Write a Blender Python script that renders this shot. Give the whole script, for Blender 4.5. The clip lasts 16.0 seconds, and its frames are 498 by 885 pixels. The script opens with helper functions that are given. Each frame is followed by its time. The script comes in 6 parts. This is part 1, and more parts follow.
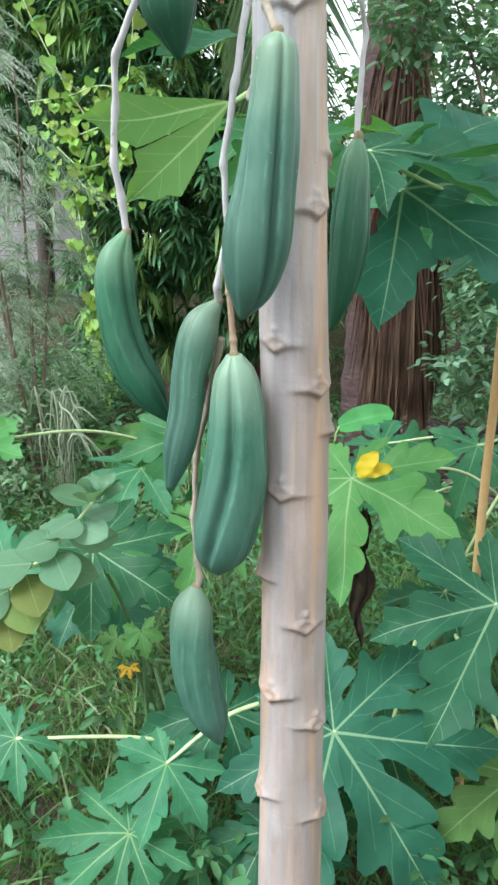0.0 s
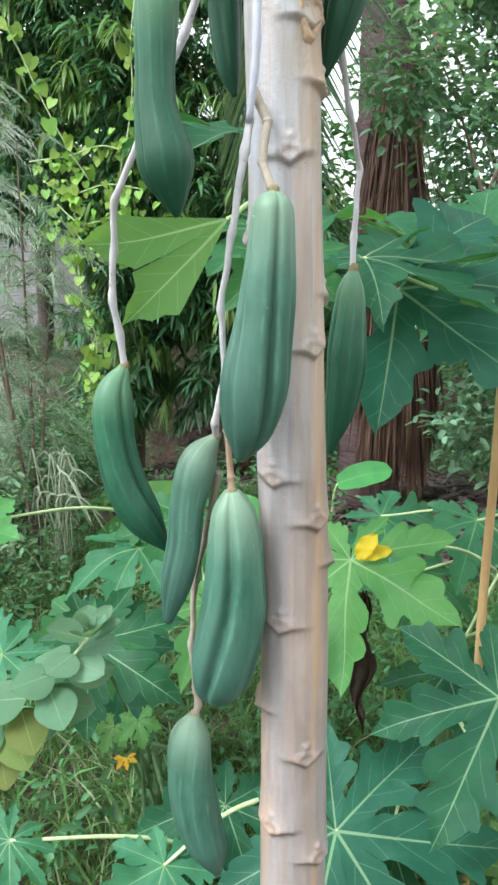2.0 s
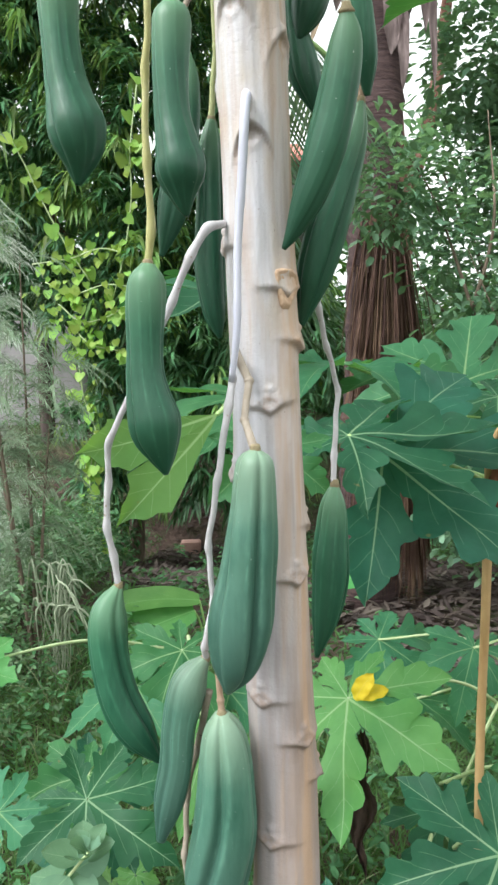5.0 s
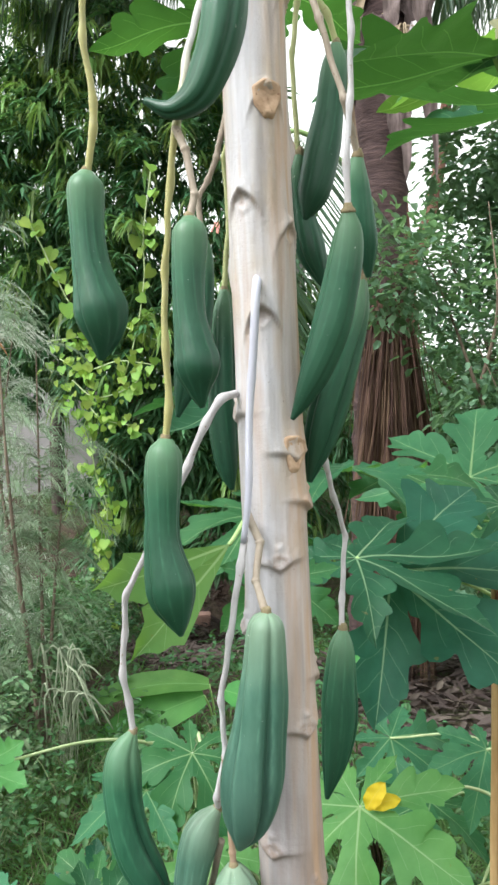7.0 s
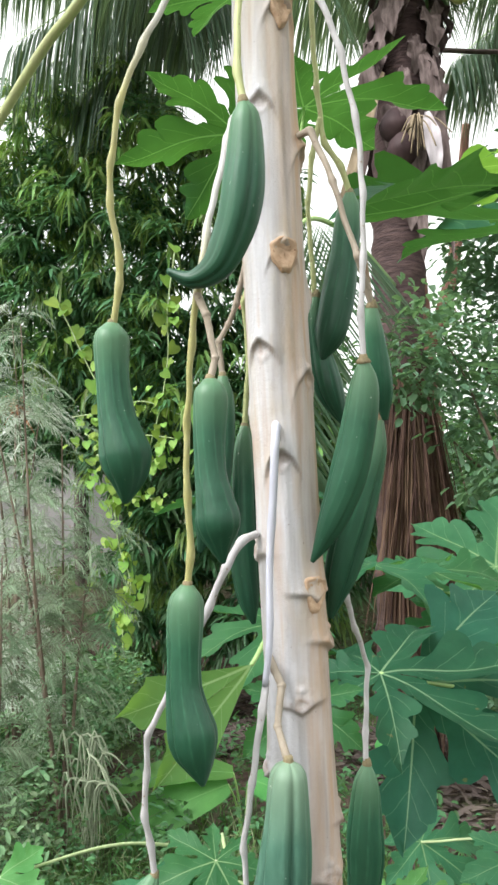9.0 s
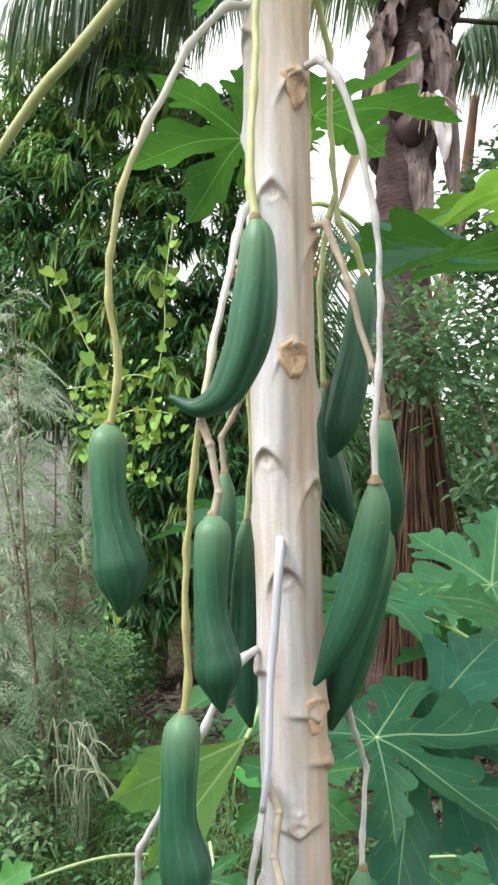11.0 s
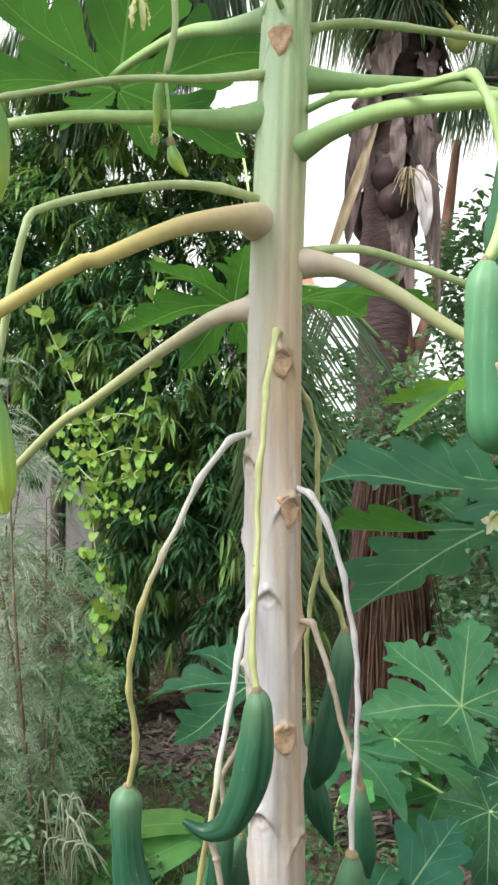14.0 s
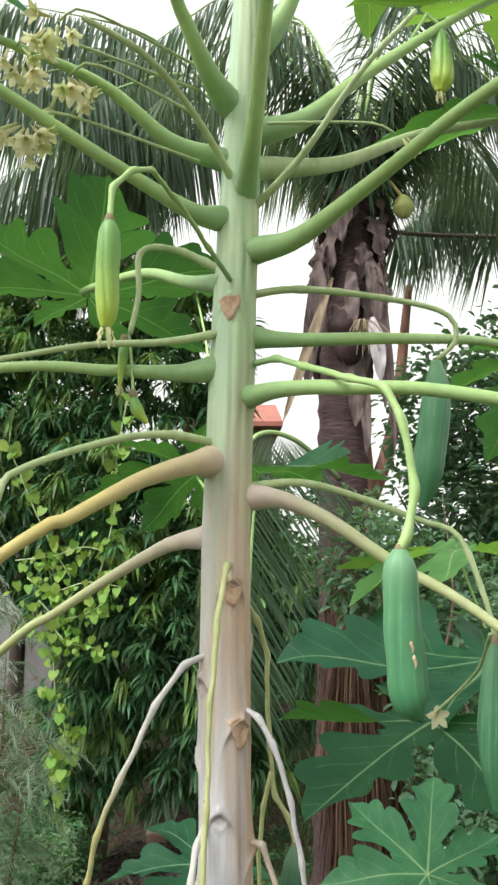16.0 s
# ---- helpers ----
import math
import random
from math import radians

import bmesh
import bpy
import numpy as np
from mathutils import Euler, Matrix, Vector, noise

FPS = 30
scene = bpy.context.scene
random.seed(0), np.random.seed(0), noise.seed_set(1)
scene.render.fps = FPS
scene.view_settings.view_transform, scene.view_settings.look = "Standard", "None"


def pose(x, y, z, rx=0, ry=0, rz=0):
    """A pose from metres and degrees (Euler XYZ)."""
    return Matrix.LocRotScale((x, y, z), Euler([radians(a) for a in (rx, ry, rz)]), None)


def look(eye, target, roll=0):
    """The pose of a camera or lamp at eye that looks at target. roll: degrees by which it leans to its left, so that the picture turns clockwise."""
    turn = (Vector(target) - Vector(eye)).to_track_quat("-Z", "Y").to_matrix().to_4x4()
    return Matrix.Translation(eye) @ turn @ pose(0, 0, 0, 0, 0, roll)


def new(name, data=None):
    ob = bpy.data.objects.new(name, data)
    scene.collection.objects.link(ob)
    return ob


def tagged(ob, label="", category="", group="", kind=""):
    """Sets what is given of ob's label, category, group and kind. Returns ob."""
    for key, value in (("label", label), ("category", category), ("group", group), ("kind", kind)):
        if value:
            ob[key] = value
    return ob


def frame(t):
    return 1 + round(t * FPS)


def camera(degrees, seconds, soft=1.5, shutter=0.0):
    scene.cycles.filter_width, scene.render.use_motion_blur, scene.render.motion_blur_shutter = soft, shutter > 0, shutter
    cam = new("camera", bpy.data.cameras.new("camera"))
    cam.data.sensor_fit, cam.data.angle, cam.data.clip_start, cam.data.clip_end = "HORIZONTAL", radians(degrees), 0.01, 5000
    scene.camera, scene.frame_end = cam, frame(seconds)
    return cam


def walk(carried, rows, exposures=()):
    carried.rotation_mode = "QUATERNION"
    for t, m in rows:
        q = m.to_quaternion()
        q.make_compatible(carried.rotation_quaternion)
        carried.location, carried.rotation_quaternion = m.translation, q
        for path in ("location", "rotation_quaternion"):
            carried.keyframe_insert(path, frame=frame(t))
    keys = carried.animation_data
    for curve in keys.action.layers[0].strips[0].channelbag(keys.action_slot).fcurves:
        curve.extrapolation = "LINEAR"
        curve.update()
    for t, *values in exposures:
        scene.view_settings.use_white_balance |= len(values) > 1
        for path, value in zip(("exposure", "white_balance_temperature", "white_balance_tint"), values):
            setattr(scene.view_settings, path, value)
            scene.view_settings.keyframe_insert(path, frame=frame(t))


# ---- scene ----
cam = camera(36.3, 16.0, 2.7)
METRES, EYE, TILT, LEAN, TURN = 1.6, 1.3, -15.0, 0.0, 0.0
ROWS = [
    (0.0, 0.0, 0.0, 0.0, 0.0, 0.0, -0.0),
    (0.5, 0.0043, -0.0043, 0.0154, -1.18, 0.27, 0.66),
    (1.0, 0.0075, -0.0032, 0.0359, -1.8, 0.89, 0.48),
    (1.5, 0.005, -0.0024, 0.0596, -1.2, 1.94, -0.0),
    (2.0, 0.0004, 0.0003, 0.075, -0.12, 3.08, 0.29),
    (2.5, 0.0027, -0.0102, 0.0977, 0.02, 4.26, 0.82),
    (3.0, 0.0083, -0.0227, 0.1221, -0.68, 4.89, 0.89),
    (3.5, 0.0129, -0.0285, 0.1413, -0.86, 5.85, 1.44),
    (6.0, 0.013, -0.0636, 0.231, 0.47, 10.49, 1.01),
    (6.5, 0.0106, -0.0767, 0.2488, 0.59, 11.74, 1.06),
    (7.0, 0.0135, -0.0937, 0.2651, 0.72, 13.31, 1.12),
    (7.5, 0.0151, -0.0976, 0.2803, 1.18, 14.53, 1.33),
    (8.0, 0.0183, -0.1107, 0.2931, 1.62, 15.78, 1.45),
    (8.5, 0.0233, -0.1208, 0.3124, 2.1, 17.11, 1.42),
    (9.0, 0.0179, -0.1231, 0.3233, 2.53, 18.17, 1.06),
    (11.5, 0.0113, -0.1372, 0.5067, 1.58, 14.1, -0.22),
    (12.0, 0.0176, -0.1796, 0.5642, 1.59, 13.02, 0.17),
    (12.5, 0.0121, -0.2259, 0.62, 1.2, 11.82, -0.68),
    (13.0, 0.0066, -0.2633, 0.667, 0.77, 11.88, -0.62),
    (13.5, -0.0017, -0.2923, 0.716, 0.72, 12.23, -0.33),
    (14.0, -0.0024, -0.3187, 0.7567, 0.17, 14.51, -0.4),
    (14.5, -0.0036, -0.331, 0.779, -0.0, 16.44, -0.26),
    (15.0, 0.0025, -0.3541, 0.8079, -1.11, 19.47, 0.51),
    (15.5, 0.008, -0.3868, 0.827, -2.12, 21.78, 0.22),
    (16.0, 0.0112, -0.4222, 0.838, -2.12, 23.34, 0.64),
]
EXPOSURES = [(0.0, 1.93, 5800, 4.8), (3.5, 1.86, 5950, 5.8), (9.0, 1.77, 6250, 7.2), (13.0, 1.68, 6350, 7.6), (16.0, 1.38, 6350, 7.6)]
walk(cam, [(t, pose(0, 0, EYE, TILT, LEAN, TURN) @ pose(METRES * x, METRES * y, METRES * z, 90 + pitch, roll, yaw)) for t, x, y, z, yaw, pitch, roll in ROWS], EXPOSURES)

# ---- sky and sun ----
world = bpy.data.worlds.new("world")
scene.world = world
world.use_nodes = True
sky = world.node_tree.nodes.new("ShaderNodeTexSky")
sky.sky_type, sky.sun_disc = "NISHITA", False
sky.sun_elevation, sky.sun_rotation = radians(50), radians(237)
sky.air_density, sky.dust_density = 1.0, 10.0
world.node_tree.nodes["Background"].inputs["Strength"].default_value = 0.15
haze = world.node_tree.nodes.new("ShaderNodeHueSaturation")
haze.inputs["Saturation"].default_value = 0.25
world.node_tree.links.new(sky.outputs[0], haze.inputs["Color"])
cloud = world.node_tree.nodes.new("ShaderNodeMix")
cloud.data_type = "RGBA"
cloud.inputs[0].default_value, cloud.inputs[7].default_value = 0.8, (3.7, 3.65, 3.4, 1)
world.node_tree.links.new(haze.outputs[0], cloud.inputs[6])
world.node_tree.links.new(cloud.outputs[2], world.node_tree.nodes["Background"].inputs["Color"])
sun = new("sun", bpy.data.lights.new("sun", "SUN"))
sun.data.energy, sun.data.angle, sun.data.color = 1.3, radians(28), (1.0, 0.97, 0.93)
sun.matrix_world = look((-5.0, -3.2, 7.0), (0, 0, 0))

# ---- materials ----
def shader(name, rough=0.6, spec=0.35):
    m = bpy.data.materials.new(name)
    m.use_nodes = True
    nt = m.node_tree
    b = nt.nodes["Principled BSDF"]
    b.inputs["Roughness"].default_value = rough
    b.inputs["Specular IOR Level"].default_value = spec
    return m, nt, b


def node(nt, kind, **sockets):
    n = nt.nodes.new(kind)
    for key, value in sockets.items():
        socket = n.inputs[int(key[1:]) if key[0] == "i" and key[1:].isdigit() else key]
        if hasattr(value, "is_output"):
            nt.links.new(value, socket)
        else:
            socket.default_value = value
    return n


def coords(nt, stretch=(1, 1, 1)):
    c = nt.nodes.new("ShaderNodeTexCoord")
    mp = nt.nodes.new("ShaderNodeMapping")
    mp.inputs["Scale"].default_value = stretch
    nt.links.new(c.outputs["Object"], mp.inputs["Vector"])
    return mp.outputs[0]


def speckle(nt, vec, scale, detail=4.0, rough=0.6):
    n = node(nt, "ShaderNodeTexNoise", Vector=vec, Scale=scale, Detail=detail, Roughness=rough)
    return n.outputs["Fac"]


def ramp(nt, fac, *stops):
    r = nt.nodes.new("ShaderNodeValToRGB")
    e = r.color_ramp.elements
    while len(e) < len(stops):
        e.new(0.5)
    for el, (p, c) in zip(e, stops):
        el.position = p
        el.color = (*c, 1) if len(c) == 3 else c
    nt.links.new(fac, r.inputs[0])
    return r.outputs[0]


def grey(v):
    return (v, v, v)


def mix(nt, fac, a, b, mode="MIX"):
    n = nt.nodes.new("ShaderNodeMix")
    n.data_type, n.blend_type = "RGBA", mode
    for socket, value in ((n.inputs[0], fac), (n.inputs[6], a), (n.inputs[7], b)):
        if hasattr(value, "is_output"):
            nt.links.new(value, socket)
        else:
            socket.default_value = value if isinstance(value, float) else (*value, 1)
    return n.outputs[2]


def maths(nt, op, a, b=0.0):
    n = nt.nodes.new("ShaderNodeMath")
    n.operation = op
    for socket, value in zip(n.inputs, (a, b)):
        if hasattr(value, "is_output"):
            nt.links.new(value, socket)
        else:
            socket.default_value = value
    return n.outputs[0]


def bump(nt, b, height, strength=0.3, dist=0.002):
    n = node(nt, "ShaderNodeBump", Height=height, Strength=strength, Distance=dist)
    nt.links.new(n.outputs[0], b.inputs["Normal"])


def see_through(m, nt, b, colour, amount):
    """Thin leaf: part of the light comes through from behind."""
    t = node(nt, "ShaderNodeBsdfTranslucent", Color=colour)
    mx = nt.nodes.new("ShaderNodeMixShader")
    mx.inputs[0].default_value = amount
    nt.links.new(b.outputs[0], mx.inputs[1])
    nt.links.new(t.outputs[0], mx.inputs[2])
    nt.links.new(mx.outputs[0], nt.nodes["Material Output"].inputs["Surface"])


def leaf_material(name, dark, light, vein, through_col, amount=0.3, rough=0.5, islands=False, veins=True):
    m, nt, b = shader(name, rough + (0.05 if veins else 0.0), 0.22 if veins else 0.3)
    vec = coords(nt)
    patch = speckle(nt, vec, 9.0 if veins else 3.0, 4.0)
    fine = speckle(nt, vec, 90.0, 3.0)
    col = mix(nt, ramp(nt, patch, (0.3, grey(0)), (0.72, grey(1))), dark, light)
    col = mix(nt, maths(nt, "MULTIPLY", fine, 0.25), col, tuple(c * 0.7 for c in dark))
    if veins:
        col = mix(nt, ramp(nt, speckle(nt, vec, 38.0, 3.0), (0.70, grey(0)), (0.745, grey(0.7))), col, (0.17, 0.13, 0.05))
    rnd = node(nt, "ShaderNodeNewGeometry").outputs["Random Per Island"] if islands else node(nt, "ShaderNodeObjectInfo").outputs["Random"]
    hsv = node(nt, "ShaderNodeHueSaturation", Color=col)
    nt.links.new(maths(nt, "ADD", maths(nt, "MULTIPLY", rnd, 0.85 if islands else 0.35), 0.55 if islands else 0.82), hsv.inputs["Value"])
    nt.links.new(maths(nt, "ADD", maths(nt, "MULTIPLY", rnd, 0.05), 0.475), hsv.inputs["Hue"])
    col = hsv.outputs[0]
    if veins:
        at = nt.nodes.new("ShaderNodeAttribute")
        at.attribute_name = "rib"
        sep = node(nt, "ShaderNodeSeparateXYZ", Vector=at.outputs["Vector"])
        along, across = sep.outputs[0], maths(nt, "ABSOLUTE", sep.outputs[1])
        width = maths(nt, "SUBTRACT", 0.0095, maths(nt, "MULTIPLY", along, 0.008))
        main = maths(nt, "LESS_THAN", across, width)
        slant = maths(nt, "FRACT", maths(nt, "MULTIPLY", maths(nt, "SUBTRACT", along, maths(nt, "MULTIPLY", across, 1.3)), 6.0))
        side = maths(nt, "MULTIPLY", maths(nt, "LESS_THAN", slant, 0.035), maths(nt, "LESS_THAN", across, 0.15))
        col = mix(nt, maths(nt, "MULTIPLY", side, 0.3), col, vein)
        col = mix(nt, maths(nt, "MULTIPLY", main, 0.6), col, vein)
        bump(nt, b, maths(nt, "ADD", maths(nt, "ADD", main, maths(nt, "MULTIPLY", side, 0.5)), fine), 0.35, 0.002)
    nt.links.new(col, b.inputs["Base Color"])
    see_through(m, nt, b, mix(nt, 0.65, col, through_col), amount)
    return m


def plain_material(name, a, c, scale=20.0, stretch=(1, 1, 1), rough=0.7, spec=0.3, relief=0.3, dist=0.002, spots=None):
    """Two colours mixed by stretched grain, with blotches and fine relief."""
    m, nt, b = shader(name, rough, spec)
    vec = coords(nt, stretch)
    grain = speckle(nt, vec, scale, 6.0)
    blot = speckle(nt, coords(nt), scale * 0.2, 3.0)
    col = mix(nt, ramp(nt, grain, (0.3, grey(0)), (0.7, grey(1))), a, c)
    col = mix(nt, maths(nt, "MULTIPLY", ramp(nt, blot, (0.4, grey(0)), (0.75, grey(1))), 0.45), col, tuple(v * 0.6 for v in a))
    if spots:
        sp = speckle(nt, coords(nt), scale * 1.7, 2.0)
        col = mix(nt, ramp(nt, sp, (0.66, grey(0)), (0.72, grey(1))), col, spots)
    nt.links.new(col, b.inputs["Base Color"])
    bump(nt, b, grain, relief, dist)
    return m


def petiole_material(name, base, near, far_end, stops=(0.03, 0.11, 0.28)):
    """Leaf stalk: dull where it leaves the trunk, brighter further out, with fine streaks."""
    m, nt, b = shader(name, 0.45, 0.4)
    at = nt.nodes.new("ShaderNodeAttribute")
    at.attribute_name = "rib"
    along = node(nt, "ShaderNodeSeparateXYZ", Vector=at.outputs["Vector"]).outputs[0]
    streak = speckle(nt, coords(nt, (1, 1, 1)), 55.0, 5.0)
    blot = speckle(nt, coords(nt), 14.0, 4.0)
    way = maths(nt, "ADD", along, maths(nt, "MULTIPLY", maths(nt, "SUBTRACT", blot, 0.5), 0.12))
    col = ramp(nt, way, (stops[0], base), (stops[1], near), (stops[2], far_end))
    col = mix(nt, maths(nt, "MULTIPLY", ramp(nt, streak, (0.45, grey(0)), (0.75, grey(1))), 0.35), col, tuple(v * 0.6 for v in near))
    col = mix(nt, maths(nt, "MULTIPLY", ramp(nt, blot, (0.5, grey(0)), (0.75, grey(1))), 0.3), col, tuple(min(1, v * 1.35) for v in near))
    nt.links.new(col, b.inputs["Base Color"])
    bump(nt, b, streak, 0.2, 0.001)
    return m


LEAF_DARK = leaf_material("papaya leaf dark", (0.011, 0.06, 0.032), (0.028, 0.112, 0.057), (0.26, 0.40, 0.22), (0.1, 0.3, 0.05), 0.24)
LEAF_MID = leaf_material("papaya leaf mid", (0.025, 0.108, 0.046), (0.056, 0.178, 0.074), (0.3, 0.45, 0.2), (0.18, 0.44, 0.05), 0.33)
LEAF_LIGHT = leaf_material("papaya leaf light", (0.075, 0.2, 0.06), (0.14, 0.29, 0.095), (0.4, 0.54, 0.27), (0.3, 0.55, 0.04), 0.42)
LEAF_HIGH = leaf_material("papaya leaf lit through", (0.012, 0.064, 0.034), (0.03, 0.115, 0.058), (0.26, 0.42, 0.2), (0.14, 0.36, 0.04), 0.28)
LEAF_YELLOW = leaf_material("papaya leaf yellow", (0.6, 0.38, 0.02), (0.75, 0.53, 0.04), (0.7, 0.55, 0.2), (0.8, 0.58, 0.03), 0.4)
BROAD = leaf_material("broad leaf", (0.055, 0.19, 0.045), (0.1, 0.28, 0.07), (0.2, 0.4, 0.14), (0.2, 0.5, 0.06), 0.4, veins=True)
MANGO = leaf_material("tree leaf dark", (0.018, 0.066, 0.028), (0.12, 0.25, 0.105), (0.1, 0.2, 0.1), (0.14, 0.3, 0.06), 0.3, 0.38, True, False)
MANGO_NEW = leaf_material("tree leaf young", (0.11, 0.205, 0.05), (0.22, 0.33, 0.095), (0.1, 0.2, 0.1), (0.27, 0.42, 0.07), 0.38, 0.45, True, False)
ROUND = leaf_material("tree leaf blue green", (0.07, 0.155, 0.092), (0.21, 0.33, 0.2), (0.1, 0.2, 0.1), (0.22, 0.4, 0.12), 0.4, 0.4, True, False)
FAR = leaf_material("far leaf", (0.03, 0.09, 0.035), (0.09, 0.19, 0.06), (0.1, 0.2, 0.1), (0.15, 0.3, 0.05), 0.35, 0.5, True, False)
WEED = leaf_material("weed leaf", (0.028, 0.09, 0.032), (0.1, 0.215, 0.085), (0.1, 0.2, 0.1), (0.15, 0.32, 0.06), 0.3, 0.55, True, False)
SAGE = leaf_material("sage-green herb", (0.068, 0.14, 0.062), (0.19, 0.285, 0.15), (0.1, 0.2, 0.1), (0.22, 0.36, 0.1), 0.3, 0.65, True, False)
GRASS = leaf_material("grass blade", (0.055, 0.13, 0.04), (0.15, 0.255, 0.085), (0.1, 0.2, 0.1), (0.22, 0.4, 0.08), 0.35, 0.6, True, False)
STRAW = leaf_material("dry grass", (0.15, 0.2, 0.09), (0.3, 0.34, 0.2), (0.4, 0.4, 0.3), (0.4, 0.42, 0.2), 0.3, 0.7, True, False)
FEATHER = leaf_material("feathery foliage", (0.085, 0.14, 0.078), (0.255, 0.32, 0.21), (0.1, 0.2, 0.1), (0.25, 0.35, 0.16), 0.3, 0.7, True, False)
FEATHER_PALE = leaf_material("bleached feathery foliage", (0.3, 0.36, 0.28), (0.5, 0.54, 0.45), (0.1, 0.2, 0.1), (0.4, 0.46, 0.3), 0.3, 0.7, True, False)
VINE = leaf_material("vine leaf", (0.11, 0.26, 0.05), (0.34, 0.48, 0.09), (0.4, 0.5, 0.2), (0.36, 0.58, 0.06), 0.35, 0.55, False, False)
FUZZY = leaf_material("downy leaf", (0.1, 0.2, 0.12), (0.19, 0.315, 0.2), (0.3, 0.45, 0.25), (0.22, 0.4, 0.12), 0.35, 0.85, False, True)
FUZZY_OLD = leaf_material("older downy leaf", (0.1, 0.145, 0.04), (0.18, 0.225, 0.07), (0.28, 0.36, 0.14), (0.26, 0.32, 0.06), 0.3, 0.85, False, True)
FROND = leaf_material("palm leaflet", (0.034, 0.075, 0.045), (0.1, 0.17, 0.1), (0.1, 0.2, 0.1), (0.25, 0.34, 0.13), 0.42, 0.4, True, False)
FROND_DEAD = leaf_material("dead palm leaflet", (0.05, 0.026, 0.018), (0.14, 0.08, 0.055), (0.1, 0.2, 0.1), (0.2, 0.1, 0.05), 0.1, 0.8, True, False)
LITTER = leaf_material("leaf litter", (0.045, 0.032, 0.027), (0.125, 0.1, 0.088), (0.1, 0.2, 0.1), (0.2, 0.12, 0.06), 0.05, 0.8, True, False)
PETIOLE = petiole_material("petiole green", (0.23, 0.36, 0.17), (0.27, 0.42, 0.18), (0.36, 0.52, 0.2))
HERB_STEM = plain_material("herb stem", (0.07, 0.13, 0.05), (0.13, 0.2, 0.09), 60.0, (1, 1, 0.2), 0.6, 0.3, 0.2)
PETIOLE_PALE = plain_material("petiole pale", (0.34, 0.44, 0.2), (0.48, 0.56, 0.32), 60.0, (1, 1, 0.2), 0.45, 0.4, 0.15)
PETIOLE_YELLOW = petiole_material("petiole yellow", (0.58, 0.46, 0.38), (0.5, 0.4, 0.24), (0.5, 0.42, 0.15))
PETIOLE_TAN = petiole_material("petiole tan", (0.56, 0.46, 0.4), (0.5, 0.46, 0.33), (0.46, 0.5, 0.24))
STALK = plain_material("fruit stalk pale", (0.27, 0.22, 0.17), (0.42, 0.36, 0.3), 70.0, (1, 1, 0.3), 0.6, 0.3, 0.4, 0.001, (0.18, 0.13, 0.1))
STALK_GREEN = plain_material("fruit stalk green", (0.36, 0.39, 0.17), (0.5, 0.52, 0.27), 70.0, (1, 1, 0.3), 0.55, 0.35, 0.3, 0.001, (0.3, 0.22, 0.13))
STALK_MIX = petiole_material("fruit stalk whitish above and green below", (0.5, 0.485, 0.48), (0.46, 0.445, 0.33), (0.4, 0.38, 0.16), (0.3, 0.4, 0.5))
STALK_BROWN = plain_material("fruit stalk tan", (0.26, 0.17, 0.11), (0.4, 0.3, 0.22), 70.0, (1, 1, 0.3), 0.6, 0.3, 0.4, 0.001, (0.15, 0.1, 0.07))
CALYX = plain_material("dried calyx", (0.2, 0.15, 0.09), (0.34, 0.3, 0.18), 160.0, (1, 1, 1), 0.8, 0.25, 0.6, 0.001, (0.1, 0.07, 0.05))
STALK_WHITE = plain_material("fruit stalk whitish", (0.42, 0.4, 0.41), (0.6, 0.58, 0.61), 60.0, (1, 1, 0.4), 0.6, 0.3, 0.4, 0.001, (0.3, 0.24, 0.2))
STALK_BLUE = plain_material("bare stalk bluish white", (0.5, 0.5, 0.6), (0.62, 0.62, 0.72), 40.0, (1, 1, 0.2), 0.5, 0.3, 0.2, 0.001)
SCAR = plain_material("leaf scar", (0.4, 0.26, 0.17), (0.58, 0.42, 0.3), 120.0, (1, 1, 1), 0.85, 0.2, 0.6, 0.001, (0.22, 0.13, 0.08))
BARK = plain_material("palm bark", (0.036, 0.024, 0.025), (0.105, 0.068, 0.065), 9.0, (1, 1, 5), 0.9, 0.2, 0.9, 0.02)
SPATHE = plain_material("dry spathe", (0.42, 0.37, 0.4), (0.58, 0.53, 0.56), 30.0, (1, 1, 0.15), 0.7, 0.3, 0.3)
BARK_RED = plain_material("fibrous bark", (0.14, 0.07, 0.05), (0.3, 0.17, 0.13), 14.0, (1, 1, 0.12), 0.9, 0.2, 0.8, 0.02)
WOOD = plain_material("twig", (0.1, 0.075, 0.055), (0.22, 0.17, 0.13), 30.0, (1, 1, 0.3), 0.85, 0.2, 0.5)
SHEATH = plain_material("dry sheath", (0.06, 0.04, 0.038), (0.24, 0.185, 0.18), 26.0, (1, 1, 0.15), 0.8, 0.25, 0.7, 0.008)
SHEATH_TAN = plain_material("tan dry rib", (0.2, 0.15, 0.1), (0.36, 0.29, 0.2), 18.0, (1, 1, 0.2), 0.8, 0.25, 0.5, 0.005)
CANE = plain_material("dry cane", (0.36, 0.22, 0.09), (0.58, 0.4, 0.2), 40.0, (1, 1, 0.06), 0.6, 0.35, 0.3)
DEAD = plain_material("dead leaf", (0.1, 0.03, 0.015), (0.26, 0.1, 0.05), 40.0, (1, 1, 0.5), 0.8, 0.3, 0.8, 0.004)
DEAD_DARK = plain_material("dark dead leaf", (0.02, 0.013, 0.01), (0.06, 0.035, 0.025), 40.0, (1, 1, 0.5), 0.8, 0.3, 0.8, 0.004)
COCONUT = plain_material("coconut husk", (0.28, 0.33, 0.1), (0.42, 0.44, 0.16), 8.0, (1, 1, 0.5), 0.5, 0.4, 0.2)
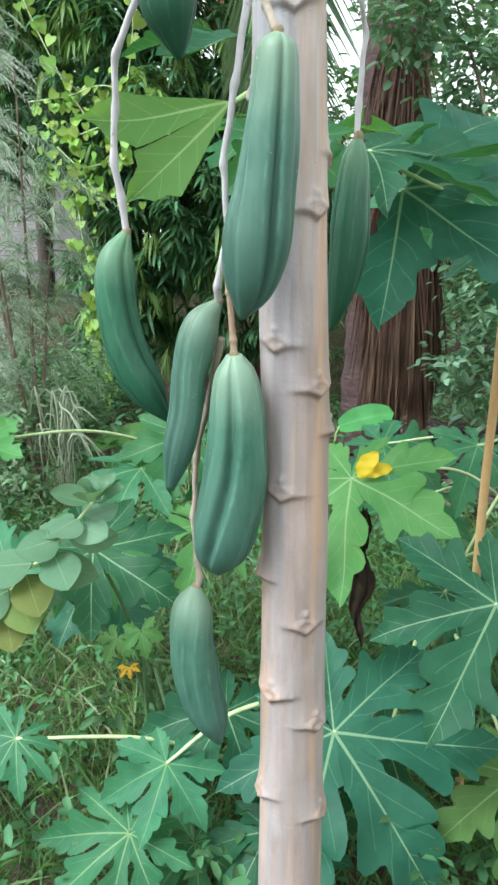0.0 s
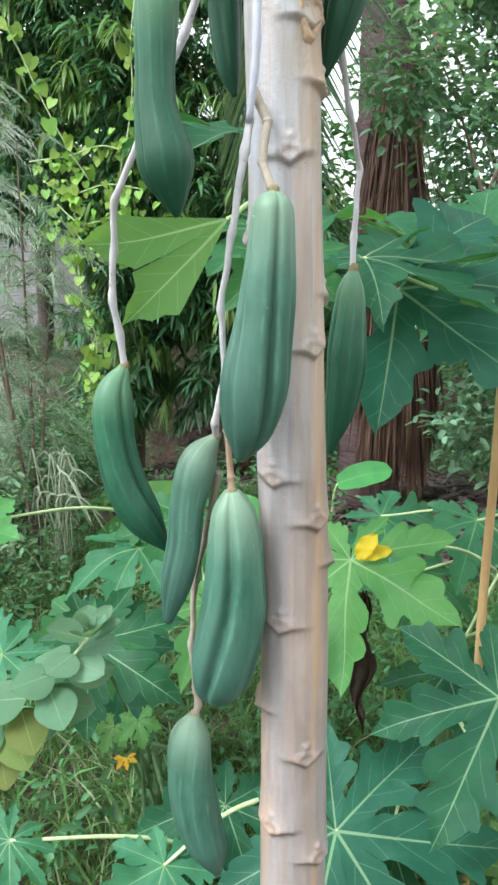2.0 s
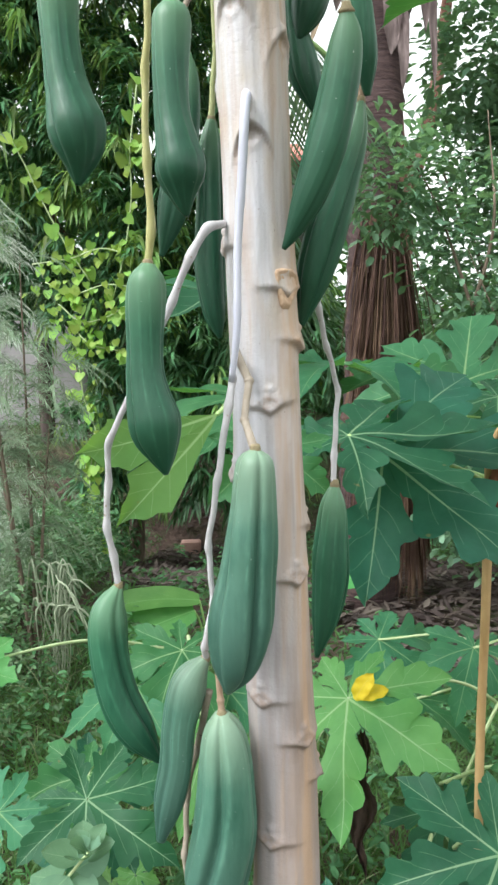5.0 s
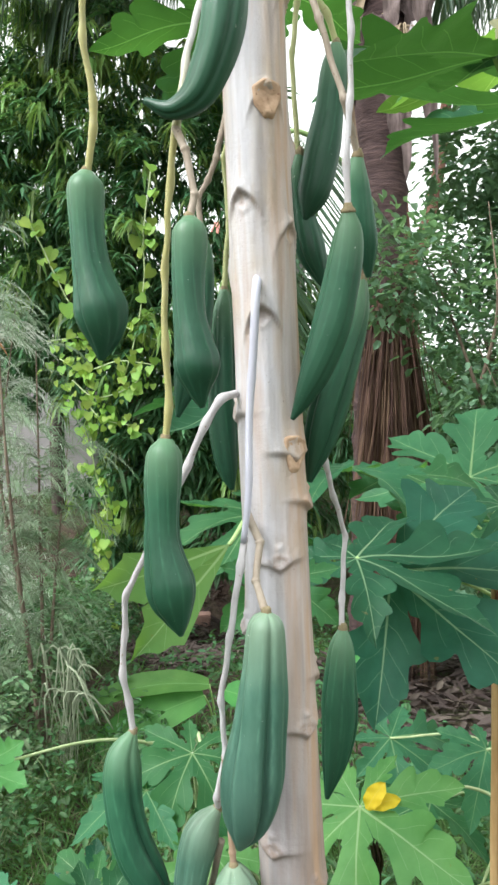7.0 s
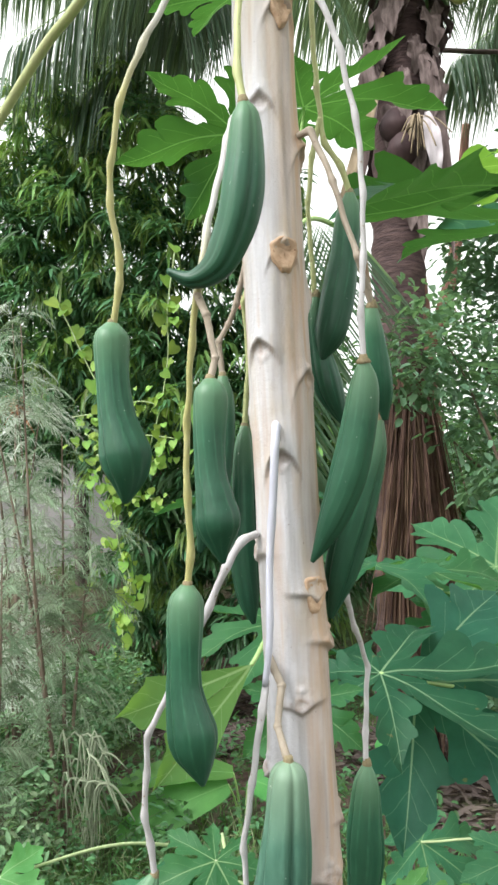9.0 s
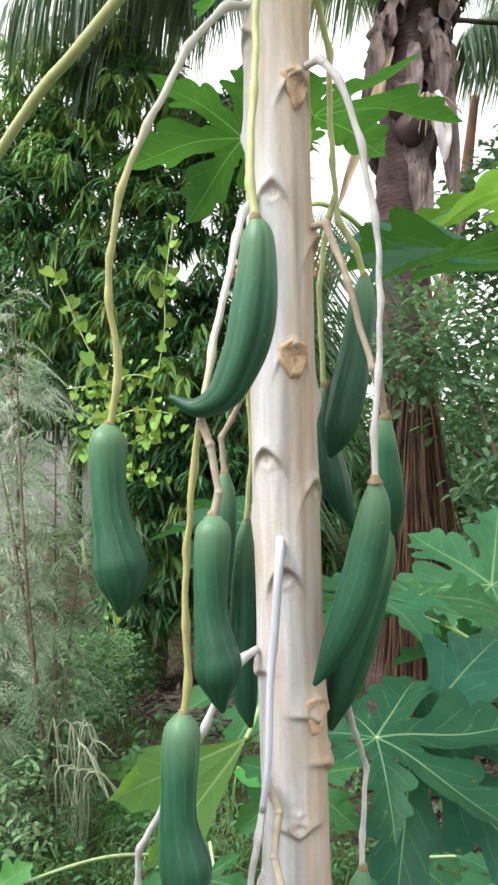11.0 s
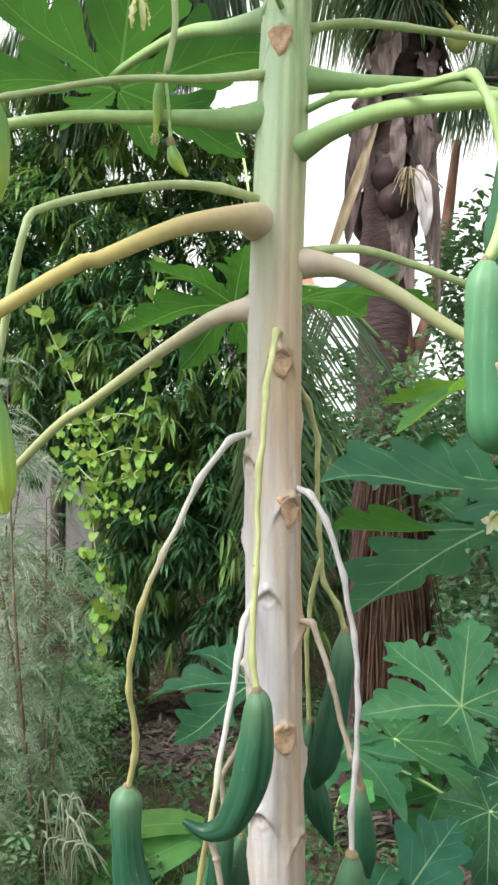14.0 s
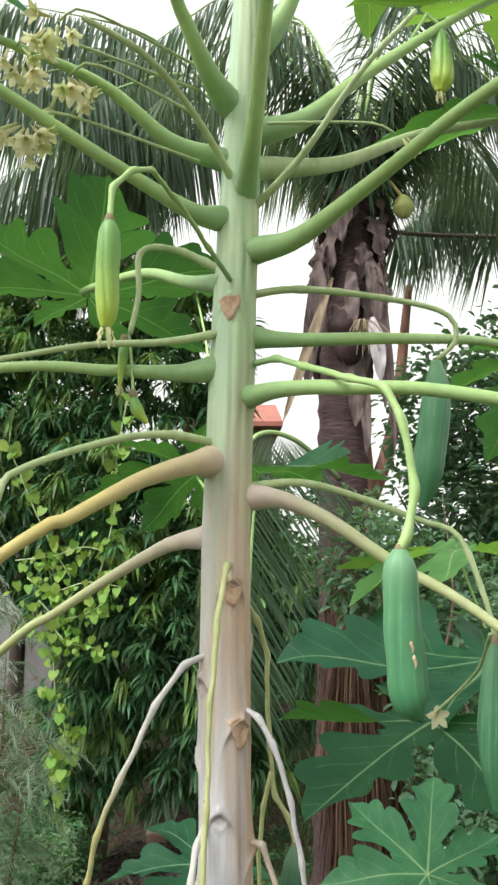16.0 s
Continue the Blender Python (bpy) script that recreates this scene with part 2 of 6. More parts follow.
COCONUT_BROWN = plain_material("brown coconut husk", (0.03, 0.016, 0.019), (0.07, 0.04, 0.042), 8.0, (1, 1, 0.5), 0.7, 0.3, 0.3)
PLASTER = plain_material("stained plaster", (0.24, 0.225, 0.23), (0.36, 0.34, 0.34), 3.0, (1, 1, 0.4), 0.9, 0.2, 0.3, 0.01, (0.26, 0.16, 0.12))
POST = plain_material("weathered post", (0.06, 0.045, 0.04), (0.13, 0.1, 0.09), 12.0, (1, 1, 0.15), 0.9, 0.2, 0.6, 0.01)
BLOCK = plain_material("fired clay block", (0.36, 0.22, 0.18), (0.46, 0.3, 0.25), 14.0, (1, 1, 1), 0.9, 0.2, 0.5, 0.004)
ROOF = plain_material("roof sheet", (0.34, 0.12, 0.09), (0.44, 0.18, 0.14), 5.0, (6, 1, 1), 0.7, 0.3, 0.3, 0.01)
REED = plain_material("bleached reed", (0.2, 0.24, 0.16), (0.32, 0.35, 0.25), 60.0, (1, 1, 0.1), 0.8, 0.25, 0.4)
TUFT = plain_material("withered tuft", (0.2, 0.085, 0.04), (0.36, 0.17, 0.08), 40.0, (1, 1, 0.3), 0.8, 0.25, 0.4)
PETAL = leaf_material("flower petal", (0.72, 0.7, 0.42), (0.84, 0.82, 0.6), (0.7, 0.68, 0.4), (0.9, 0.85, 0.55), 0.5, 0.6, False, False)
BUD = leaf_material("flower buds", (0.58, 0.6, 0.3), (0.72, 0.72, 0.44), (0.6, 0.6, 0.3), (0.75, 0.75, 0.35), 0.4, 0.6, False, False)


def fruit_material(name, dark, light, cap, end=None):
    m, nt, b = shader(name, 0.4, 0.34)
    b.inputs["Coat Weight"].default_value = 0.06
    b.inputs["Coat Roughness"].default_value = 0.35
    at = nt.nodes.new("ShaderNodeAttribute")
    at.attribute_name = "rib"
    sep = node(nt, "ShaderNodeSeparateXYZ", Vector=at.outputs["Vector"])
    along, groove, crest = sep.outputs[0], sep.outputs[1], sep.outputs[2]
    streak = speckle(nt, coords(nt, (1, 1, 0.1)), 120.0, 5.0)
    bloom = speckle(nt, coords(nt, (1, 1, 0.4)), 18.0, 4.0)
    spot = speckle(nt, coords(nt), 170.0, 2.0)
    broken = speckle(nt, coords(nt, (1, 1, 0.5)), 45.0, 4.0)
    col = mix(nt, ramp(nt, bloom, (0.32, grey(0)), (0.68, grey(1))), dark, light)
    col = mix(nt, maths(nt, "MULTIPLY", ramp(nt, streak, (0.42, grey(0)), (0.68, grey(1))), 0.45), col, light)
    # crease shade along the furrows put into the skin colour
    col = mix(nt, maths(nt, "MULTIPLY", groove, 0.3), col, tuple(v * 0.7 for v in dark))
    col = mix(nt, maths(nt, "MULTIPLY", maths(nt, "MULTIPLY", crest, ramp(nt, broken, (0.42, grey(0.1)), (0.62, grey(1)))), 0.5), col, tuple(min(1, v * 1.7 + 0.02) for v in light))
    tip = ramp(nt, along, (0.0, grey(1)), (0.05, grey(0.75)), (0.3, grey(0.0)))
    col = mix(nt, maths(nt, "MULTIPLY", tip, 0.6), col, cap)
    col = mix(nt, ramp(nt, spot, (0.735, grey(0)), (0.77, grey(0.65))), col, (0.5, 0.55, 0.5))
    col = mix(nt, ramp(nt, speckle(nt, coords(nt), 34.0, 3.0), (0.70, grey(0)), (0.76, grey(0.5))), col, tuple(c * 0.35 for c in dark))
    # underside shade put into the lower end's colour, unless end gives another
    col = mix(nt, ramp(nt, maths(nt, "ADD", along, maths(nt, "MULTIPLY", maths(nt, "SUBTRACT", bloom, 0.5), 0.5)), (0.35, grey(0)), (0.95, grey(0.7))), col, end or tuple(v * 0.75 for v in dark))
    hsv = node(nt, "ShaderNodeHueSaturation", Color=col)
    nt.links.new(maths(nt, "ADD", maths(nt, "MULTIPLY", node(nt, "ShaderNodeObjectInfo").outputs["Random"], 0.3), 0.85), hsv.inputs["Value"])
    nt.links.new(hsv.outputs[0], b.inputs["Base Color"])
    nt.links.new(maths(nt, "ADD", maths(nt, "MULTIPLY", bloom, 0.3), 0.28), b.inputs["Roughness"])
    bump(nt, b, maths(nt, "ADD", streak, spot), 0.14, 0.001)
    return m


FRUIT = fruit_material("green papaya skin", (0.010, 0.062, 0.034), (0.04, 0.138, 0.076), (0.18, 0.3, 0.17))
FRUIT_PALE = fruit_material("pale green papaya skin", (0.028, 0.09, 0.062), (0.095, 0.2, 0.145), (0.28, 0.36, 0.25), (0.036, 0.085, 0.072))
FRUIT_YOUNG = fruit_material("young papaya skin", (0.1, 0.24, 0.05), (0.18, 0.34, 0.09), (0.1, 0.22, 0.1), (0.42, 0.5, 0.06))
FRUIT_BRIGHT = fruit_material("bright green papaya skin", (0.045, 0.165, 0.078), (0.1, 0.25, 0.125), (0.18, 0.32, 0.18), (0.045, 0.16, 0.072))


def trunk_material():
    m, nt, b = shader("papaya trunk bark", 0.6, 0.3)
    vec = coords(nt)
    z = node(nt, "ShaderNodeSeparateXYZ", Vector=vec).outputs[2]
    fine = speckle(nt, coords(nt, (1, 1, 0.06)), 120.0, 6.0)
    band = speckle(nt, coords(nt, (1, 1, 0.07)), 34.0, 3.0)
    broad = speckle(nt, coords(nt, (1, 1, 0.28)), 17.0, 5.0)
    blot = speckle(nt, vec, 9.0, 6.0)
    pits = speckle(nt, coords(nt, (1, 1, 0.5)), 260.0, 2.0)
    at = nt.nodes.new("ShaderNodeAttribute")
    at.attribute_name = "rib"
    marks = node(nt, "ShaderNodeSeparateXYZ", Vector=at.outputs["Vector"])
    lift = maths(nt, "MULTIPLY", maths(nt, "ADD", z, maths(nt, "MULTIPLY", maths(nt, "SUBTRACT", band, 0.5), 0.9)), 0.25)
    # pinkish tan below, greyish cream in the middle, tan above, green at the top
    low = mix(nt, ramp(nt, broad, (0.33, grey(0)), (0.66, grey(1))), (0.215, 0.168, 0.152), (0.32, 0.262, 0.244))
    mid = mix(nt, ramp(nt, broad, (0.33, grey(0)), (0.66, grey(1))), (0.39, 0.33, 0.275), (0.54, 0.495, 0.445))
    col = mix(nt, ramp(nt, lift, (0.44, grey(0)), (0.56, grey(1))), low, mid)
    col = mix(nt, maths(nt, "MULTIPLY", ramp(nt, blot, (0.47, grey(0)), (0.6, grey(1))), maths(nt, "MULTIPLY", ramp(nt, lift, (0.40, grey(0.25)), (0.5, grey(1)), (0.6, grey(1)), (0.7, grey(0.5))), 0.65)), col, (0.52, 0.495, 0.53))
    pale = speckle(nt, coords(nt, (1, 1, 0.13)), 15.0, 4.0)
    col = mix(nt, maths(nt, "MULTIPLY", ramp(nt, pale, (0.44, grey(0)), (0.56, grey(1))), ramp(nt, lift, (0.38, grey(0.1)), (0.47, grey(0.75)), (0.68, grey(0.75)), (0.78, grey(0.3)))), col, (0.57, 0.56, 0.6))
    col = mix(nt, maths(nt, "MULTIPLY", ramp(nt, band, (0.50, grey(0)), (0.60, grey(1))), 0.68), col, (0.42, 0.28, 0.19))
    col = mix(nt, maths(nt, "MULTIPLY", ramp(nt, band, (0.37, grey(1)), (0.47, grey(0))), 0.6), col, (0.27, 0.255, 0.265))
    col = mix(nt, maths(nt, "MULTIPLY", ramp(nt, fine, (0.5, grey(0)), (0.78, grey(1))), 0.3), col, (0.2, 0.135, 0.1))
    col = mix(nt, maths(nt, "MULTIPLY", ramp(nt, speckle(nt, coords(nt, (1, 1, 0.4)), 10.0, 6.0), (0.57, grey(0)), (0.70, grey(1))), 0.5), col, (0.19, 0.15, 0.135))
    col = mix(nt, ramp(nt, lift, (0.70, grey(0)), (0.80, grey(0.45)), (0.85, grey(0.5))), col, (0.5, 0.37, 0.22))
    col = mix(nt, ramp(nt, lift, (0.80, grey(0)), (0.88, grey(0.9))), col, mix(nt, ramp(nt, band, (0.38, grey(0)), (0.6, grey(1))), (0.24, 0.39, 0.19), (0.5, 0.62, 0.38)))
    # tan and bloom: warm eastern and bluish western light put into the bark's colour
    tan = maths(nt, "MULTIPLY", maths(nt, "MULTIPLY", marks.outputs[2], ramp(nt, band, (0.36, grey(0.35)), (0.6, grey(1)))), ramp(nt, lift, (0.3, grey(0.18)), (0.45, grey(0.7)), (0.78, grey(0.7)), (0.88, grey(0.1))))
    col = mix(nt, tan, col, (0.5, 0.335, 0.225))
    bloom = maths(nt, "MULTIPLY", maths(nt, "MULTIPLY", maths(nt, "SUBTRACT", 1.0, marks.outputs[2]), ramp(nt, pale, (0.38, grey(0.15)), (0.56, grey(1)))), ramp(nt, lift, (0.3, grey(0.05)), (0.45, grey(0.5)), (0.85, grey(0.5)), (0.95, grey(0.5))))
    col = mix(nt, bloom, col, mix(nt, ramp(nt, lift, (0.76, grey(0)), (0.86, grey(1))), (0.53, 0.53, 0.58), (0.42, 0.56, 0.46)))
    grit = ramp(nt, speckle(nt, vec, 140.0, 4.0), (0.35, grey(0.1)), (0.65, grey(0.75)))
    col = mix(nt, maths(nt, "MULTIPLY", marks.outputs[0], grit), col, (0.26, 0.17, 0.12))
    # shadow below each scar's ledge painted as a dark line
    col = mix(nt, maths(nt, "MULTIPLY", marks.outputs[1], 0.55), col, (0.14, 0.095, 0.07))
    col = mix(nt, ramp(nt, pits, (0.72, grey(0)), (0.76, grey(0.5))), col, (0.16, 0.115, 0.09))
    nt.links.new(col, b.inputs["Base Color"])
    bump(nt, b, maths(nt, "ADD", fine, maths(nt, "ADD", maths(nt, "MULTIPLY", broad, 2.0), grit)), 0.35, 0.0018)
    return m


TRUNK = trunk_material()


def ground_material():
    m, nt, b = shader("earth and litter", 0.95, 0.15)
    vec = coords(nt)
    a = speckle(nt, vec, 0.8, 5.0)
    f = speckle(nt, vec, 14.0, 6.0)
    g = speckle(nt, vec, 60.0, 4.0)
    col = mix(nt, ramp(nt, f, (0.35, grey(0)), (0.65, grey(1))), (0.05, 0.033, 0.026), (0.13, 0.092, 0.075))
    col = mix(nt, ramp(nt, a, (0.46, grey(0)), (0.6, grey(0.85))), col, (0.05, 0.1, 0.03))
    col = mix(nt, ramp(nt, g, (0.6, grey(0)), (0.7, grey(0.6))), col, (0.2, 0.15, 0.12))
    nt.links.new(col, b.inputs["Base Color"])
    bump(nt, b, maths(nt, "ADD", f, g), 0.9, 0.03)
    return m


GROUND = ground_material()


# ---- building helpers ----
def thing(name, at, label, category, group="", kind=""):
    ob = new(name)
    ob.empty_display_size = 0.05
    ob.location = at
    bpy.context.view_layer.update()
    return tagged(ob, label, category, group, kind)


def sheet(name, verts, faces, material, rib=None, smooth=True):
    me = bpy.data.meshes.new(name)
    me.from_pydata([tuple(v) for v in verts], [], [tuple(f) for f in faces])
    me.materials.append(material)
    if rib is not None:
        at = me.attributes.new("rib", "FLOAT_VECTOR", "POINT")
        at.data.foreach_set("vector", np.asarray(rib, dtype=np.float32).ravel())
    if smooth:
        me.polygons.foreach_set("use_smooth", [True] * len(me.polygons))
    me.update()
    return me


def origin(ob):
    p = Vector((0, 0, 0))
    while ob:
        p += ob.location
        ob = ob.parent
    return np.array(p)


def part(name, geo, material, parent, label="", kind="", smooth=True):
    """One mesh, given in world places, under a thing or under a part."""
    verts, faces, *rib = geo
    base = origin(parent) if parent else np.zeros(3)
    me = sheet(name, np.asarray(verts, dtype=float) - base, faces, material, rib[0] if rib else None, smooth)
    ob = new(name, me)
    ob.parent = parent
    return tagged(ob, label, kind=kind)


def spline(points, n):
    """n places along a smooth line through the points (rows of any width)."""
    p = np.asarray(points, dtype=float)
    if len(p) == 2:
        return p[0] + (p[1] - p[0]) * np.linspace(0, 1, n)[:, None]
    p = np.vstack([2 * p[0] - p[1], p, 2 * p[-1] - p[-2]])
    length = np.linalg.norm(np.diff(p[1:-1, :3], axis=0), axis=1)
    knots = np.concatenate([[0], np.cumsum(length)]) / length.sum()
    out = []
    for u in np.linspace(0, 1, n):
        i = min(np.searchsorted(knots, u, side="right") - 1, len(knots) - 2)
        t = (u - knots[i]) / max(knots[i + 1] - knots[i], 1e-9)
        a, b, c, d = p[i:i + 4]
        out.append(0.5 * (2 * b + (c - a) * t + (2 * a - 5 * b + 4 * c - d) * t * t + (3 * b - a - 3 * c + d) * t ** 3))
    return np.array(out)


def frames(line):
    """Tangents and two side directions along a line, turning as little as may be."""
    tan = np.gradient(line, axis=0)
    tan /= np.linalg.norm(tan, axis=1)[:, None] + 1e-12
    ref = np.array([0.0, -1.0, 0.0]) if abs(tan[0][1]) < 0.9 else np.array([1.0, 0, 0])
    side = []
    for t in tan:
        ref = ref - t * ref.dot(t)
        ref /= np.linalg.norm(ref)
        side.append(ref.copy())
    side = np.array(side)
    return tan, side, np.cross(tan, side)


def jointed(points, n):
    """n places along a line that keeps its corners but for a slight rounding."""
    p = np.asarray(points, dtype=float)
    k = np.concatenate([[0], np.cumsum(np.linalg.norm(np.diff(p, axis=0), axis=1))])
    u = np.linspace(0, k[-1], n)
    q = np.stack([np.interp(u, k, p[:, i]) for i in range(3)], 1)
    for _ in range(2):
        q[1:-1] = (q[:-2] + 2 * q[1:-1] + q[2:]) / 4
    return q, k[1:-1] / k[-1]


def tube(points, radius, rings=24, segs=12, knobs=0.0, seed=0, ribs=0, groove=0.0, closed=True, squash=1.0, corners=False, crook=0.0):
    """A round body along a smooth line. radius: one number, a list along the line, or rows' fourth column when None."""
    rnd = random.Random(seed)
    bends = []
    if corners:
        p, bends = jointed(points, rings)
    else:
        p = spline(points, rings)
    line = p[:, :3]
    if crook:
        reach = float(np.linalg.norm(np.diff(line, axis=0), axis=1).sum())
        u = np.linspace(0, reach, rings)[:, None] * np.array([[38.0, 49.0, 0.0]]) + seed
        crook = crook * min(1.0, reach / 0.35)
        line = line + crook * np.sin(np.pi * np.linspace(0, 1, rings))[:, None] * (np.sin(u) + 0.6 * np.sin(2.7 * u + 1)) * np.array([[1, 1, 0]])
    if radius is None:
        rad = np.maximum(p[:, 3], 0.0008)
    elif isinstance(radius, (int, float)):
        rad = np.full(rings, radius)
    else:
        rad = np.interp(np.linspace(0, 1, rings), np.linspace(0, 1, len(radius)), radius)
    if knobs:
        for c in (list(bends) if corners else [rnd.random() for _ in range(max(3, rings // 9))]):
            rad = rad * (1 + knobs * np.exp(-((np.linspace(0, 1, rings) - c) / 0.02) ** 2))
    tan, s, q = frames(line)
    depths = [rnd.choice((0.25, 0.5, 1.0, 1.2)) for _ in range(max(ribs, 1))]
    fade = np.interp(np.linspace(0, 1, rings), [0, 0.12, 0.45, 0.85, 1], [0.25, 0.5, 1.0, 1.0, 0.2])
    verts, rib, faces = [], [], []
    for i in range(rings):
        for j in range(segs):
            a = 2 * math.pi * j / segs
            g = 0.0
            if ribs:
                ph = (a * ribs / (2 * math.pi) + seed * 0.37) % 1.0
                g = math.exp(-((ph - 0.5) / 0.12) ** 2) * depths[int(a * ribs / (2 * math.pi) + seed * 0.37) % ribs] * fade[i]
            r = rad[i] * (1 - groove * g + 0.02 * math.sin(2 * a + seed) + (0.02 * math.sin(3 * a + 9 * i / rings + seed) * math.sin(7 * i / rings + 2 * seed) if ribs else 0))
            verts.append(line[i] + s[i] * math.cos(a) * r + q[i] * math.sin(a) * r * squash)
            rib.append((i / (rings - 1), g, 0))
    for i in range(rings - 1):
        for j in range(segs):
            k = (j + 1) % segs
            faces.append((i * segs + j, i * segs + k, (i + 1) * segs + k, (i + 1) * segs + j))
    if closed:
        faces.append(tuple(range(segs - 1, -1, -1)))
        faces.append(tuple(range((rings - 1) * segs, rings * segs)))
    return np.array(verts), faces, np.array(rib)


def join(geos):
    verts, faces, rib, n = [], [], [], 0
    for v, f, *r in geos:
        verts.append(np.asarray(v))
        faces += [tuple(i + n for i in one) for one in f]
        rib.append(r[0] if r else np.zeros((len(v), 3)))
        n += len(v)
    return np.vstack(verts), faces, np.vstack(rib)


def unit(v):
    v = np.asarray(v, dtype=float)
    return v / (np.linalg.norm(v) + 1e-12)


# half-outlines of one lobe: way along the rib, half width, how far the side points lean forward
WEBBED = [(0.0, 0.0, 0), (0.15, 0.055, 0), (0.3, 0.11, 0), (0.45, 0.165, 0), (0.6, 0.22, 0), (0.72, 0.265, 0), (0.76, 0.22, 0), (0.8, 0.19, 0.02), (0.84, 0.17, 0.03), (0.88, 0.11, 0.02), (0.93, 0.06, 0), (1.0, 0.0, 0)]
DEEP = [(0.0, 0.0, 0), (0.1, 0.04, 0), (0.2, 0.08, 0), (0.27, 0.108, 0), (0.31, 0.102, 0), (0.36, 0.122, 0), (0.42, 0.165, 0.02), (0.47, 0.212, 0.045), (0.515, 0.237, 0.07), (0.545, 0.222, 0.085), (0.57, 0.18, 0.07),
        (0.59, 0.147, 0.04), (0.63, 0.135, 0.01), (0.68, 0.155, 0.02), (0.72, 0.175, 0.045), (0.75, 0.165, 0.06), (0.775, 0.13, 0.045), (0.81, 0.108, 0.01), (0.86, 0.096, 0), (0.91, 0.07, 0), (0.96, 0.035, 0), (1.0, 0.0, 0)]


def papaya_leaf(hub, main, normal, size, seed=0, lobes=9, span=296, droop=0.28, fold=0.3, curl=0.11, outline=DEEP):
    """A palmate papaya leaf: lobes with pointed side lobes that meet in a web round the hub. main: the longest lobe's way; normal: the upper side's."""
    rnd = random.Random(seed)
    z = unit(normal)
    x = unit(np.asarray(main, dtype=float) - z * np.dot(main, z))
    y = np.cross(z, x)
    step = span / (lobes - 1)
    half = math.tan(math.radians(step / 2))
    web = 0.72 if outline is WEBBED else 0.27
    verts, faces, rib = [], [], []
    for k in range(lobes):
        a = -span / 2 + k * step
        length = size * (1 - 0.5 * (abs(a) / 150) ** 1.5) * rnd.uniform(0.9, 1.08)
        ca, sa = math.cos(math.radians(a)), math.sin(math.radians(a))
        bend = rnd.uniform(-0.12, 0.12)
        lobe_droop = droop * rnd.uniform(0.6, 1.5)
        wide = rnd.uniform(0.68, 0.92)
        twist = rnd.uniform(-0.35, 0.35)
        base = len(verts)
        for s, w, fwd in outline:
            row = []
            for side in (-1, -0.5, 0, 0.5, 1):
                sign = 1 if side > 0 else -1
                ww = s * half if s <= web else w * wide * half / 0.35 * 0.98
                jig = 1 + (0.12 * math.sin(23 * s + 7 * k + sign * 2 + seed) if s > web + 0.03 else 0)
                lat = side * ww * jig
                u = s + abs(side) * fwd + (0.025 * math.sin(9 * s + k + sign) if s > web + 0.03 else 0)
                lat += bend * s * s * 0.5
                px, py = (u * ca - lat * sa) * length, (u * sa + lat * ca) * length
                r = math.hypot(px, py) / size
                h = -lobe_droop * size * r * r + (fold * abs(side) + twist * side) * ww * length * min(1.0, max(0.0, (s - web) * 6)) + fold * 0.4 * abs(side) * ww * length + curl * size * math.sin(5 * px / size + seed) * math.sin(4 * py / size + 2 * seed) * r
                row.append(np.asarray(hub) + x * px + y * py + z * h)
                rib.append((s, side * ww * jig, k))
            verts += row
        for i in range(len(outline) - 1):
            for j in range(4):
                p = base + i * 5 + j
                faces.append((p, p + 5, p + 6, p + 1))
    return np.array(verts), faces, np.array(rib)


def broad_leaf(base, tip, width, normal, sag=0.06, wave=0.02, seed=0, rows=18, round_tip=False):
    """One entire leaf blade along a smooth arch."""
    base, tip = np.asarray(base, float), np.asarray(tip, float)
    d = tip - base
    length = np.linalg.norm(d)
    x = d / length
    z = unit(np.asarray(normal, float) - x * np.dot(normal, x))
    y = np.cross(z, x)
    verts, faces, rib = [], [], []
    for i in range(rows + 1):
        s = i / rows
        w = width / 2 * (math.sin(math.pi * min(1.0, s * 0.97 + 0.03)) ** (0.35 if round_tip else 0.62)) + 0.001
        for side in (-1, -0.66, -0.33, 0, 0.33, 0.66, 1):
            lift = 0.22 * abs(side) * w + wave * math.sin(s * 17 + 3 * side + seed) * abs(side)
            p = base + x * length * s + y * side * w + z * (lift + sag * math.sin(math.pi * s)) - np.array([0, 0, sag * s * s])
            verts.append(p)
            rib.append((s, side * w / width * 0.6, 0))
    for i in range(rows):
        for j in range(6):
            p = i * 7 + j
            faces.append((p, p + 7, p + 8, p + 1))
    return np.array(verts), faces, np.array(rib)


NARROW = np.array([(0, 0, 0), (0.28, -0.9, 0.1), (0.28, 0, 0), (0.28, 0.9, 0.1), (0.62, -0.85, 0.1), (0.62, 0, 0), (0.62, 0.85, 0.1), (1, 0, 0)])
OVAL = np.array([(0, 0, 0), (0.3, -0.8, 0.12), (0.3, 0, 0), (0.3, 0.8, 0.12), (0.78, -0.9, 0.12), (0.78, 0, 0), (0.78, 0.9, 0.12), (1, 0, 0)])
LEAF_FACES = [(0, 1, 2), (0, 2, 3), (1, 4, 5, 2), (2, 5, 6, 3), (4, 7, 5), (5, 7, 6)]


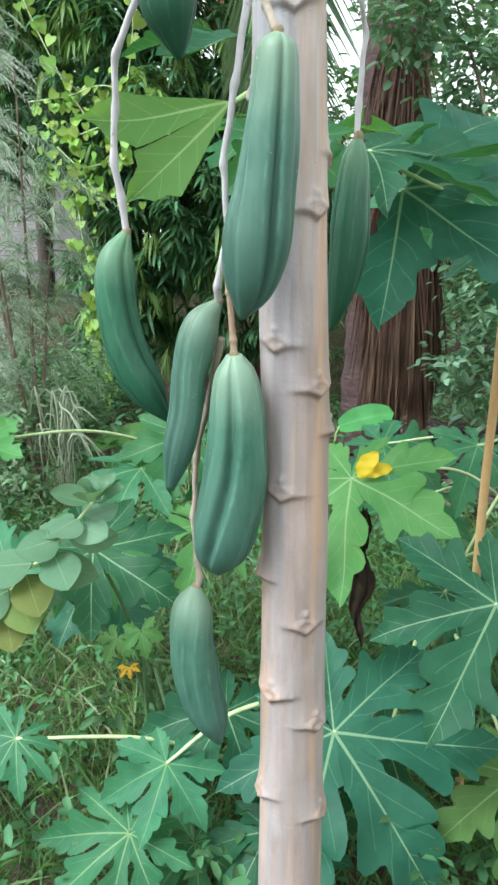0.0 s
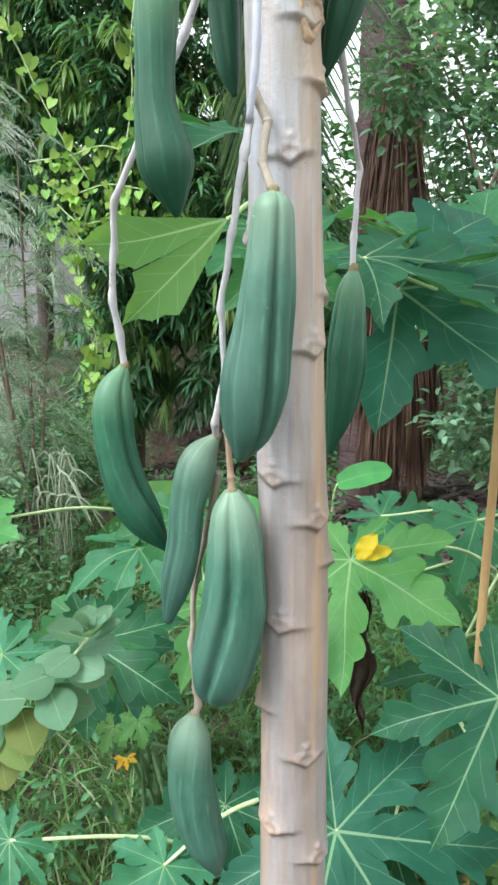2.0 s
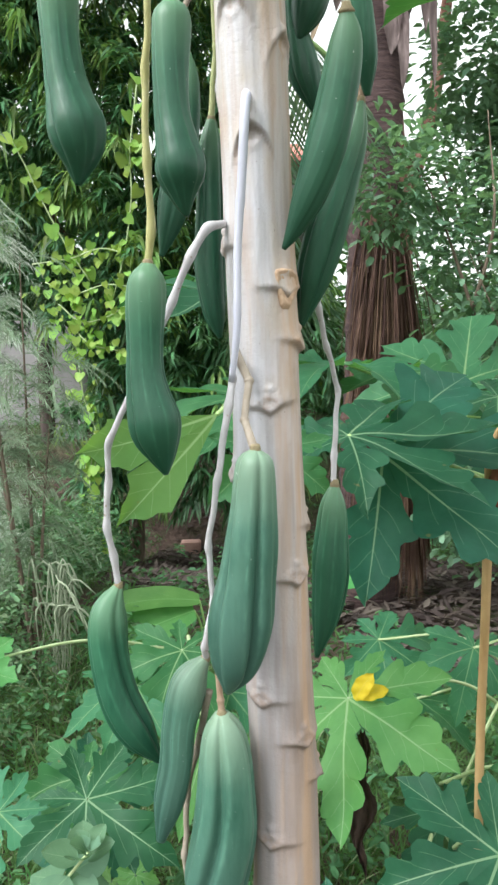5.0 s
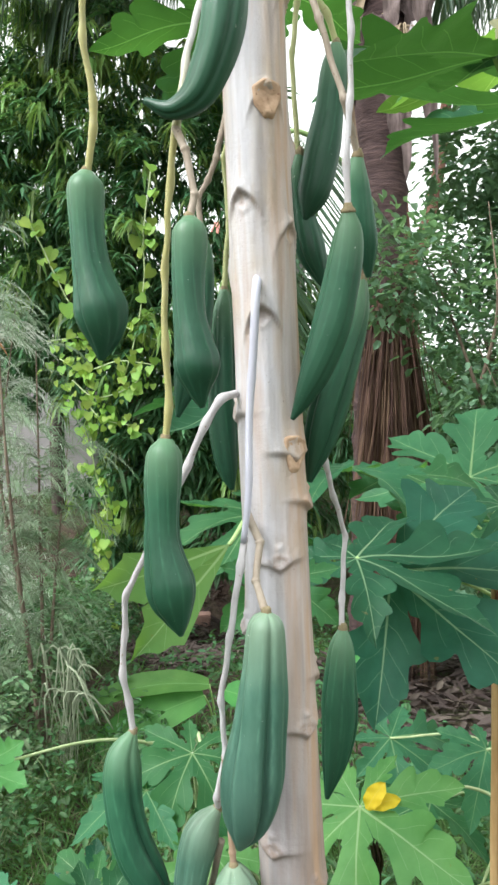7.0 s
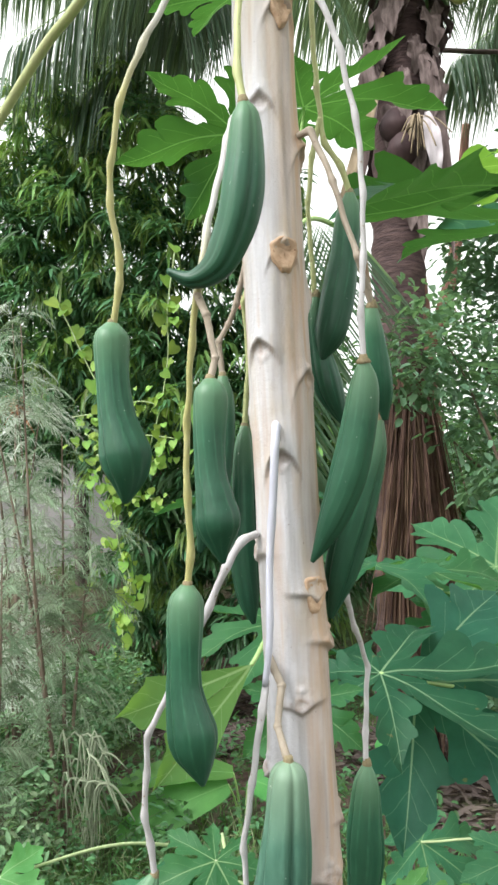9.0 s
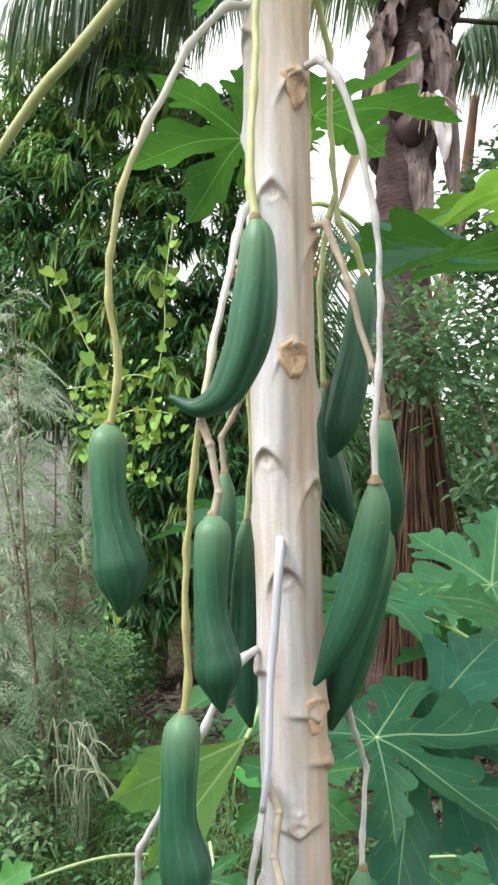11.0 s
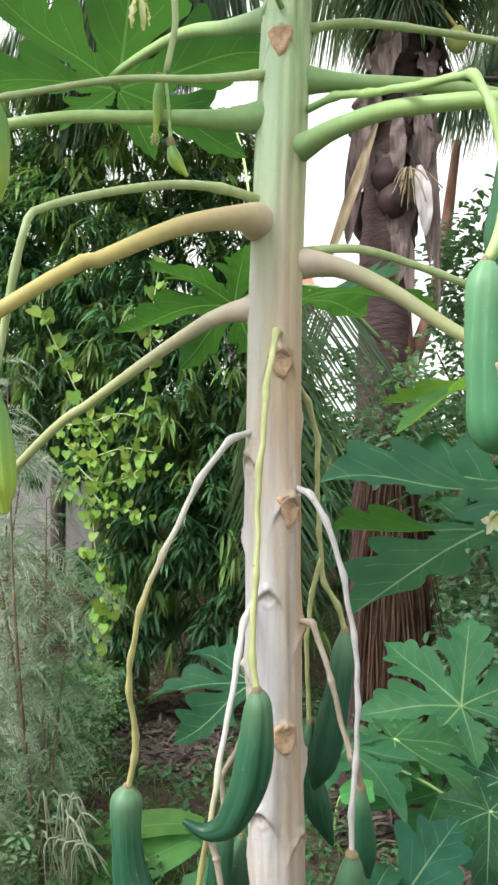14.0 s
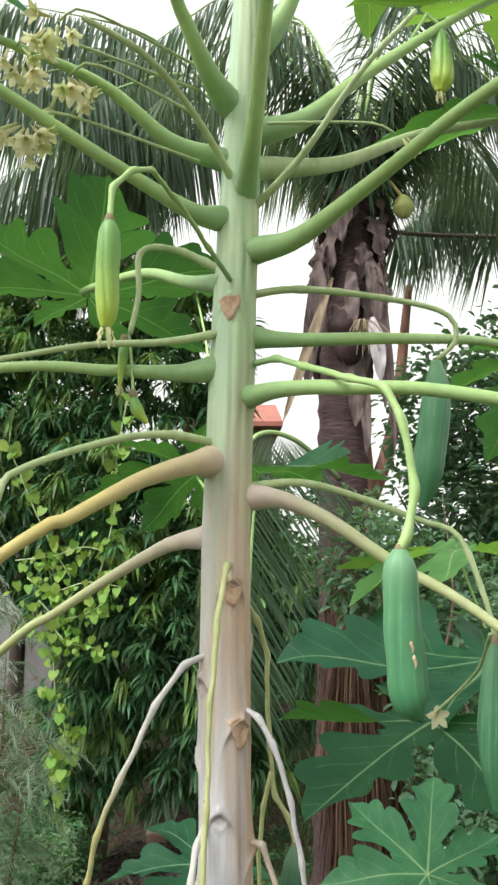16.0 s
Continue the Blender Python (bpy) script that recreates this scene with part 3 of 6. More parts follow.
def foliage(places, ways, ups, lengths, widths, shape=NARROW, sag=0.35):
    """Many small leaves as one geometry; every leaf is folded along its rib and sags."""
    p, d, u = (np.asarray(a, dtype=float) for a in (places, ways, ups))
    n = len(p)
    d = d / (np.linalg.norm(d, axis=1)[:, None] + 1e-9)
    side = np.cross(u, d)
    side /= np.linalg.norm(side, axis=1)[:, None] + 1e-9
    up = np.cross(d, side)
    L, W = np.asarray(lengths)[:, None, None], np.asarray(widths)[:, None, None] / 2
    a, b, c = shape[None, :, 0:1], shape[None, :, 1:2], shape[None, :, 2:3]
    v = p[:, None] + d[:, None] * a * L + side[:, None] * b * W + up[:, None] * c * W * 4
    v[:, :, 2] -= (a[..., 0] ** 2) * sag * L[..., 0]
    verts = v.reshape(-1, 3)
    k = len(shape)
    faces = [tuple(i * k + j for j in f) for i in range(n) for f in LEAF_FACES]
    return verts, faces


def rosettes(centres, count, length, width, rng, shape=NARROW, sag=0.5, rise=-0.2, spread=0.04, out=None):
    """Tufts of leaves round each centre."""
    n = len(centres)
    c = np.repeat(np.asarray(centres), count, axis=0)
    ang = rng.uniform(0, 2 * np.pi, n * count)
    lift = rng.normal(rise, 0.35, n * count)
    d = np.stack([np.cos(ang), np.sin(ang), lift], 1)
    if out is not None:
        d += np.repeat(np.asarray(out), count, axis=0) * 0.8
    L = rng.uniform(0.65, 1.25, n * count) * length
    up = np.stack([rng.normal(0, 0.4, n * count), rng.normal(0, 0.4, n * count), np.ones(n * count)], 1)
    return foliage(c + rng.normal(0, spread, c.shape), d, up, L, L / length * width, shape, sag)


def blob_points(n, centre, radii, rng, shell=0.55):
    """Places in the outer shell of a lumpy ellipsoid."""
    v = rng.normal(size=(n, 3))
    v /= np.linalg.norm(v, axis=1)[:, None]
    r = rng.uniform(shell, 1.0, n) ** 0.7
    r *= 1 + 0.16 * np.sin(5 * v[:, 0] + 3 * v[:, 2]) + 0.12 * np.sin(7 * v[:, 1] + 4 * v[:, 2])
    return np.asarray(centre) + v * r[:, None] * np.asarray(radii), v


def ground_z(x, y):
    """The garden lies level, dips behind the palm, and rises in a bank to the wall."""
    z = np.interp(y, [1.5, 6.2, 8.0, 10.0, 11.4, 12.6, 15.0], [-0.42, -0.36, -0.75, -1.25, -1.3, 0.5, 0.7])
    return float(z) + 0.05 * math.sin(1.7 * x + 0.6 * y) + 0.03 * math.sin(2.9 * y - 1.3 * x)


# ---- ground ----
def build_ground():
    xs = np.concatenate([[-900, -200, -60, -25], np.linspace(-12, 12, 97), [25, 60, 200, 900]])
    ys = np.concatenate([[-900, -200, -50, -15], np.linspace(-6, 20, 105), [30, 60, 200, 900]])
    rng = np.random.default_rng(3)
    verts = [(x, y, ground_z(x, y) + (rng.uniform(-0.012, 0.012) if abs(x) < 12 and -6 <= y <= 20 else 0)) for y in ys for x in xs]
    w = len(xs)
    faces = [(j * w + i, j * w + i + 1, (j + 1) * w + i + 1, (j + 1) * w + i) for j in range(len(ys) - 1) for i in range(w - 1)]
    ob = new("ground", sheet("ground", verts, faces, GROUND))
    return tagged(ob, "bare brown earth with leaf litter and green patches", "ground", kind="structure")


build_ground()


# ---- the papaya tree in the middle ----
TREE_BASE = (0.066, 1.012, -0.46)
SPINE = [(0.066, 1.012, -0.5, 0.062), (0.066, 1.011, 0.4, 0.049), (0.064, 1.01, 1.0, 0.0455), (0.046, 0.997, 1.65, 0.0438), (0.032, 0.98, 2.15, 0.0428), (0.027, 0.977, 2.5, 0.042),
         (0.029, 0.985, 2.8, 0.0405), (0.041, 0.99, 3.14, 0.039), (0.06, 1.0, 3.6, 0.034), (0.07, 1.0, 3.95, 0.022)]
SCARS = [(0.30, -10), (0.45, 60), (0.48, -70), (0.611, 43), (0.662, -42), (0.774, 19), (0.843, -85), (0.971, -27), (1.05, 95), (1.114, 39), (1.173, -33), (1.26, -100), (1.338, 37), (1.40, 100), (1.47, -75),
         (1.563, 3), (1.64, 75), (1.707, 41), (1.76, -80), (1.80, 120), (1.882, -7), (1.95, -120), (1.99, 56), (2.03, -32), (2.10, 110), (2.157, 20), (2.24, -80), (2.30, 80), (2.362, -12), (2.44, -110),
         (2.497, 36), (2.56, -60), (2.62, 110), (2.714, 13), (3.196, -14)]


def spine_at(z):
    a = np.array(SPINE)
    return np.array([np.interp(z, a[:, 2], a[:, i]) for i in (0, 1)] + [z]), np.interp(z, a[:, 2], a[:, 3])


def trunk_geo():
    zs = np.concatenate([np.arange(-0.5, 0.2, 0.02), np.arange(0.2, 3.3, 0.003), np.arange(3.3, 3.95, 0.012)])
    segs = 104
    th = np.linspace(0, 2 * np.pi, segs, endpoint=False)
    verts, rib, faces = [], [], []
    for z in zs:
        c, r = spine_at(z)
        rr = np.full(segs, r) * (1 + 0.014 * np.sin(3 * th + z * 4) + 0.010 * np.sin(5 * th - z * 7 + 1) + 0.006 * math.sin(z * 23) + np.interp(z, [1.2, 2.2, 2.7], [0.008, 0.022, 0.046]) * (np.abs(np.sin(6.5 * th + 0.8 * math.sin(2.1 * z))) - 0.6) + 0.006 * np.sin(17 * th + 3 * math.sin(1.3 * z)))
        mask, ledge = np.zeros(segs), np.zeros(segs)
        for z0, deg in SCARS:
            if abs(z - z0) > 0.09:
                continue
            du = ((th - math.radians(deg) + np.pi) % (2 * np.pi) - np.pi) * r
            # the brow-shaped ledge that runs out to both sides
            skew = 0.12 * math.sin(z0 * 57)
            if z0 < 1.78:
                line = z0 - 0.012 + 0.011 * np.tanh(np.abs(du) / 0.013) + skew * du
            else:
                line = z0 + 0.013 - 0.026 * (np.abs(du) / 0.022) ** 1.8 + skew * du
            dz = z - line
            rise = np.where(dz > 0, np.exp(-np.maximum(dz, 0) / 0.022), np.exp(np.minimum(dz, 0) / 0.003))
            big = (0.0062 + 0.002 * math.sin(z0 * 31)) if z0 < 3.0 else 0.0015
            wing = np.exp(-(du / (0.036 if z0 < 1.78 else 0.025)) ** 4)
            rr += big * wing * rise
            # mask just under the overhang, for the shadow put into the bark colour
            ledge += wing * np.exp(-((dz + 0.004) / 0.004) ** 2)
            # the diamond scar with its rim and the bud above it
            d = np.abs(du) / 0.019 + np.abs(z - z0) / 0.0165
            d = np.hypot(np.abs(du) / 0.017, (z - z0 + 0.002) / (0.011 if z0 < 1.78 else 0.015)) * 0.6 + d * 0.4
            pad = np.clip((1.15 - d) / 0.5, 0, 1) * (0.75 if z0 < 1.78 else 0.45)
            dish = np.clip((0.8 - d) / 0.5, 0, 1)
            if deg in (41, 20, 13, 36):
                pad = dish = np.zeros(segs)
            rr += (0.0042 * pad - 0.003 * dish) * (1 if z0 < 3.0 else 0.3) + 0.0045 * np.exp(-(du ** 2 + (z - z0 - 0.017) ** 2) / 0.0045 ** 2)
            mask += pad
        x = c[0] + np.sin(th) * rr
        y = c[1] - np.cos(th) * rr
        verts.append(np.stack([x, y, np.full(segs, z)], 1))
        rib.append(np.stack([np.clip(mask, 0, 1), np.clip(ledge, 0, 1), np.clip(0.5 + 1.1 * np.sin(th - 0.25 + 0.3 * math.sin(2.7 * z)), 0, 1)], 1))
    n = len(zs)
    for i in range(n - 1):
        o = i * segs
        for j in range(segs):
            k = (j + 1) % segs
            faces.append((o + j, o + k, o + segs + k, o + segs + j))
    return np.vstack(verts), faces, np.vstack(rib)


def scar_geo(z0, deg, w=0.017, h=0.021, proud=0.006):
    """A shield-shaped scar: a flat top, a point below, a raised rim round a rough sunken face."""
    c, r = spine_at(z0)
    rings, verts, faces = [(0.15, 0.25), (0.4, 0.35), (0.65, 0.5), (0.84, 1.0), (1.0, 0.85), (1.14, -0.1)], [], []
    segs = 28
    for k, (q, lift) in enumerate(rings):
        for j in range(segs):
            a = 2 * math.pi * j / segs
            up = math.cos(a)
            edge = 1 + 0.07 * math.sin(3 * a + deg) + 0.05 * math.sin(7 * a + 2 * deg)
            u = math.sin(a) * w * q * edge * (1.0 + 0.38 * up)
            v = up * h * q * edge * (1.3 if up < 0 else 0.75)
            t = math.radians(deg) + u / r
            rr = r + proud * lift + 0.0012 + (0.0012 * math.sin(5 * a + deg + 2 * k) if k < 3 else 0)
            verts.append((c[0] + math.sin(t) * rr, c[1] - math.cos(t) * rr, z0 + v))
    faces.append(tuple(range(segs)))
    for i in range(len(rings) - 1):
        for j in range(segs):
            k = (j + 1) % segs
            faces.append((i * segs + j, (i + 1) * segs + j, (i + 1) * segs + k, i * segs + k))
    return np.array(verts), faces


tree = thing("papaya_tree", TREE_BASE, "tall papaya tree with pale scarred trunk hung with green fruit", "tree")
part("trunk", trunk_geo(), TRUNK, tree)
for z0, deg in SCARS[:-1]:
    if deg in (41, 20, 13, 36):
        part("leaf_scar", scar_geo(z0 + 0.003, deg, 0.017, 0.022, 0.0055), SCAR, tree, "orange-brown leaf scar")
part("leaf_scar", scar_geo(3.196, -14, 0.016, 0.02, 0.004), SCAR, tree, "pinkish leaf scar")

# leaf stalks that spring from the top of the trunk: x, y, z, radius
PETIOLES = [
    ([(-0.0, 0.99, 2.8, 0.0248), (-0.069, 1.026, 2.786, 0.0156), (-0.174, 1.094, 2.731, 0.0122), (-0.289, 1.172, 2.661, 0.0112), (-0.415, 1.261, 2.579, 0.0112), (-0.847, 1.567, 2.197, 0.0095)], PETIOLE_TAN, LEAF_MID),
    ([(0.034, 0.965, 2.926, 0.0361), (-0.018, 0.916, 2.916, 0.0237), (-0.099, 0.832, 2.88, 0.0169), (-0.191, 0.754, 2.818, 0.0132), (-0.269, 0.713, 2.768, 0.0118), (-0.753, 0.457, 2.367, 0.01)], PETIOLE_YELLOW, LEAF_YELLOW),
    ([(0.06, 0.99, 2.867, 0.0347), (0.125, 0.993, 2.862, 0.0193), (0.202, 0.988, 2.828, 0.0164), (0.309, 0.956, 2.753, 0.0131), (0.438, 0.851, 2.661, 0.0102), (0.764, 0.585, 2.349, 0.0087)], PETIOLE_TAN, LEAF_MID),
    ([(0.02, 0.98, 3.09, 0.0333), (-0.05, 0.966, 3.076, 0.0193), (-0.165, 0.968, 3.08, 0.0135), (-0.386, 1.04, 3.1, 0.0122), (-0.917, 1.213, 3.068, 0.0104)], PETIOLE, LEAF_MID),
    ([(0.057, 0.97, 3.037, 0.029), (0.114, 0.87, 3.028, 0.0161), (0.196, 0.75, 3.005, 0.0137), (0.385, 0.68, 2.976, 0.0121), (0.872, 0.5, 2.826, 0.0103)], PETIOLE, LEAF_MID),
    ([(0.06, 1.0, 3.148, 0.026), (0.147, 0.989, 3.143, 0.0159), (0.349, 1.076, 3.173, 0.0139), (0.62, 1.311, 3.234, 0.0126), (0.806, 1.472, 3.226, 0.0107)], PETIOLE, LEAF_MID),
    ([(0.02, 1.01, 3.245, 0.0204), (-0.048, 1.113, 3.293, 0.0154), (-0.159, 1.327, 3.39, 0.0139), (-0.343, 1.651, 3.464, 0.012), (-0.36, 1.80, 3.50, 0.0102)], PETIOLE, LEAF_HIGH),
    ([(0.06, 0.975, 3.304, 0.03), (0.149, 0.893, 3.293, 0.0207), (0.242, 0.784, 3.329, 0.0156), (0.37, 0.574, 3.362, 0.0122), (0.551, 0.278, 3.359, 0.0104)], PETIOLE, LEAF_MID),
    ([(0.042, 0.985, 3.366, 0.0262), (-0.032, 0.94, 3.356, 0.0195), (-0.133, 0.88, 3.391, 0.0149), (-0.321, 0.78, 3.473, 0.0121), (-0.65, 0.62, 3.62, 0.009)], PETIOLE, LEAF_MID),
    ([(0.03, 1.0, 3.478, 0.0228), (-0.075, 0.97, 3.504, 0.0183), (-0.192, 0.93, 3.585, 0.0129), (-0.356, 0.88, 3.63, 0.0095), (-0.68, 0.8, 3.72, 0.008)], PETIOLE, LEAF_MID),
    ([(0.062, 0.98, 3.40, 0.0196), (0.071, 0.88, 3.455, 0.018), (0.08, 0.8, 3.534, 0.0161), (0.086, 0.74, 3.605, 0.0146), (0.11, 0.55, 3.85, 0.010)], PETIOLE, LEAF_MID),
    ([(0.052, 0.985, 3.583, 0.0267), (-0.004, 0.93, 3.611, 0.022), (-0.043, 0.88, 3.671, 0.0164), (-0.07, 0.84, 3.722, 0.0141), (-0.2, 0.6, 4.0, 0.010)], PETIOLE, LEAF_MID),
    ([(0.07, 1.0, 3.536, 0.0271), (0.176, 1.02, 3.584, 0.0213), (0.305, 1.06, 3.707, 0.0167), (0.535, 1.12, 3.896, 0.0107), (0.7, 1.2, 4.02, 0.009)], PETIOLE, LEAF_LIGHT),
    ([(0.07, 1.0, 3.707, 0.0276), (0.133, 1.0, 3.779, 0.0236), (0.177, 1.0, 3.887, 0.0195), (0.3, 1.05, 4.2, 0.012)], PETIOLE, LEAF_LIGHT),
    ([(0.066, 1.01, 3.468, 0.0213), (0.252, 1.1, 3.538, 0.018), (0.441, 1.2, 3.661, 0.0146), (0.657, 1.3, 3.759, 0.0117), (0.85, 1.4, 3.84, 0.009)], PETIOLE_PALE, LEAF_MID),
]
for n, (line, stem, blade) in enumerate(PETIOLES):
    root, girth = spine_at(line[0][2])
    way = np.array(line[1][:3]) - root
    root = root + np.array([math.copysign(min(0.4, abs(way[0]) * 8), way[0]) * girth, 0, 0])
    bark = root + way * min(0.8, girth * 0.8 / np.linalg.norm(way))
    line = [(*root, girth * 0.72), (*bark, line[1][3] * 1.2)] + [(x, y, z, r * (0.82 if k == 0 else 0.77)) for k, (x, y, z, r) in enumerate(line[1:])]
    petiole = part("petiole", tube(line, None, 40, 16, seed=n), stem, tree, "yellowing leaf stalk" if stem is PETIOLE_YELLOW else "")
    end, before = np.array(line[-1][:3]), np.array(line[-2][:3])
    way = unit(end - before)
    flat = unit((way[0], way[1], 0))
    if n == 6:
        part("leaf", papaya_leaf(end, (0.3, -1, 0.3), (0.05, 0.3, 1), 0.50, n, 7, 300, 0.1), blade, petiole)
    elif n == 9:
        part("leaf", papaya_leaf(end, (1, 0.1, 0.1), (0, -0.3, 1), 0.42, n, 7, 300, 0.2), blade, petiole)
    elif n in (12, 14):
        part("leaf", papaya_leaf(end, (-1, -0.1, 0.08), (0.05, -0.35, 1), 0.52 if n == 14 else 0.38, n, 7, 300, 0.2), blade, petiole)
    else:
        part("leaf", papaya_leaf(end, flat + np.array([0, 0, -0.25]), (way[0] * 0.3, way[1] * 0.3, 1), 0.4, n, 7, 300, 0.3), blade, petiole)
# thin flowering stalks beside the leaf stalks
for n, line in enumerate([[(0.06, 0.99, 2.884), (0.157, 1.0, 2.892), (0.25, 1.02, 2.872), (0.37, 1.02, 2.828), (0.43, 1.0, 2.80), (0.46, 0.97, 2.70), (0.469, 0.95, 2.634)],
                          [(0.02, 0.975, 2.955), (-0.065, 0.93, 2.964), (-0.149, 0.874, 2.946), (-0.263, 0.783, 2.891), (-0.29, 0.76, 2.845), (-0.335, 0.79, 2.66)],
                          [(0.02, 0.975, 3.15), (-0.08, 0.93, 3.12), (-0.2, 0.9, 3.105), (-0.36, 0.88, 3.07)],
                          [(0.05, 0.99, 3.22), (0.15, 1.0, 3.24), (0.3, 1.02, 3.235), (0.42, 1.0, 3.2), (0.44, 1.0, 3.15), (0.402, 1.0, 3.11)],
                          [(0.02, 0.99, 3.27), (-0.06, 1.0, 3.31), (-0.12, 0.96, 3.29), (-0.122, 0.95, 3.209), (-0.135, 0.95, 3.14)],
                          [(0.05, 0.99, 3.42), (-0.02, 0.9, 3.50), (-0.1, 0.82, 3.56), (-0.2, 0.78, 3.60)],
                          [(0.07, 0.99, 3.38), (0.16, 0.93, 3.46), (0.26, 0.9, 3.60), (0.36, 0.9, 3.72)]]):
    part("flower_stalk", tube(line, [0.0075, 0.0055, 0.0045], 30, 10, 0.25, n), PETIOLE_PALE, tree)


# ---- fruit ----
def fruit_body(points, groove, seed, bottle):
    """A papaya: deep grooves, fine raised lines between them, a waist above a swollen end where it is bottle-shaped."""
    rnd = random.Random(seed * 7 + 1)
    rings, segs = 64, 90
    p = spline(points, rings)
    line, u = p[:, :3], np.linspace(0, 1, rings)
    rad = np.maximum(p[:, 3], 0.0008)
    if bottle:
        rad = rad * np.interp(u, [0, 0.2, 0.42, 0.55, 0.72, 0.84, 0.93, 1], [1, 0.97, 0.91, 0.93, 1.07, 1.07, 1.0, 1])
        line = line + np.interp(u, [0, 0.5, 0.72, 0.9, 1], [0, 0, 1, 0.4, 0])[:, None] * np.array([[0.005, -0.002, 0]])
    tan, s, q = frames(line)
    furrows = [(k + rnd.uniform(-0.25, 0.25)) * 2 * math.pi / 5 + seed for k in range(5)]
    depth = [rnd.choice((0.3, 0.6, 1.0, 1.2)) for _ in furrows]
    crests = [(k + rnd.uniform(-0.3, 0.3)) * 2 * math.pi / 11 + seed for k in range(11)]
    fade = np.interp(u, [0, 0.1, 0.4, 0.85, 1], [0.4, 0.6, 1.0, 1.0, 0.3])
    low = np.interp(u, [0, 0.5, 0.75, 0.95, 1], [0.5, 0.6, 1.3, 1.0, 0.2])
    a = np.linspace(0, 2 * np.pi, segs, endpoint=False)
    verts, rib, faces = [], [], []
    for i in range(rings):
        drift = 0.25 * math.sin(3 * u[i] + seed)
        g, c = np.zeros(segs), np.zeros(segs)
        for f, w in zip(furrows, depth):
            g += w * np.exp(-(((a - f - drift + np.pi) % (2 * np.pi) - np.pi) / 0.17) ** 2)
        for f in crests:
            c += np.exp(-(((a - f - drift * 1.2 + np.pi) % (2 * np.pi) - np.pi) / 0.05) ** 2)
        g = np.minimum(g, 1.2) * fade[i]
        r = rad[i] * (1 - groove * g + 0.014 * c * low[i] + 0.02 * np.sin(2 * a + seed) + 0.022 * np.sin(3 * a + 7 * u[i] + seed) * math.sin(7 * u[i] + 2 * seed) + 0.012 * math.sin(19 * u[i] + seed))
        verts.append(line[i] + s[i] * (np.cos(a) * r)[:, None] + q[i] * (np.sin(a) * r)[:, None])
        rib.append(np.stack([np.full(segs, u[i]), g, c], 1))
    for i in range(rings - 1):
        for j in range(segs):
            k = (j + 1) % segs
            faces.append((i * segs + j, i * segs + k, (i + 1) * segs + k, (i + 1) * segs + j))
    faces.append(tuple(range(segs - 1, -1, -1)))
    faces.append(tuple(range((rings - 1) * segs, rings * segs)))
    return np.vstack(verts), faces, np.vstack(rib)


def papaya(points, stalk=None, skin=FRUIT, stem=STALK, ribs=0.10, thick=0.0048, label="", name="papaya_fruit", seed=0, bottle=False):
    top = points[0][:3]
    ob = thing(name, top, label or "long ribbed green papaya hanging from a jointed stalk", "fruit", "papayas on the tree")
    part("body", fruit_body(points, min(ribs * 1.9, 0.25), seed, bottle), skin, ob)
    d = unit(np.array(points[1][:3]) - np.array(top))
    cap = [tuple(np.array(top) - d * 0.006), tuple(np.array(top) + d * 0.003), tuple(np.array(top) + d * 0.012)]
    part("calyx", tube(cap, [0.0045, 0.0075, 0.005], 8, 14, 0.2, seed), CALYX, ob, "brown dried calyx")
    if stalk:
        part("stalk", tube(stalk, [thick, thick * 0.84, thick * 0.76, thick * 0.9], 110, 12, 0.3 if len(stalk) < 5 else 0.36, seed, corners=True, crook=0.0011), stem, ob)
    return ob


papaya([(0.031, 0.893, 1.513, 0.0049), (0.03, 0.893, 1.497, 0.0222), (0.027, 0.893, 1.437, 0.0289), (0.02, 0.895, 1.369, 0.0346), (0.009, 0.90, 1.299, 0.0399), (0.001, 0.903, 1.246, 0.0305), (-0.009, 0.905, 1.209, 0.004)],
       [(0.009, 0.948, 1.628), (0.025, 0.938, 1.591), (0.019, 0.92, 1.545), (0.029, 0.896, 1.515)], FRUIT_PALE, STALK, 0.2, 0.006, "large deeply grooved grey-green papaya against the trunk", seed=1)
papaya([(-0.161, 1.035, 1.309, 0.006), (-0.176, 1.032, 1.269, 0.0262), (-0.176, 1.029, 1.209, 0.028), (-0.163, 1.026, 1.147, 0.0291), (-0.139, 1.023, 1.1, 0.0263), (-0.109, 1.02, 1.057, 0.0039)],
       [(-0.002, 0.972, 1.784), (-0.021, 0.95, 1.778), (-0.042, 0.95, 1.745), (-0.068, 0.96, 1.69), (-0.125, 0.975, 1.575), (-0.161, 0.996, 1.514), (-0.164, 1.01, 1.455), (-0.172, 1.021, 1.395), (-0.165, 1.03, 1.351), (-0.161, 1.035, 1.308)],
       FRUIT, STALK_WHITE, 0.10, 0.0052, "curved dark green papaya on a long zigzag stalk", seed=2)
papaya([(-0.039, 0.985, 1.223, 0.0058), (-0.061, 0.98, 1.192, 0.024), (-0.077, 0.975, 1.137, 0.0234), (-0.082, 0.97, 1.085, 0.0221), (-0.093, 0.965, 1.032, 0.0208), (-0.105, 0.96, 0.979, 0.006)],
       [(0.006, 0.945, 1.597), (-0.0, 0.937, 1.561), (-0.017, 0.935, 1.47), (-0.029, 0.94, 1.384), (-0.027, 0.955, 1.307), (-0.04, 0.97, 1.242), (-0.039, 0.985, 1.221)], FRUIT_PALE, STALK_WHITE, 0.2, 0.0048, "slender wavy pale green papaya", seed=3)
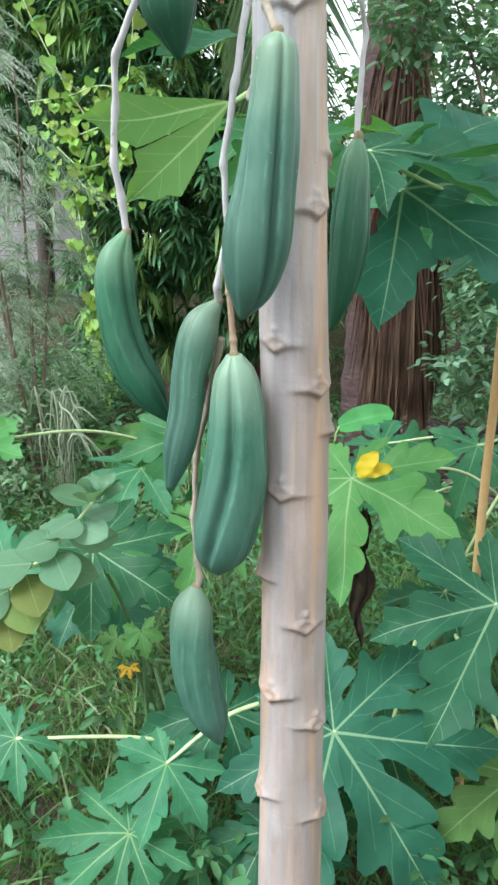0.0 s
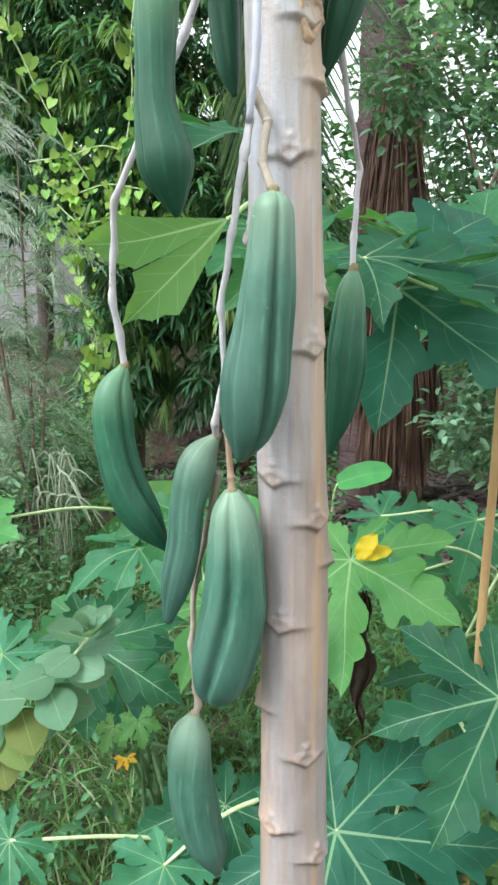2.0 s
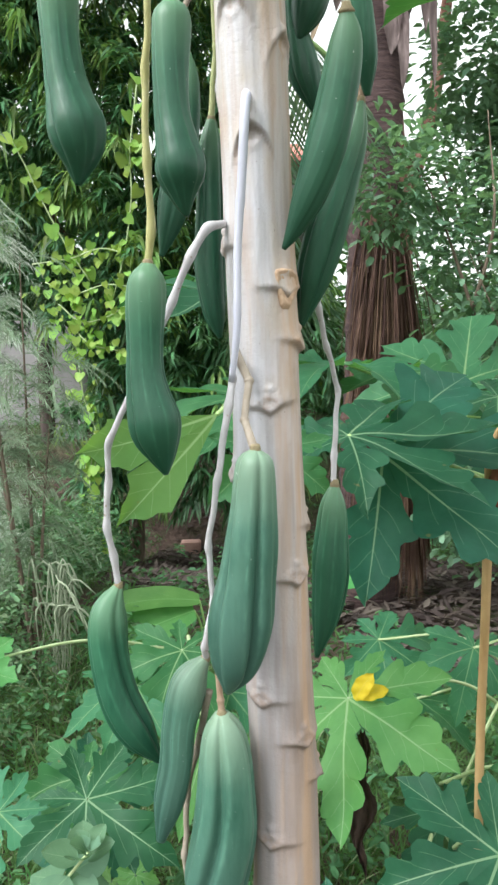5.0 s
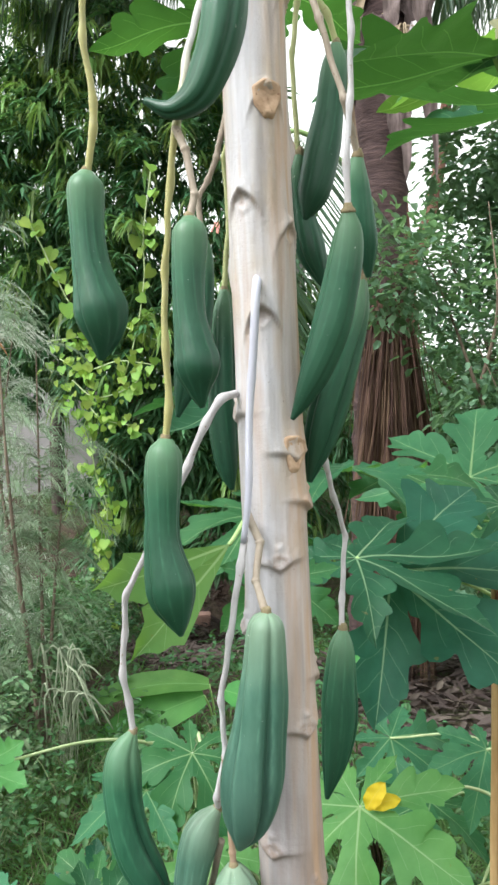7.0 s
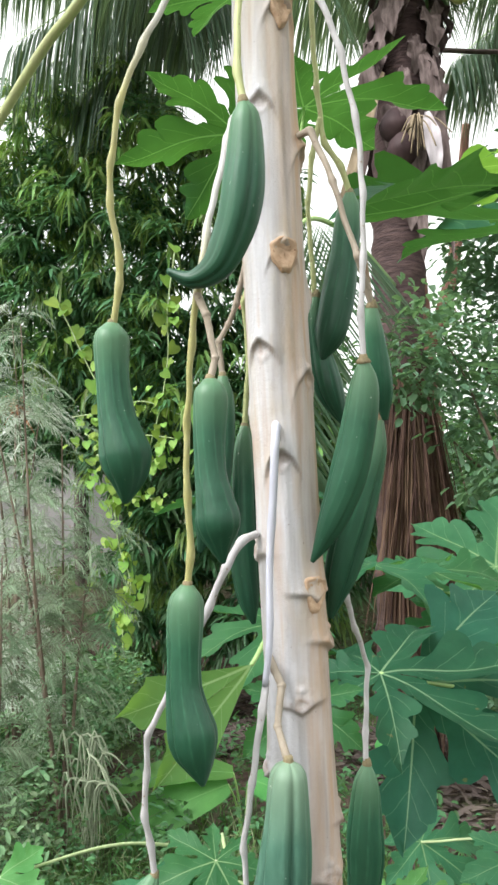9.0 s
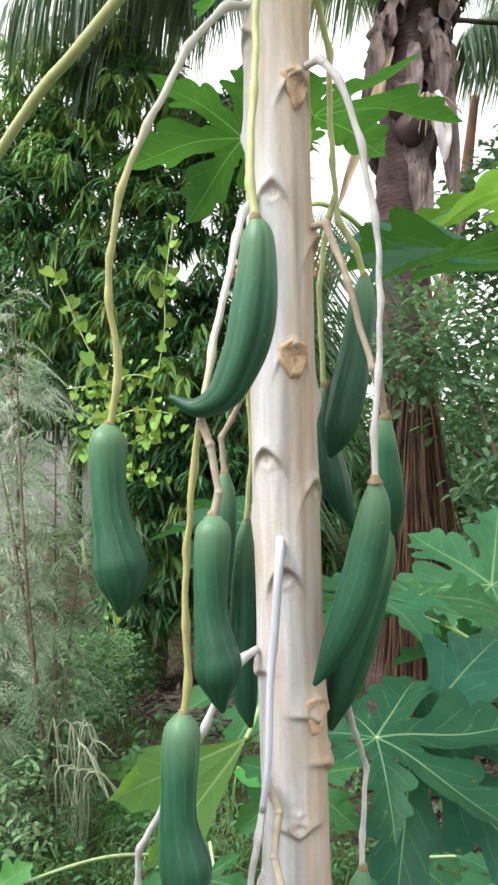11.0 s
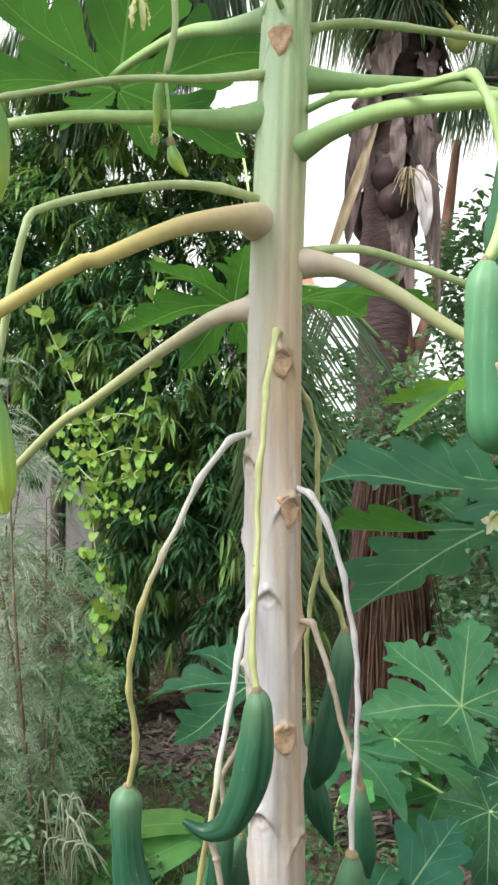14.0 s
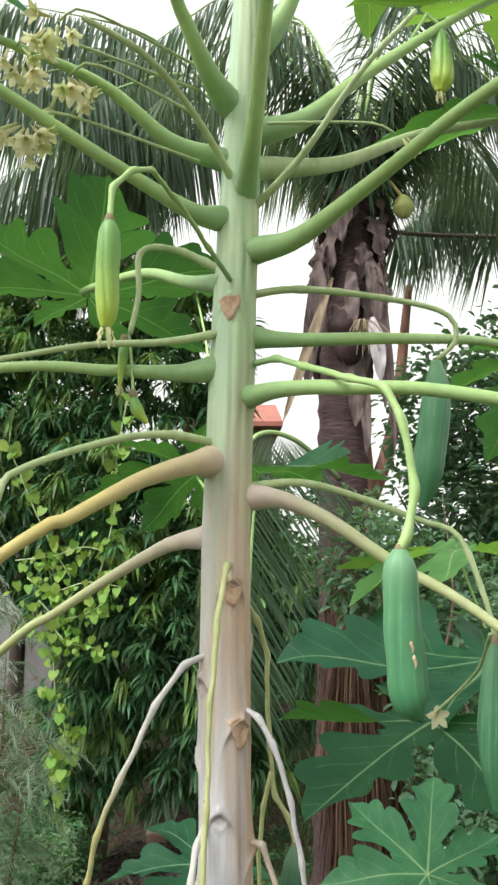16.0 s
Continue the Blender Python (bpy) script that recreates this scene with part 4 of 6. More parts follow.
papaya([(-0.019, 0.955, 1.159, 0.0101), (-0.017, 0.958, 1.131, 0.0277), (-0.015, 0.96, 1.069, 0.0371), (-0.018, 0.965, 0.996, 0.0424), (-0.031, 0.97, 0.921, 0.0432), (-0.041, 0.975, 0.877, 0.0328), (-0.044, 0.98, 0.851, 0.0095)],
       [(-0.027, 0.955, 1.307), (-0.025, 0.956, 1.236), (-0.02, 0.955, 1.177), (-0.019, 0.955, 1.156)], FRUIT_PALE, STALK_BROWN, 0.2, 0.005, "thick blunt grey-green papaya with a pale top", seed=4)
papaya([(-0.078, 1.02, 0.808, 0.0082), (-0.083, 1.016, 0.777, 0.028), (-0.085, 1.012, 0.715, 0.0332), (-0.074, 1.008, 0.651, 0.0335), (-0.057, 1.004, 0.596, 0.0253), (-0.045, 1.0, 0.558, 0.0051)],
       [(-0.036, 0.985, 1.176), (-0.059, 1.02, 1.072), (-0.074, 1.025, 1.003), (-0.08, 1.02, 0.918), (-0.074, 1.02, 0.847), (-0.071, 1.02, 0.825), (-0.076, 1.02, 0.806)], FRUIT_PALE, STALK, 0.09, 0.005, "lowest grey-green papaya with a bluish bloom", seed=5)
papaya([(0.148, 1.1, 1.435, 0.0047), (0.145, 1.1, 1.403, 0.0188), (0.142, 1.1, 1.341, 0.0261), (0.14, 1.1, 1.286, 0.0272), (0.132, 1.1, 1.229, 0.0195), (0.119, 1.1, 1.173, 0.0033)],
       [(0.085, 1.02, 1.80), (0.115, 1.045, 1.75), (0.124, 1.06, 1.684), (0.136, 1.09, 1.632), (0.158, 1.13, 1.567), (0.148, 1.11, 1.475), (0.146, 1.1, 1.437)], FRUIT, STALK_WHITE, 0.13, 0.0048, "spindle-shaped dark green papaya with pale dots", seed=6)
papaya([(-0.189, 0.955, 2.074, 0.0092), (-0.19, 0.955, 2.053, 0.0245), (-0.189, 0.955, 1.992, 0.0244), (-0.183, 0.955, 1.931, 0.0304), (-0.178, 0.955, 1.892, 0.0326), (-0.175, 0.955, 1.862, 0.0242), (-0.176, 0.955, 1.83, 0.0038)],
       [(-0.004, 0.96, 2.608), (-0.037, 0.94, 2.597), (-0.081, 0.92, 2.537), (-0.131, 0.905, 2.432), (-0.164, 0.904, 2.354), (-0.178, 0.915, 2.282), (-0.182, 0.925, 2.232), (-0.174, 0.94, 2.156), (-0.176, 0.945, 2.124), (-0.187, 0.955, 2.072)],
       FRUIT, STALK_MIX, 0.07, 0.0052, "bottle-shaped green papaya on a long zigzag stalk", seed=7, bottle=True)
papaya([(-0.045, 0.805, 1.972, 0.0078), (-0.045, 0.804, 1.954, 0.02), (-0.048, 0.803, 1.902, 0.0199), (-0.047, 0.802, 1.838, 0.0217), (-0.044, 0.802, 1.806, 0.0242), (-0.04, 0.801, 1.781, 0.0127), (-0.035, 0.8, 1.763, 0.0025)],
       [(-0.059, 0.82, 2.075), (-0.048, 0.81, 2.048), (-0.038, 0.805, 1.997), (-0.045, 0.805, 1.971)], FRUIT, STALK, 0.07, 0.0052, "bottle-shaped dark green papaya", seed=8, bottle=True)
papaya([(-0.088, 0.895, 1.728, 0.0084), (-0.09, 0.894, 1.705, 0.0232), (-0.094, 0.893, 1.643, 0.0231), (-0.095, 0.893, 1.588, 0.0258), (-0.089, 0.892, 1.54, 0.0291), (-0.08, 0.891, 1.507, 0.0166), (-0.074, 0.89, 1.485, 0.0028)],
       [(0.0, 0.945, 2.36), (-0.015, 0.92, 2.332), (-0.022, 0.89, 2.293), (-0.047, 0.83, 2.15), (-0.06, 0.82, 2.075), (-0.068, 0.84, 2.019), (-0.081, 0.865, 1.928), (-0.083, 0.88, 1.838), (-0.082, 0.89, 1.765), (-0.088, 0.895, 1.727)],
       FRUIT, STALK_MIX, 0.07, 0.0048, "bottle-shaped green papaya on a stalk whitish above, yellowish below", seed=9, bottle=True)
papaya([(0.142, 0.905, 2.006, 0.0057), (0.143, 0.912, 1.975, 0.018), (0.134, 0.918, 1.918, 0.0231), (0.12, 0.925, 1.86, 0.024), (0.102, 0.932, 1.81, 0.0204), (0.085, 0.938, 1.774, 0.0117), (0.07, 0.942, 1.748, 0.0029)],
       [(0.064, 0.95, 2.524), (0.08, 0.92, 2.519), (0.101, 0.9, 2.483), (0.127, 0.895, 2.403), (0.142, 0.895, 2.316), (0.15, 0.9, 2.219), (0.146, 0.905, 2.136), (0.141, 0.905, 2.06), (0.142, 0.905, 2.004)],
       FRUIT, STALK_WHITE, 0.11, 0.0046, "slanting pointed green papaya on a whitish stalk", seed=10)
papaya([(0.16, 0.94, 2.084, 0.006), (0.159, 0.948, 2.054, 0.015), (0.166, 0.955, 2.01, 0.0166), (0.172, 0.962, 1.973, 0.0151), (0.176, 0.97, 1.932, 0.0038)],
       [(0.066, 0.965, 2.324), (0.087, 0.945, 2.325), (0.113, 0.925, 2.246), (0.14, 0.91, 2.14), (0.15, 0.93, 2.11), (0.16, 0.94, 2.082)], FRUIT, STALK, 0.08, 0.005, "small green papaya close beside a larger one", seed=11)
papaya([(0.172, 1.0, 1.938, 0.0063), (0.164, 1.006, 1.892, 0.0173), (0.145, 1.012, 1.829, 0.0237), (0.126, 1.018, 1.767, 0.0269), (0.11, 1.024, 1.711, 0.0206), (0.097, 1.03, 1.66, 0.004)],
       [(0.15, 0.93, 2.14), (0.165, 0.96, 2.05), (0.175, 0.99, 1.97), (0.172, 1.0, 1.936)], FRUIT, STALK_BROWN, 0.08, 0.005, "shaded dark green papaya behind another", seed=12)
papaya([(0.003, 0.775, 2.282, 0.0058), (0.005, 0.779, 2.263, 0.0168), (0.003, 0.784, 2.212, 0.0233), (-0.004, 0.788, 2.165, 0.0247), (-0.016, 0.792, 2.13, 0.0225), (-0.034, 0.796, 2.1, 0.0178), (-0.062, 0.801, 2.088, 0.0108), (-0.091, 0.805, 2.1, 0.0036)],
       [(0.034, 0.94, 2.754), (0.029, 0.905, 2.752), (0.014, 0.85, 2.66), (0.006, 0.82, 2.558), (0.001, 0.795, 2.423), (-0.003, 0.78, 2.319), (0.003, 0.775, 2.282)], FRUIT, STALK_GREEN, 0.08, 0.005, "hook-shaped green papaya with an upturned tip", seed=13)
papaya([(-0.018, 1.075, 1.938, 0.0068), (-0.02, 1.074, 1.9, 0.0168), (-0.022, 1.073, 1.833, 0.0201), (-0.025, 1.072, 1.75, 0.0217), (-0.02, 1.071, 1.684, 0.0166), (-0.013, 1.07, 1.647, 0.0033)],
       [(0.01, 1.02, 2.2), (-0.012, 1.05, 2.12), (-0.01, 1.07, 2.03), (-0.018, 1.075, 1.936)], FRUIT, STALK_GREEN, 0.1, 0.005, "long dark green papaya half behind the trunk", seed=14)
papaya([(-0.046, 1.03, 2.008, 0.0066), (-0.047, 1.032, 1.97, 0.0175), (-0.054, 1.034, 1.89, 0.02), (-0.070, 1.036, 1.815, 0.0205), (-0.087, 1.04, 1.755, 0.0032)],
       [(0.0, 1.0, 2.19), (-0.022, 1.02, 2.111), (-0.036, 1.03, 2.083), (-0.051, 1.03, 2.058), (-0.046, 1.03, 2.007)], FRUIT, STALK, 0.08, 0.005, "dark green papaya in the shade of another", seed=15)
papaya([(0.15, 1.065, 2.283, 0.0068), (0.147, 1.062, 2.249, 0.0185), (0.138, 1.059, 2.188, 0.021), (0.127, 1.056, 2.129, 0.025), (0.113, 1.053, 2.07, 0.0232), (0.099, 1.05, 2.029, 0.0041)],
       [(0.055, 1.0, 2.70), (0.085, 1.04, 2.657), (0.102, 1.06, 2.596), (0.105, 1.065, 2.446), (0.115, 1.065, 2.36), (0.138, 1.065, 2.325), (0.15, 1.065, 2.281)], FRUIT, STALK_GREEN, 0.08, 0.005, "dark green papaya on a green stalk", seed=16)
papaya([(0.095, 1.07, 2.133, 0.0051), (0.09, 1.068, 2.099, 0.0118), (0.094, 1.066, 2.056, 0.0151), (0.107, 1.064, 1.996, 0.0217), (0.122, 1.062, 1.954, 0.0116), (0.131, 1.06, 1.932, 0.0033)],
       [(0.11, 1.065, 2.40), (0.095, 1.07, 2.343), (0.087, 1.07, 2.274), (0.092, 1.07, 2.134)], FRUIT, STALK_GREEN, 0.08, 0.0045, "dark green papaya close behind the trunk", seed=17)
papaya([(0.227, 0.575, 2.775, 0.0083), (0.226, 0.575, 2.753, 0.0189), (0.227, 0.575, 2.7, 0.0211), (0.23, 0.575, 2.653, 0.0222), (0.234, 0.575, 2.607, 0.021), (0.247, 0.575, 2.584, 0.0035)],
       [(0.075, 0.98, 3.097), (0.111, 0.917, 3.091), (0.148, 0.83, 3.056), (0.194, 0.695, 3.006), (0.22, 0.6, 2.974), (0.238, 0.585, 2.928), (0.248, 0.58, 2.846), (0.236, 0.575, 2.79), (0.227, 0.575, 2.775)], FRUIT_BRIGHT, PETIOLE, 0.02, 0.0058, "smooth bright green papaya with a brown blemish", seed=18)
papaya([(0.402, 1.0, 3.11, 0.0093), (0.402, 1.0, 3.053, 0.0241), (0.39, 1.0, 2.969, 0.0276), (0.378, 1.0, 2.903, 0.0257), (0.369, 1.0, 2.848, 0.0046)], None, FRUIT_BRIGHT, PETIOLE, 0.02, 0.005, "green papaya behind a leaf stalk", seed=19)
papaya([(-0.121, 0.6, 3.185, 0.005), (-0.121, 0.6, 3.164, 0.0138), (-0.122, 0.6, 3.112, 0.015), (-0.121, 0.6, 3.067, 0.0137), (-0.122, 0.6, 3.044, 0.0062)],
       [(0.035, 0.955, 3.239), (-0.001, 0.86, 3.257), (-0.049, 0.74, 3.284), (-0.075, 0.66, 3.283), (-0.096, 0.62, 3.262), (-0.119, 0.605, 3.231), (-0.121, 0.6, 3.185)], FRUIT_YOUNG, PETIOLE, 0.04, 0.0045, "small young yellow-green papaya", seed=20)
papaya([(-0.145, 0.95, 3.132, 0.0035), (-0.146, 0.95, 3.1, 0.0088), (-0.151, 0.95, 3.046, 0.0026)], None, FRUIT_YOUNG, PETIOLE, 0.04, 0.004, "tiny yellow-green papaya with a dried tip", seed=21)
papaya([(-0.128, 0.95, 3.037, 0.0035), (-0.121, 0.95, 3.01, 0.0105), (-0.103, 0.95, 2.986, 0.0026)], [(-0.137, 0.95, 3.14), (-0.131, 0.95, 3.09), (-0.128, 0.95, 3.036)], FRUIT_YOUNG, PETIOLE, 0.04, 0.003, "tiny pale yellow-green papaya on a thread-like stalk", seed=22)
papaya([(0.468, 1.1, 3.846, 0.0058), (0.466, 1.1, 3.789, 0.0185), (0.467, 1.1, 3.726, 0.023), (0.462, 1.1, 3.697, 0.0092)], [(0.40, 1.09, 3.80), (0.44, 1.1, 3.87), (0.468, 1.1, 3.846)], FRUIT_YOUNG, PETIOLE, 0.04, 0.004, "small young yellow-green papaya", seed=23)
papaya([(0.469, 0.95, 2.634, 0.0046), (0.46, 0.95, 2.572, 0.0165), (0.459, 0.95, 2.459, 0.0252), (0.458, 0.95, 2.365, 0.0053)], None, FRUIT_BRIGHT, PETIOLE, 0.02, 0.004, "green papaya on a thin green stalk", seed=24)
papaya([(-0.337, 0.8, 2.653, 0.0074), (-0.335, 0.8, 2.616, 0.0176), (-0.328, 0.8, 2.543, 0.0191), (-0.323, 0.8, 2.499, 0.0044)], None, FRUIT_YOUNG, PETIOLE, 0.06, 0.004, "bright green papaya on a bent green stalk", seed=25)
papaya([(-0.364, 0.88, 3.063, 0.0065), (-0.362, 0.88, 3.03, 0.0163), (-0.364, 0.88, 2.964, 0.0179), (-0.364, 0.88, 2.923, 0.0065)], None, FRUIT_YOUNG, PETIOLE, 0.06, 0.004, "young green papaya beside a leaf stalk", seed=26)
# the torn brown blemish on the smooth bright fruit
bright = [o for o in scene.objects if o.name.startswith("papaya_fruit") and abs(o.location[1] - 0.575) < 1e-4][0]
for p in ((0.231, 2.668), (0.234, 2.652)):
    part("blemish", tube([(p[0], 0.5545, p[1] + 0.007, 0.0006), (p[0], 0.5542, p[1] + 0.003, 0.0022), (p[0] + 0.002, 0.5541, p[1] - 0.002, 0.0018), (p[0] + 0.001, 0.5543, p[1] - 0.008, 0.0006)], None, 10, 8, 0.3, 4), SCAR, bright, "pale brown scab")
# bare stalks left on the trunk
for n, (line, thick, stem) in enumerate([([(0.03, 0.955, 1.935), (0.027, 0.925, 1.907), (0.022, 0.922, 1.834), (0.015, 0.925, 1.748), (0.012, 0.928, 1.654), (0.004, 0.94, 1.591)], 0.005, STALK_BLUE)]):
    part("bare_stalk", tube(line, [thick * 1.2, thick, thick * 0.8], 30, 12, 0.15, n), stem, tree, "bare whitish fruit stalk")


def trumpet(at, way, size, seed):
    """A small waxy flower: a tube that opens into five narrow petals."""
    at, w = np.array(at, float), unit(way)
    side = unit(np.cross(w, (0.3, 1, 0.2)))
    up = np.cross(w, side)
    geos = [tube([(*at, 0.0015), (*(at + w * size * 0.35), 0.003), (*(at + w * size * 0.6), 0.0035)], None, 7, 8)]
    for k in range(5):
        o = side * math.cos(k * 1.2566 + seed) + up * math.sin(k * 1.2566 + seed)
        geos.append(broad_leaf(at + w * size * 0.5, at + w * size * 0.9 + o * size * 0.42, size * 0.26, w, 0.002, 0.001, k, 6))
    return join(geos)


def blossom(at, size, seed):
    geos = []
    for k in range(5):
        a = k * 1.2566 + seed
        d = np.array([math.cos(a), -0.55, math.sin(a)])
        geos.append(broad_leaf(at, np.array(at) + unit(d) * size, size * 0.5, (0, -1, 0), 0.003, 0.002, k, 6))
    return join(geos)


rnd = random.Random(77)
for n, (at, count) in enumerate([((-0.284, 0.82, 3.395), 9), ((-0.228, 0.82, 3.48), 7), ((-0.246, 0.82, 3.575), 8), ((-0.311, 0.82, 3.53), 7), ((0.33, 0.95, 3.47), 2)]):
    head_at = np.array(at) + np.array([0, 0, 0.045])
    truss = part("flower_truss", tube([(-0.02 if at[0] < 0 else 0.1, 0.95, at[2] + 0.06), tuple(head_at + np.array([0.05 if at[0] < 0 else -0.05, 0, 0.02])), tuple(head_at)], [0.003, 0.0025, 0.002], 14, 7, 0.3, n), PETIOLE_PALE, tree, "thin stalk bearing cream flowers")
    for k in range(count):
        d = np.array([rnd.uniform(-1, 1), rnd.uniform(-0.7, 0.4), rnd.uniform(-1.2, 0.3)])
        part("flower", trumpet(head_at + unit(d) * rnd.uniform(0.004, 0.03), d + np.array([0, 0, -0.5]), rnd.uniform(0.036, 0.056), k), PETAL if k % 3 and at[0] < 0 else BUD, truss, "cream flower")
# withered blossom still hanging from the young fruit
for n, (x, y, z, s) in enumerate([(-0.122, 0.6, 3.044, 1.0), (-0.151, 0.95, 3.046, 0.5), (0.462, 1.1, 3.697, 0.9)]):
    fruit = min((o for o in scene.objects if o.name.startswith("papaya_fruit")), key=lambda o: (o.location - Vector((x, y, z + 0.1))).length)
    for k in range(5):
        o = np.array([math.cos(k * 1.3 + n), math.sin(k * 1.3 + n), 0]) * 0.006 * s
        part("withered_petal", broad_leaf(np.array([x, y, z + 0.004]) + o * 0.6, np.array([x, y, z - 0.022 * s]) + o * 1.6, 0.005 * s, (o[0], o[1], 0.001), 0.002, 0.002, k, 6), BUD, fruit, "shrivelled yellowish petal")
part("flower", blossom((0.475, 1.34, 2.435), 0.03, 0.4), PETAL, tree, "open cream-white flower")
part("flower_stalk", tube([(0.46, 0.95, 2.64), (0.5, 1.15, 2.55), (0.475, 1.34, 2.44)], 0.003, 14, 8), PETIOLE_PALE, tree)


# ---- low papaya plants round the tree ----
def papaya_plant(base, top, leaves, label, thick=0.02, name="papaya_plant"):
    """A young plant: a stem, and leaves on long stalks. leaves: hub, longest lobe's way, upper side's way, size, blade material, extra droop."""
    ob = thing(name, base, label, "plant", "young papaya plants")
    b, t = np.array(base, float), np.array(top, float)
    mid = (b + t) / 2 + np.array([0.03, 0.02, 0])
    part("stem", tube([tuple(b - np.array([0, 0, 0.05])), tuple(mid), tuple(t)], [thick, thick * 0.8, thick * 0.5], 30, 12, 0.2, len(leaves)), WOOD if t[2] > 0.6 else HERB_STEM, ob)
    for n, (hub, main, normal, size, blade, droop, *span) in enumerate(leaves):
        h = np.array(hub, float)
        start = b + (t - b) * min(1.0, 0.55 + 0.45 * n / max(1, len(leaves) - 1))
        bow = (start + h) / 2 + np.array([0, 0, (0.02 if t[2] < 0.6 else 0.07) + (0.05 if t[2] < 0.6 else 0.1) * np.linalg.norm(h - start)])
        stalk = part("petiole", tube([tuple(start), tuple(bow), tuple(h)], [0.007, 0.0055, 0.004], 24, 10, seed=n), HERB_STEM if t[2] < 0.1 else PETIOLE_PALE if t[2] < 0.7 else PETIOLE, ob)
        part("leaf", papaya_leaf(hub, main, normal, size, int(abs(h[0] * 1000)) % 97 + n, span[1] if len(span) > 1 else 7, span[0] if span else 300, droop, outline=span[2] if len(span) > 2 else DEEP), blade, stalk)
    return ob


papaya_plant((0.62, 2.3, -0.36), (0.62, 2.3, 0.25), [
    ((0.592, 1.655, 0.456), (-0.5, -0.6, -0.55), (-0.12, -0.75, 0.65), 0.37, LEAF_DARK, 0.15),
    ((0.207, 1.607, 0.138), (0.55, -0.6, -0.6), (-0.05, -0.72, 0.68), 0.46, LEAF_DARK, 0.15),
    ((0.66, 1.6, 0.02), (-0.1, -0.9, -0.3), (0.1, -0.6, 0.8), 0.28, LEAF_LIGHT, 0.3),
    ((0.36, 1.72, 0.02), (-0.5, -0.6, -0.3), (-0.1, -0.45, 0.9), 0.28, LEAF_DARK, 0.3),
    ((0.85, 2.0, 0.45), (0.6, -0.5, -0.2), (0.1, -0.4, 0.9), 0.3, LEAF_MID, 0.3),
], "young papaya plant with large dark green leaves", 0.025)
papaya_plant((1.1, 2.5, -0.3), (1.08, 2.48, 0.62), [
    ((0.304, 2.149, 0.614), (-0.07, -0.36, -0.23), (-0.4, -0.45, 0.8), 0.40, LEAF_LIGHT, 0.1),
    ((0.60, 2.55, 0.42), (-0.3, -0.8, -0.1), (0.0, -0.2, 1.0), 0.30, LEAF_MID, 0.2),
    ((0.50, 2.75, 0.56), (0.6, -0.5, 0.05), (0.05, -0.5, 0.85), 0.28, LEAF_MID, 0.3),
    ((0.78, 2.5, 0.62), (-0.3, -0.7, -0.1), (0.0, -0.5, 0.85), 0.26, LEAF_MID, 0.3),
    ((0.95, 2.35, 0.42), (0.5, -0.8, -0.2), (-0.1, -0.45, 0.9), 0.26, LEAF_MID, 0.3),
    ((0.62, 2.2, 0.22), (0.1, -0.9, -0.3), (-0.1, -0.5, 0.9), 0.28, LEAF_DARK, 0.3),
], "young papaya plant with light green leaves on pale stalks", 0.022)
papaya_plant((-0.3, 1.98, -0.4), (-0.3, 1.96, 0.09), [
    ((-0.30, 1.9, 0.25), (0.3, -0.8, -0.5), (0.1, -0.7, 0.7), 0.085, LEAF_LIGHT, 0.2, 240, 5),
    ((-0.37, 1.92, 0.22), (-0.4, -0.7, -0.5), (-0.1, -0.7, 0.7), 0.075, LEAF_LIGHT, 0.2, 240, 5),
    ((-0.335, 1.88, 0.15), (0.2, -0.8, -0.3), (-0.1, -0.35, 0.95), 0.042, LEAF_YELLOW, 0.1, 200, 5),
], "small papaya seedling with bright leaves, one of them yellow", 0.006)
yellow = thing("fallen_leaf", (0.345, 2.13, 0.66), "bright yellow withered leaf lying on a green one", "leaf")
part("blade", join([broad_leaf((0.318, 2.10, 0.632), (0.372, 2.10, 0.722), 0.05, (-0.5, -0.8, 0.2), 0.012, 0.006, 1, 12), broad_leaf((0.33, 2.10, 0.637), (0.415, 2.10, 0.672), 0.045, (0.2, -0.7, 0.7), 0.012, 0.006, 2, 12)]), LEAF_YELLOW, yellow)
papaya_plant((-0.35, 2.15, -0.36), (-0.30, 2.2, -0.02), [
    ((-0.283, 1.5, -0.061), (-0.6, -0.5, -0.1), (-0.05, -0.6, 0.8), 0.25, LEAF_MID, 0.15, 310, 9),
    ((-0.386, 1.75, 0.559), (0.75, -0.4, -0.35), (0.0, -0.6, 0.75), 0.27, LEAF_DARK, 0.15),
    ((-0.62, 1.8, 0.50), (-0.6, -0.5, 0.0), (-0.1, -0.4, 0.9), 0.26, LEAF_MID, 0.3),
    ((-0.5, 2.25, 0.31), (0.5, -0.5, -0.5), (0.0, -0.7, 0.7), 0.32, LEAF_DARK, 0.15),
    ((-0.139, 1.62, -0.2), (0.1, -0.8, -0.3), (0.0, -0.5, 0.85), 0.22, LEAF_MID, 0.3),
    ((-0.06, 1.75, 0.10), (-0.4, -0.6, -0.4), (0.05, -0.5, 0.85), 0.27, LEAF_DARK, 0.3),
], "young papaya plant with blue-green leaves in the grass", 0.02)
papaya_plant((0.10, 1.75, -0.4), (0.085, 1.72, 0.16), [
    ((-0.56, 1.58, 0.14), (-0.35, -0.6, -0.3), (0.0, -0.6, 0.8), 0.17, LEAF_MID, 0.3, 300, 9),
    ((0.05, 1.55, -0.1), (0.3, -0.8, -0.4), (0.0, -0.5, 0.85), 0.24, LEAF_DARK, 0.3),
    ((-0.20, 1.58, 0.07), (-0.2, -0.6, -0.6), (0.05, -0.6, 0.8), 0.2, LEAF_MID, 0.25),
], "low papaya plant with long pale leaf stalks", 0.014)
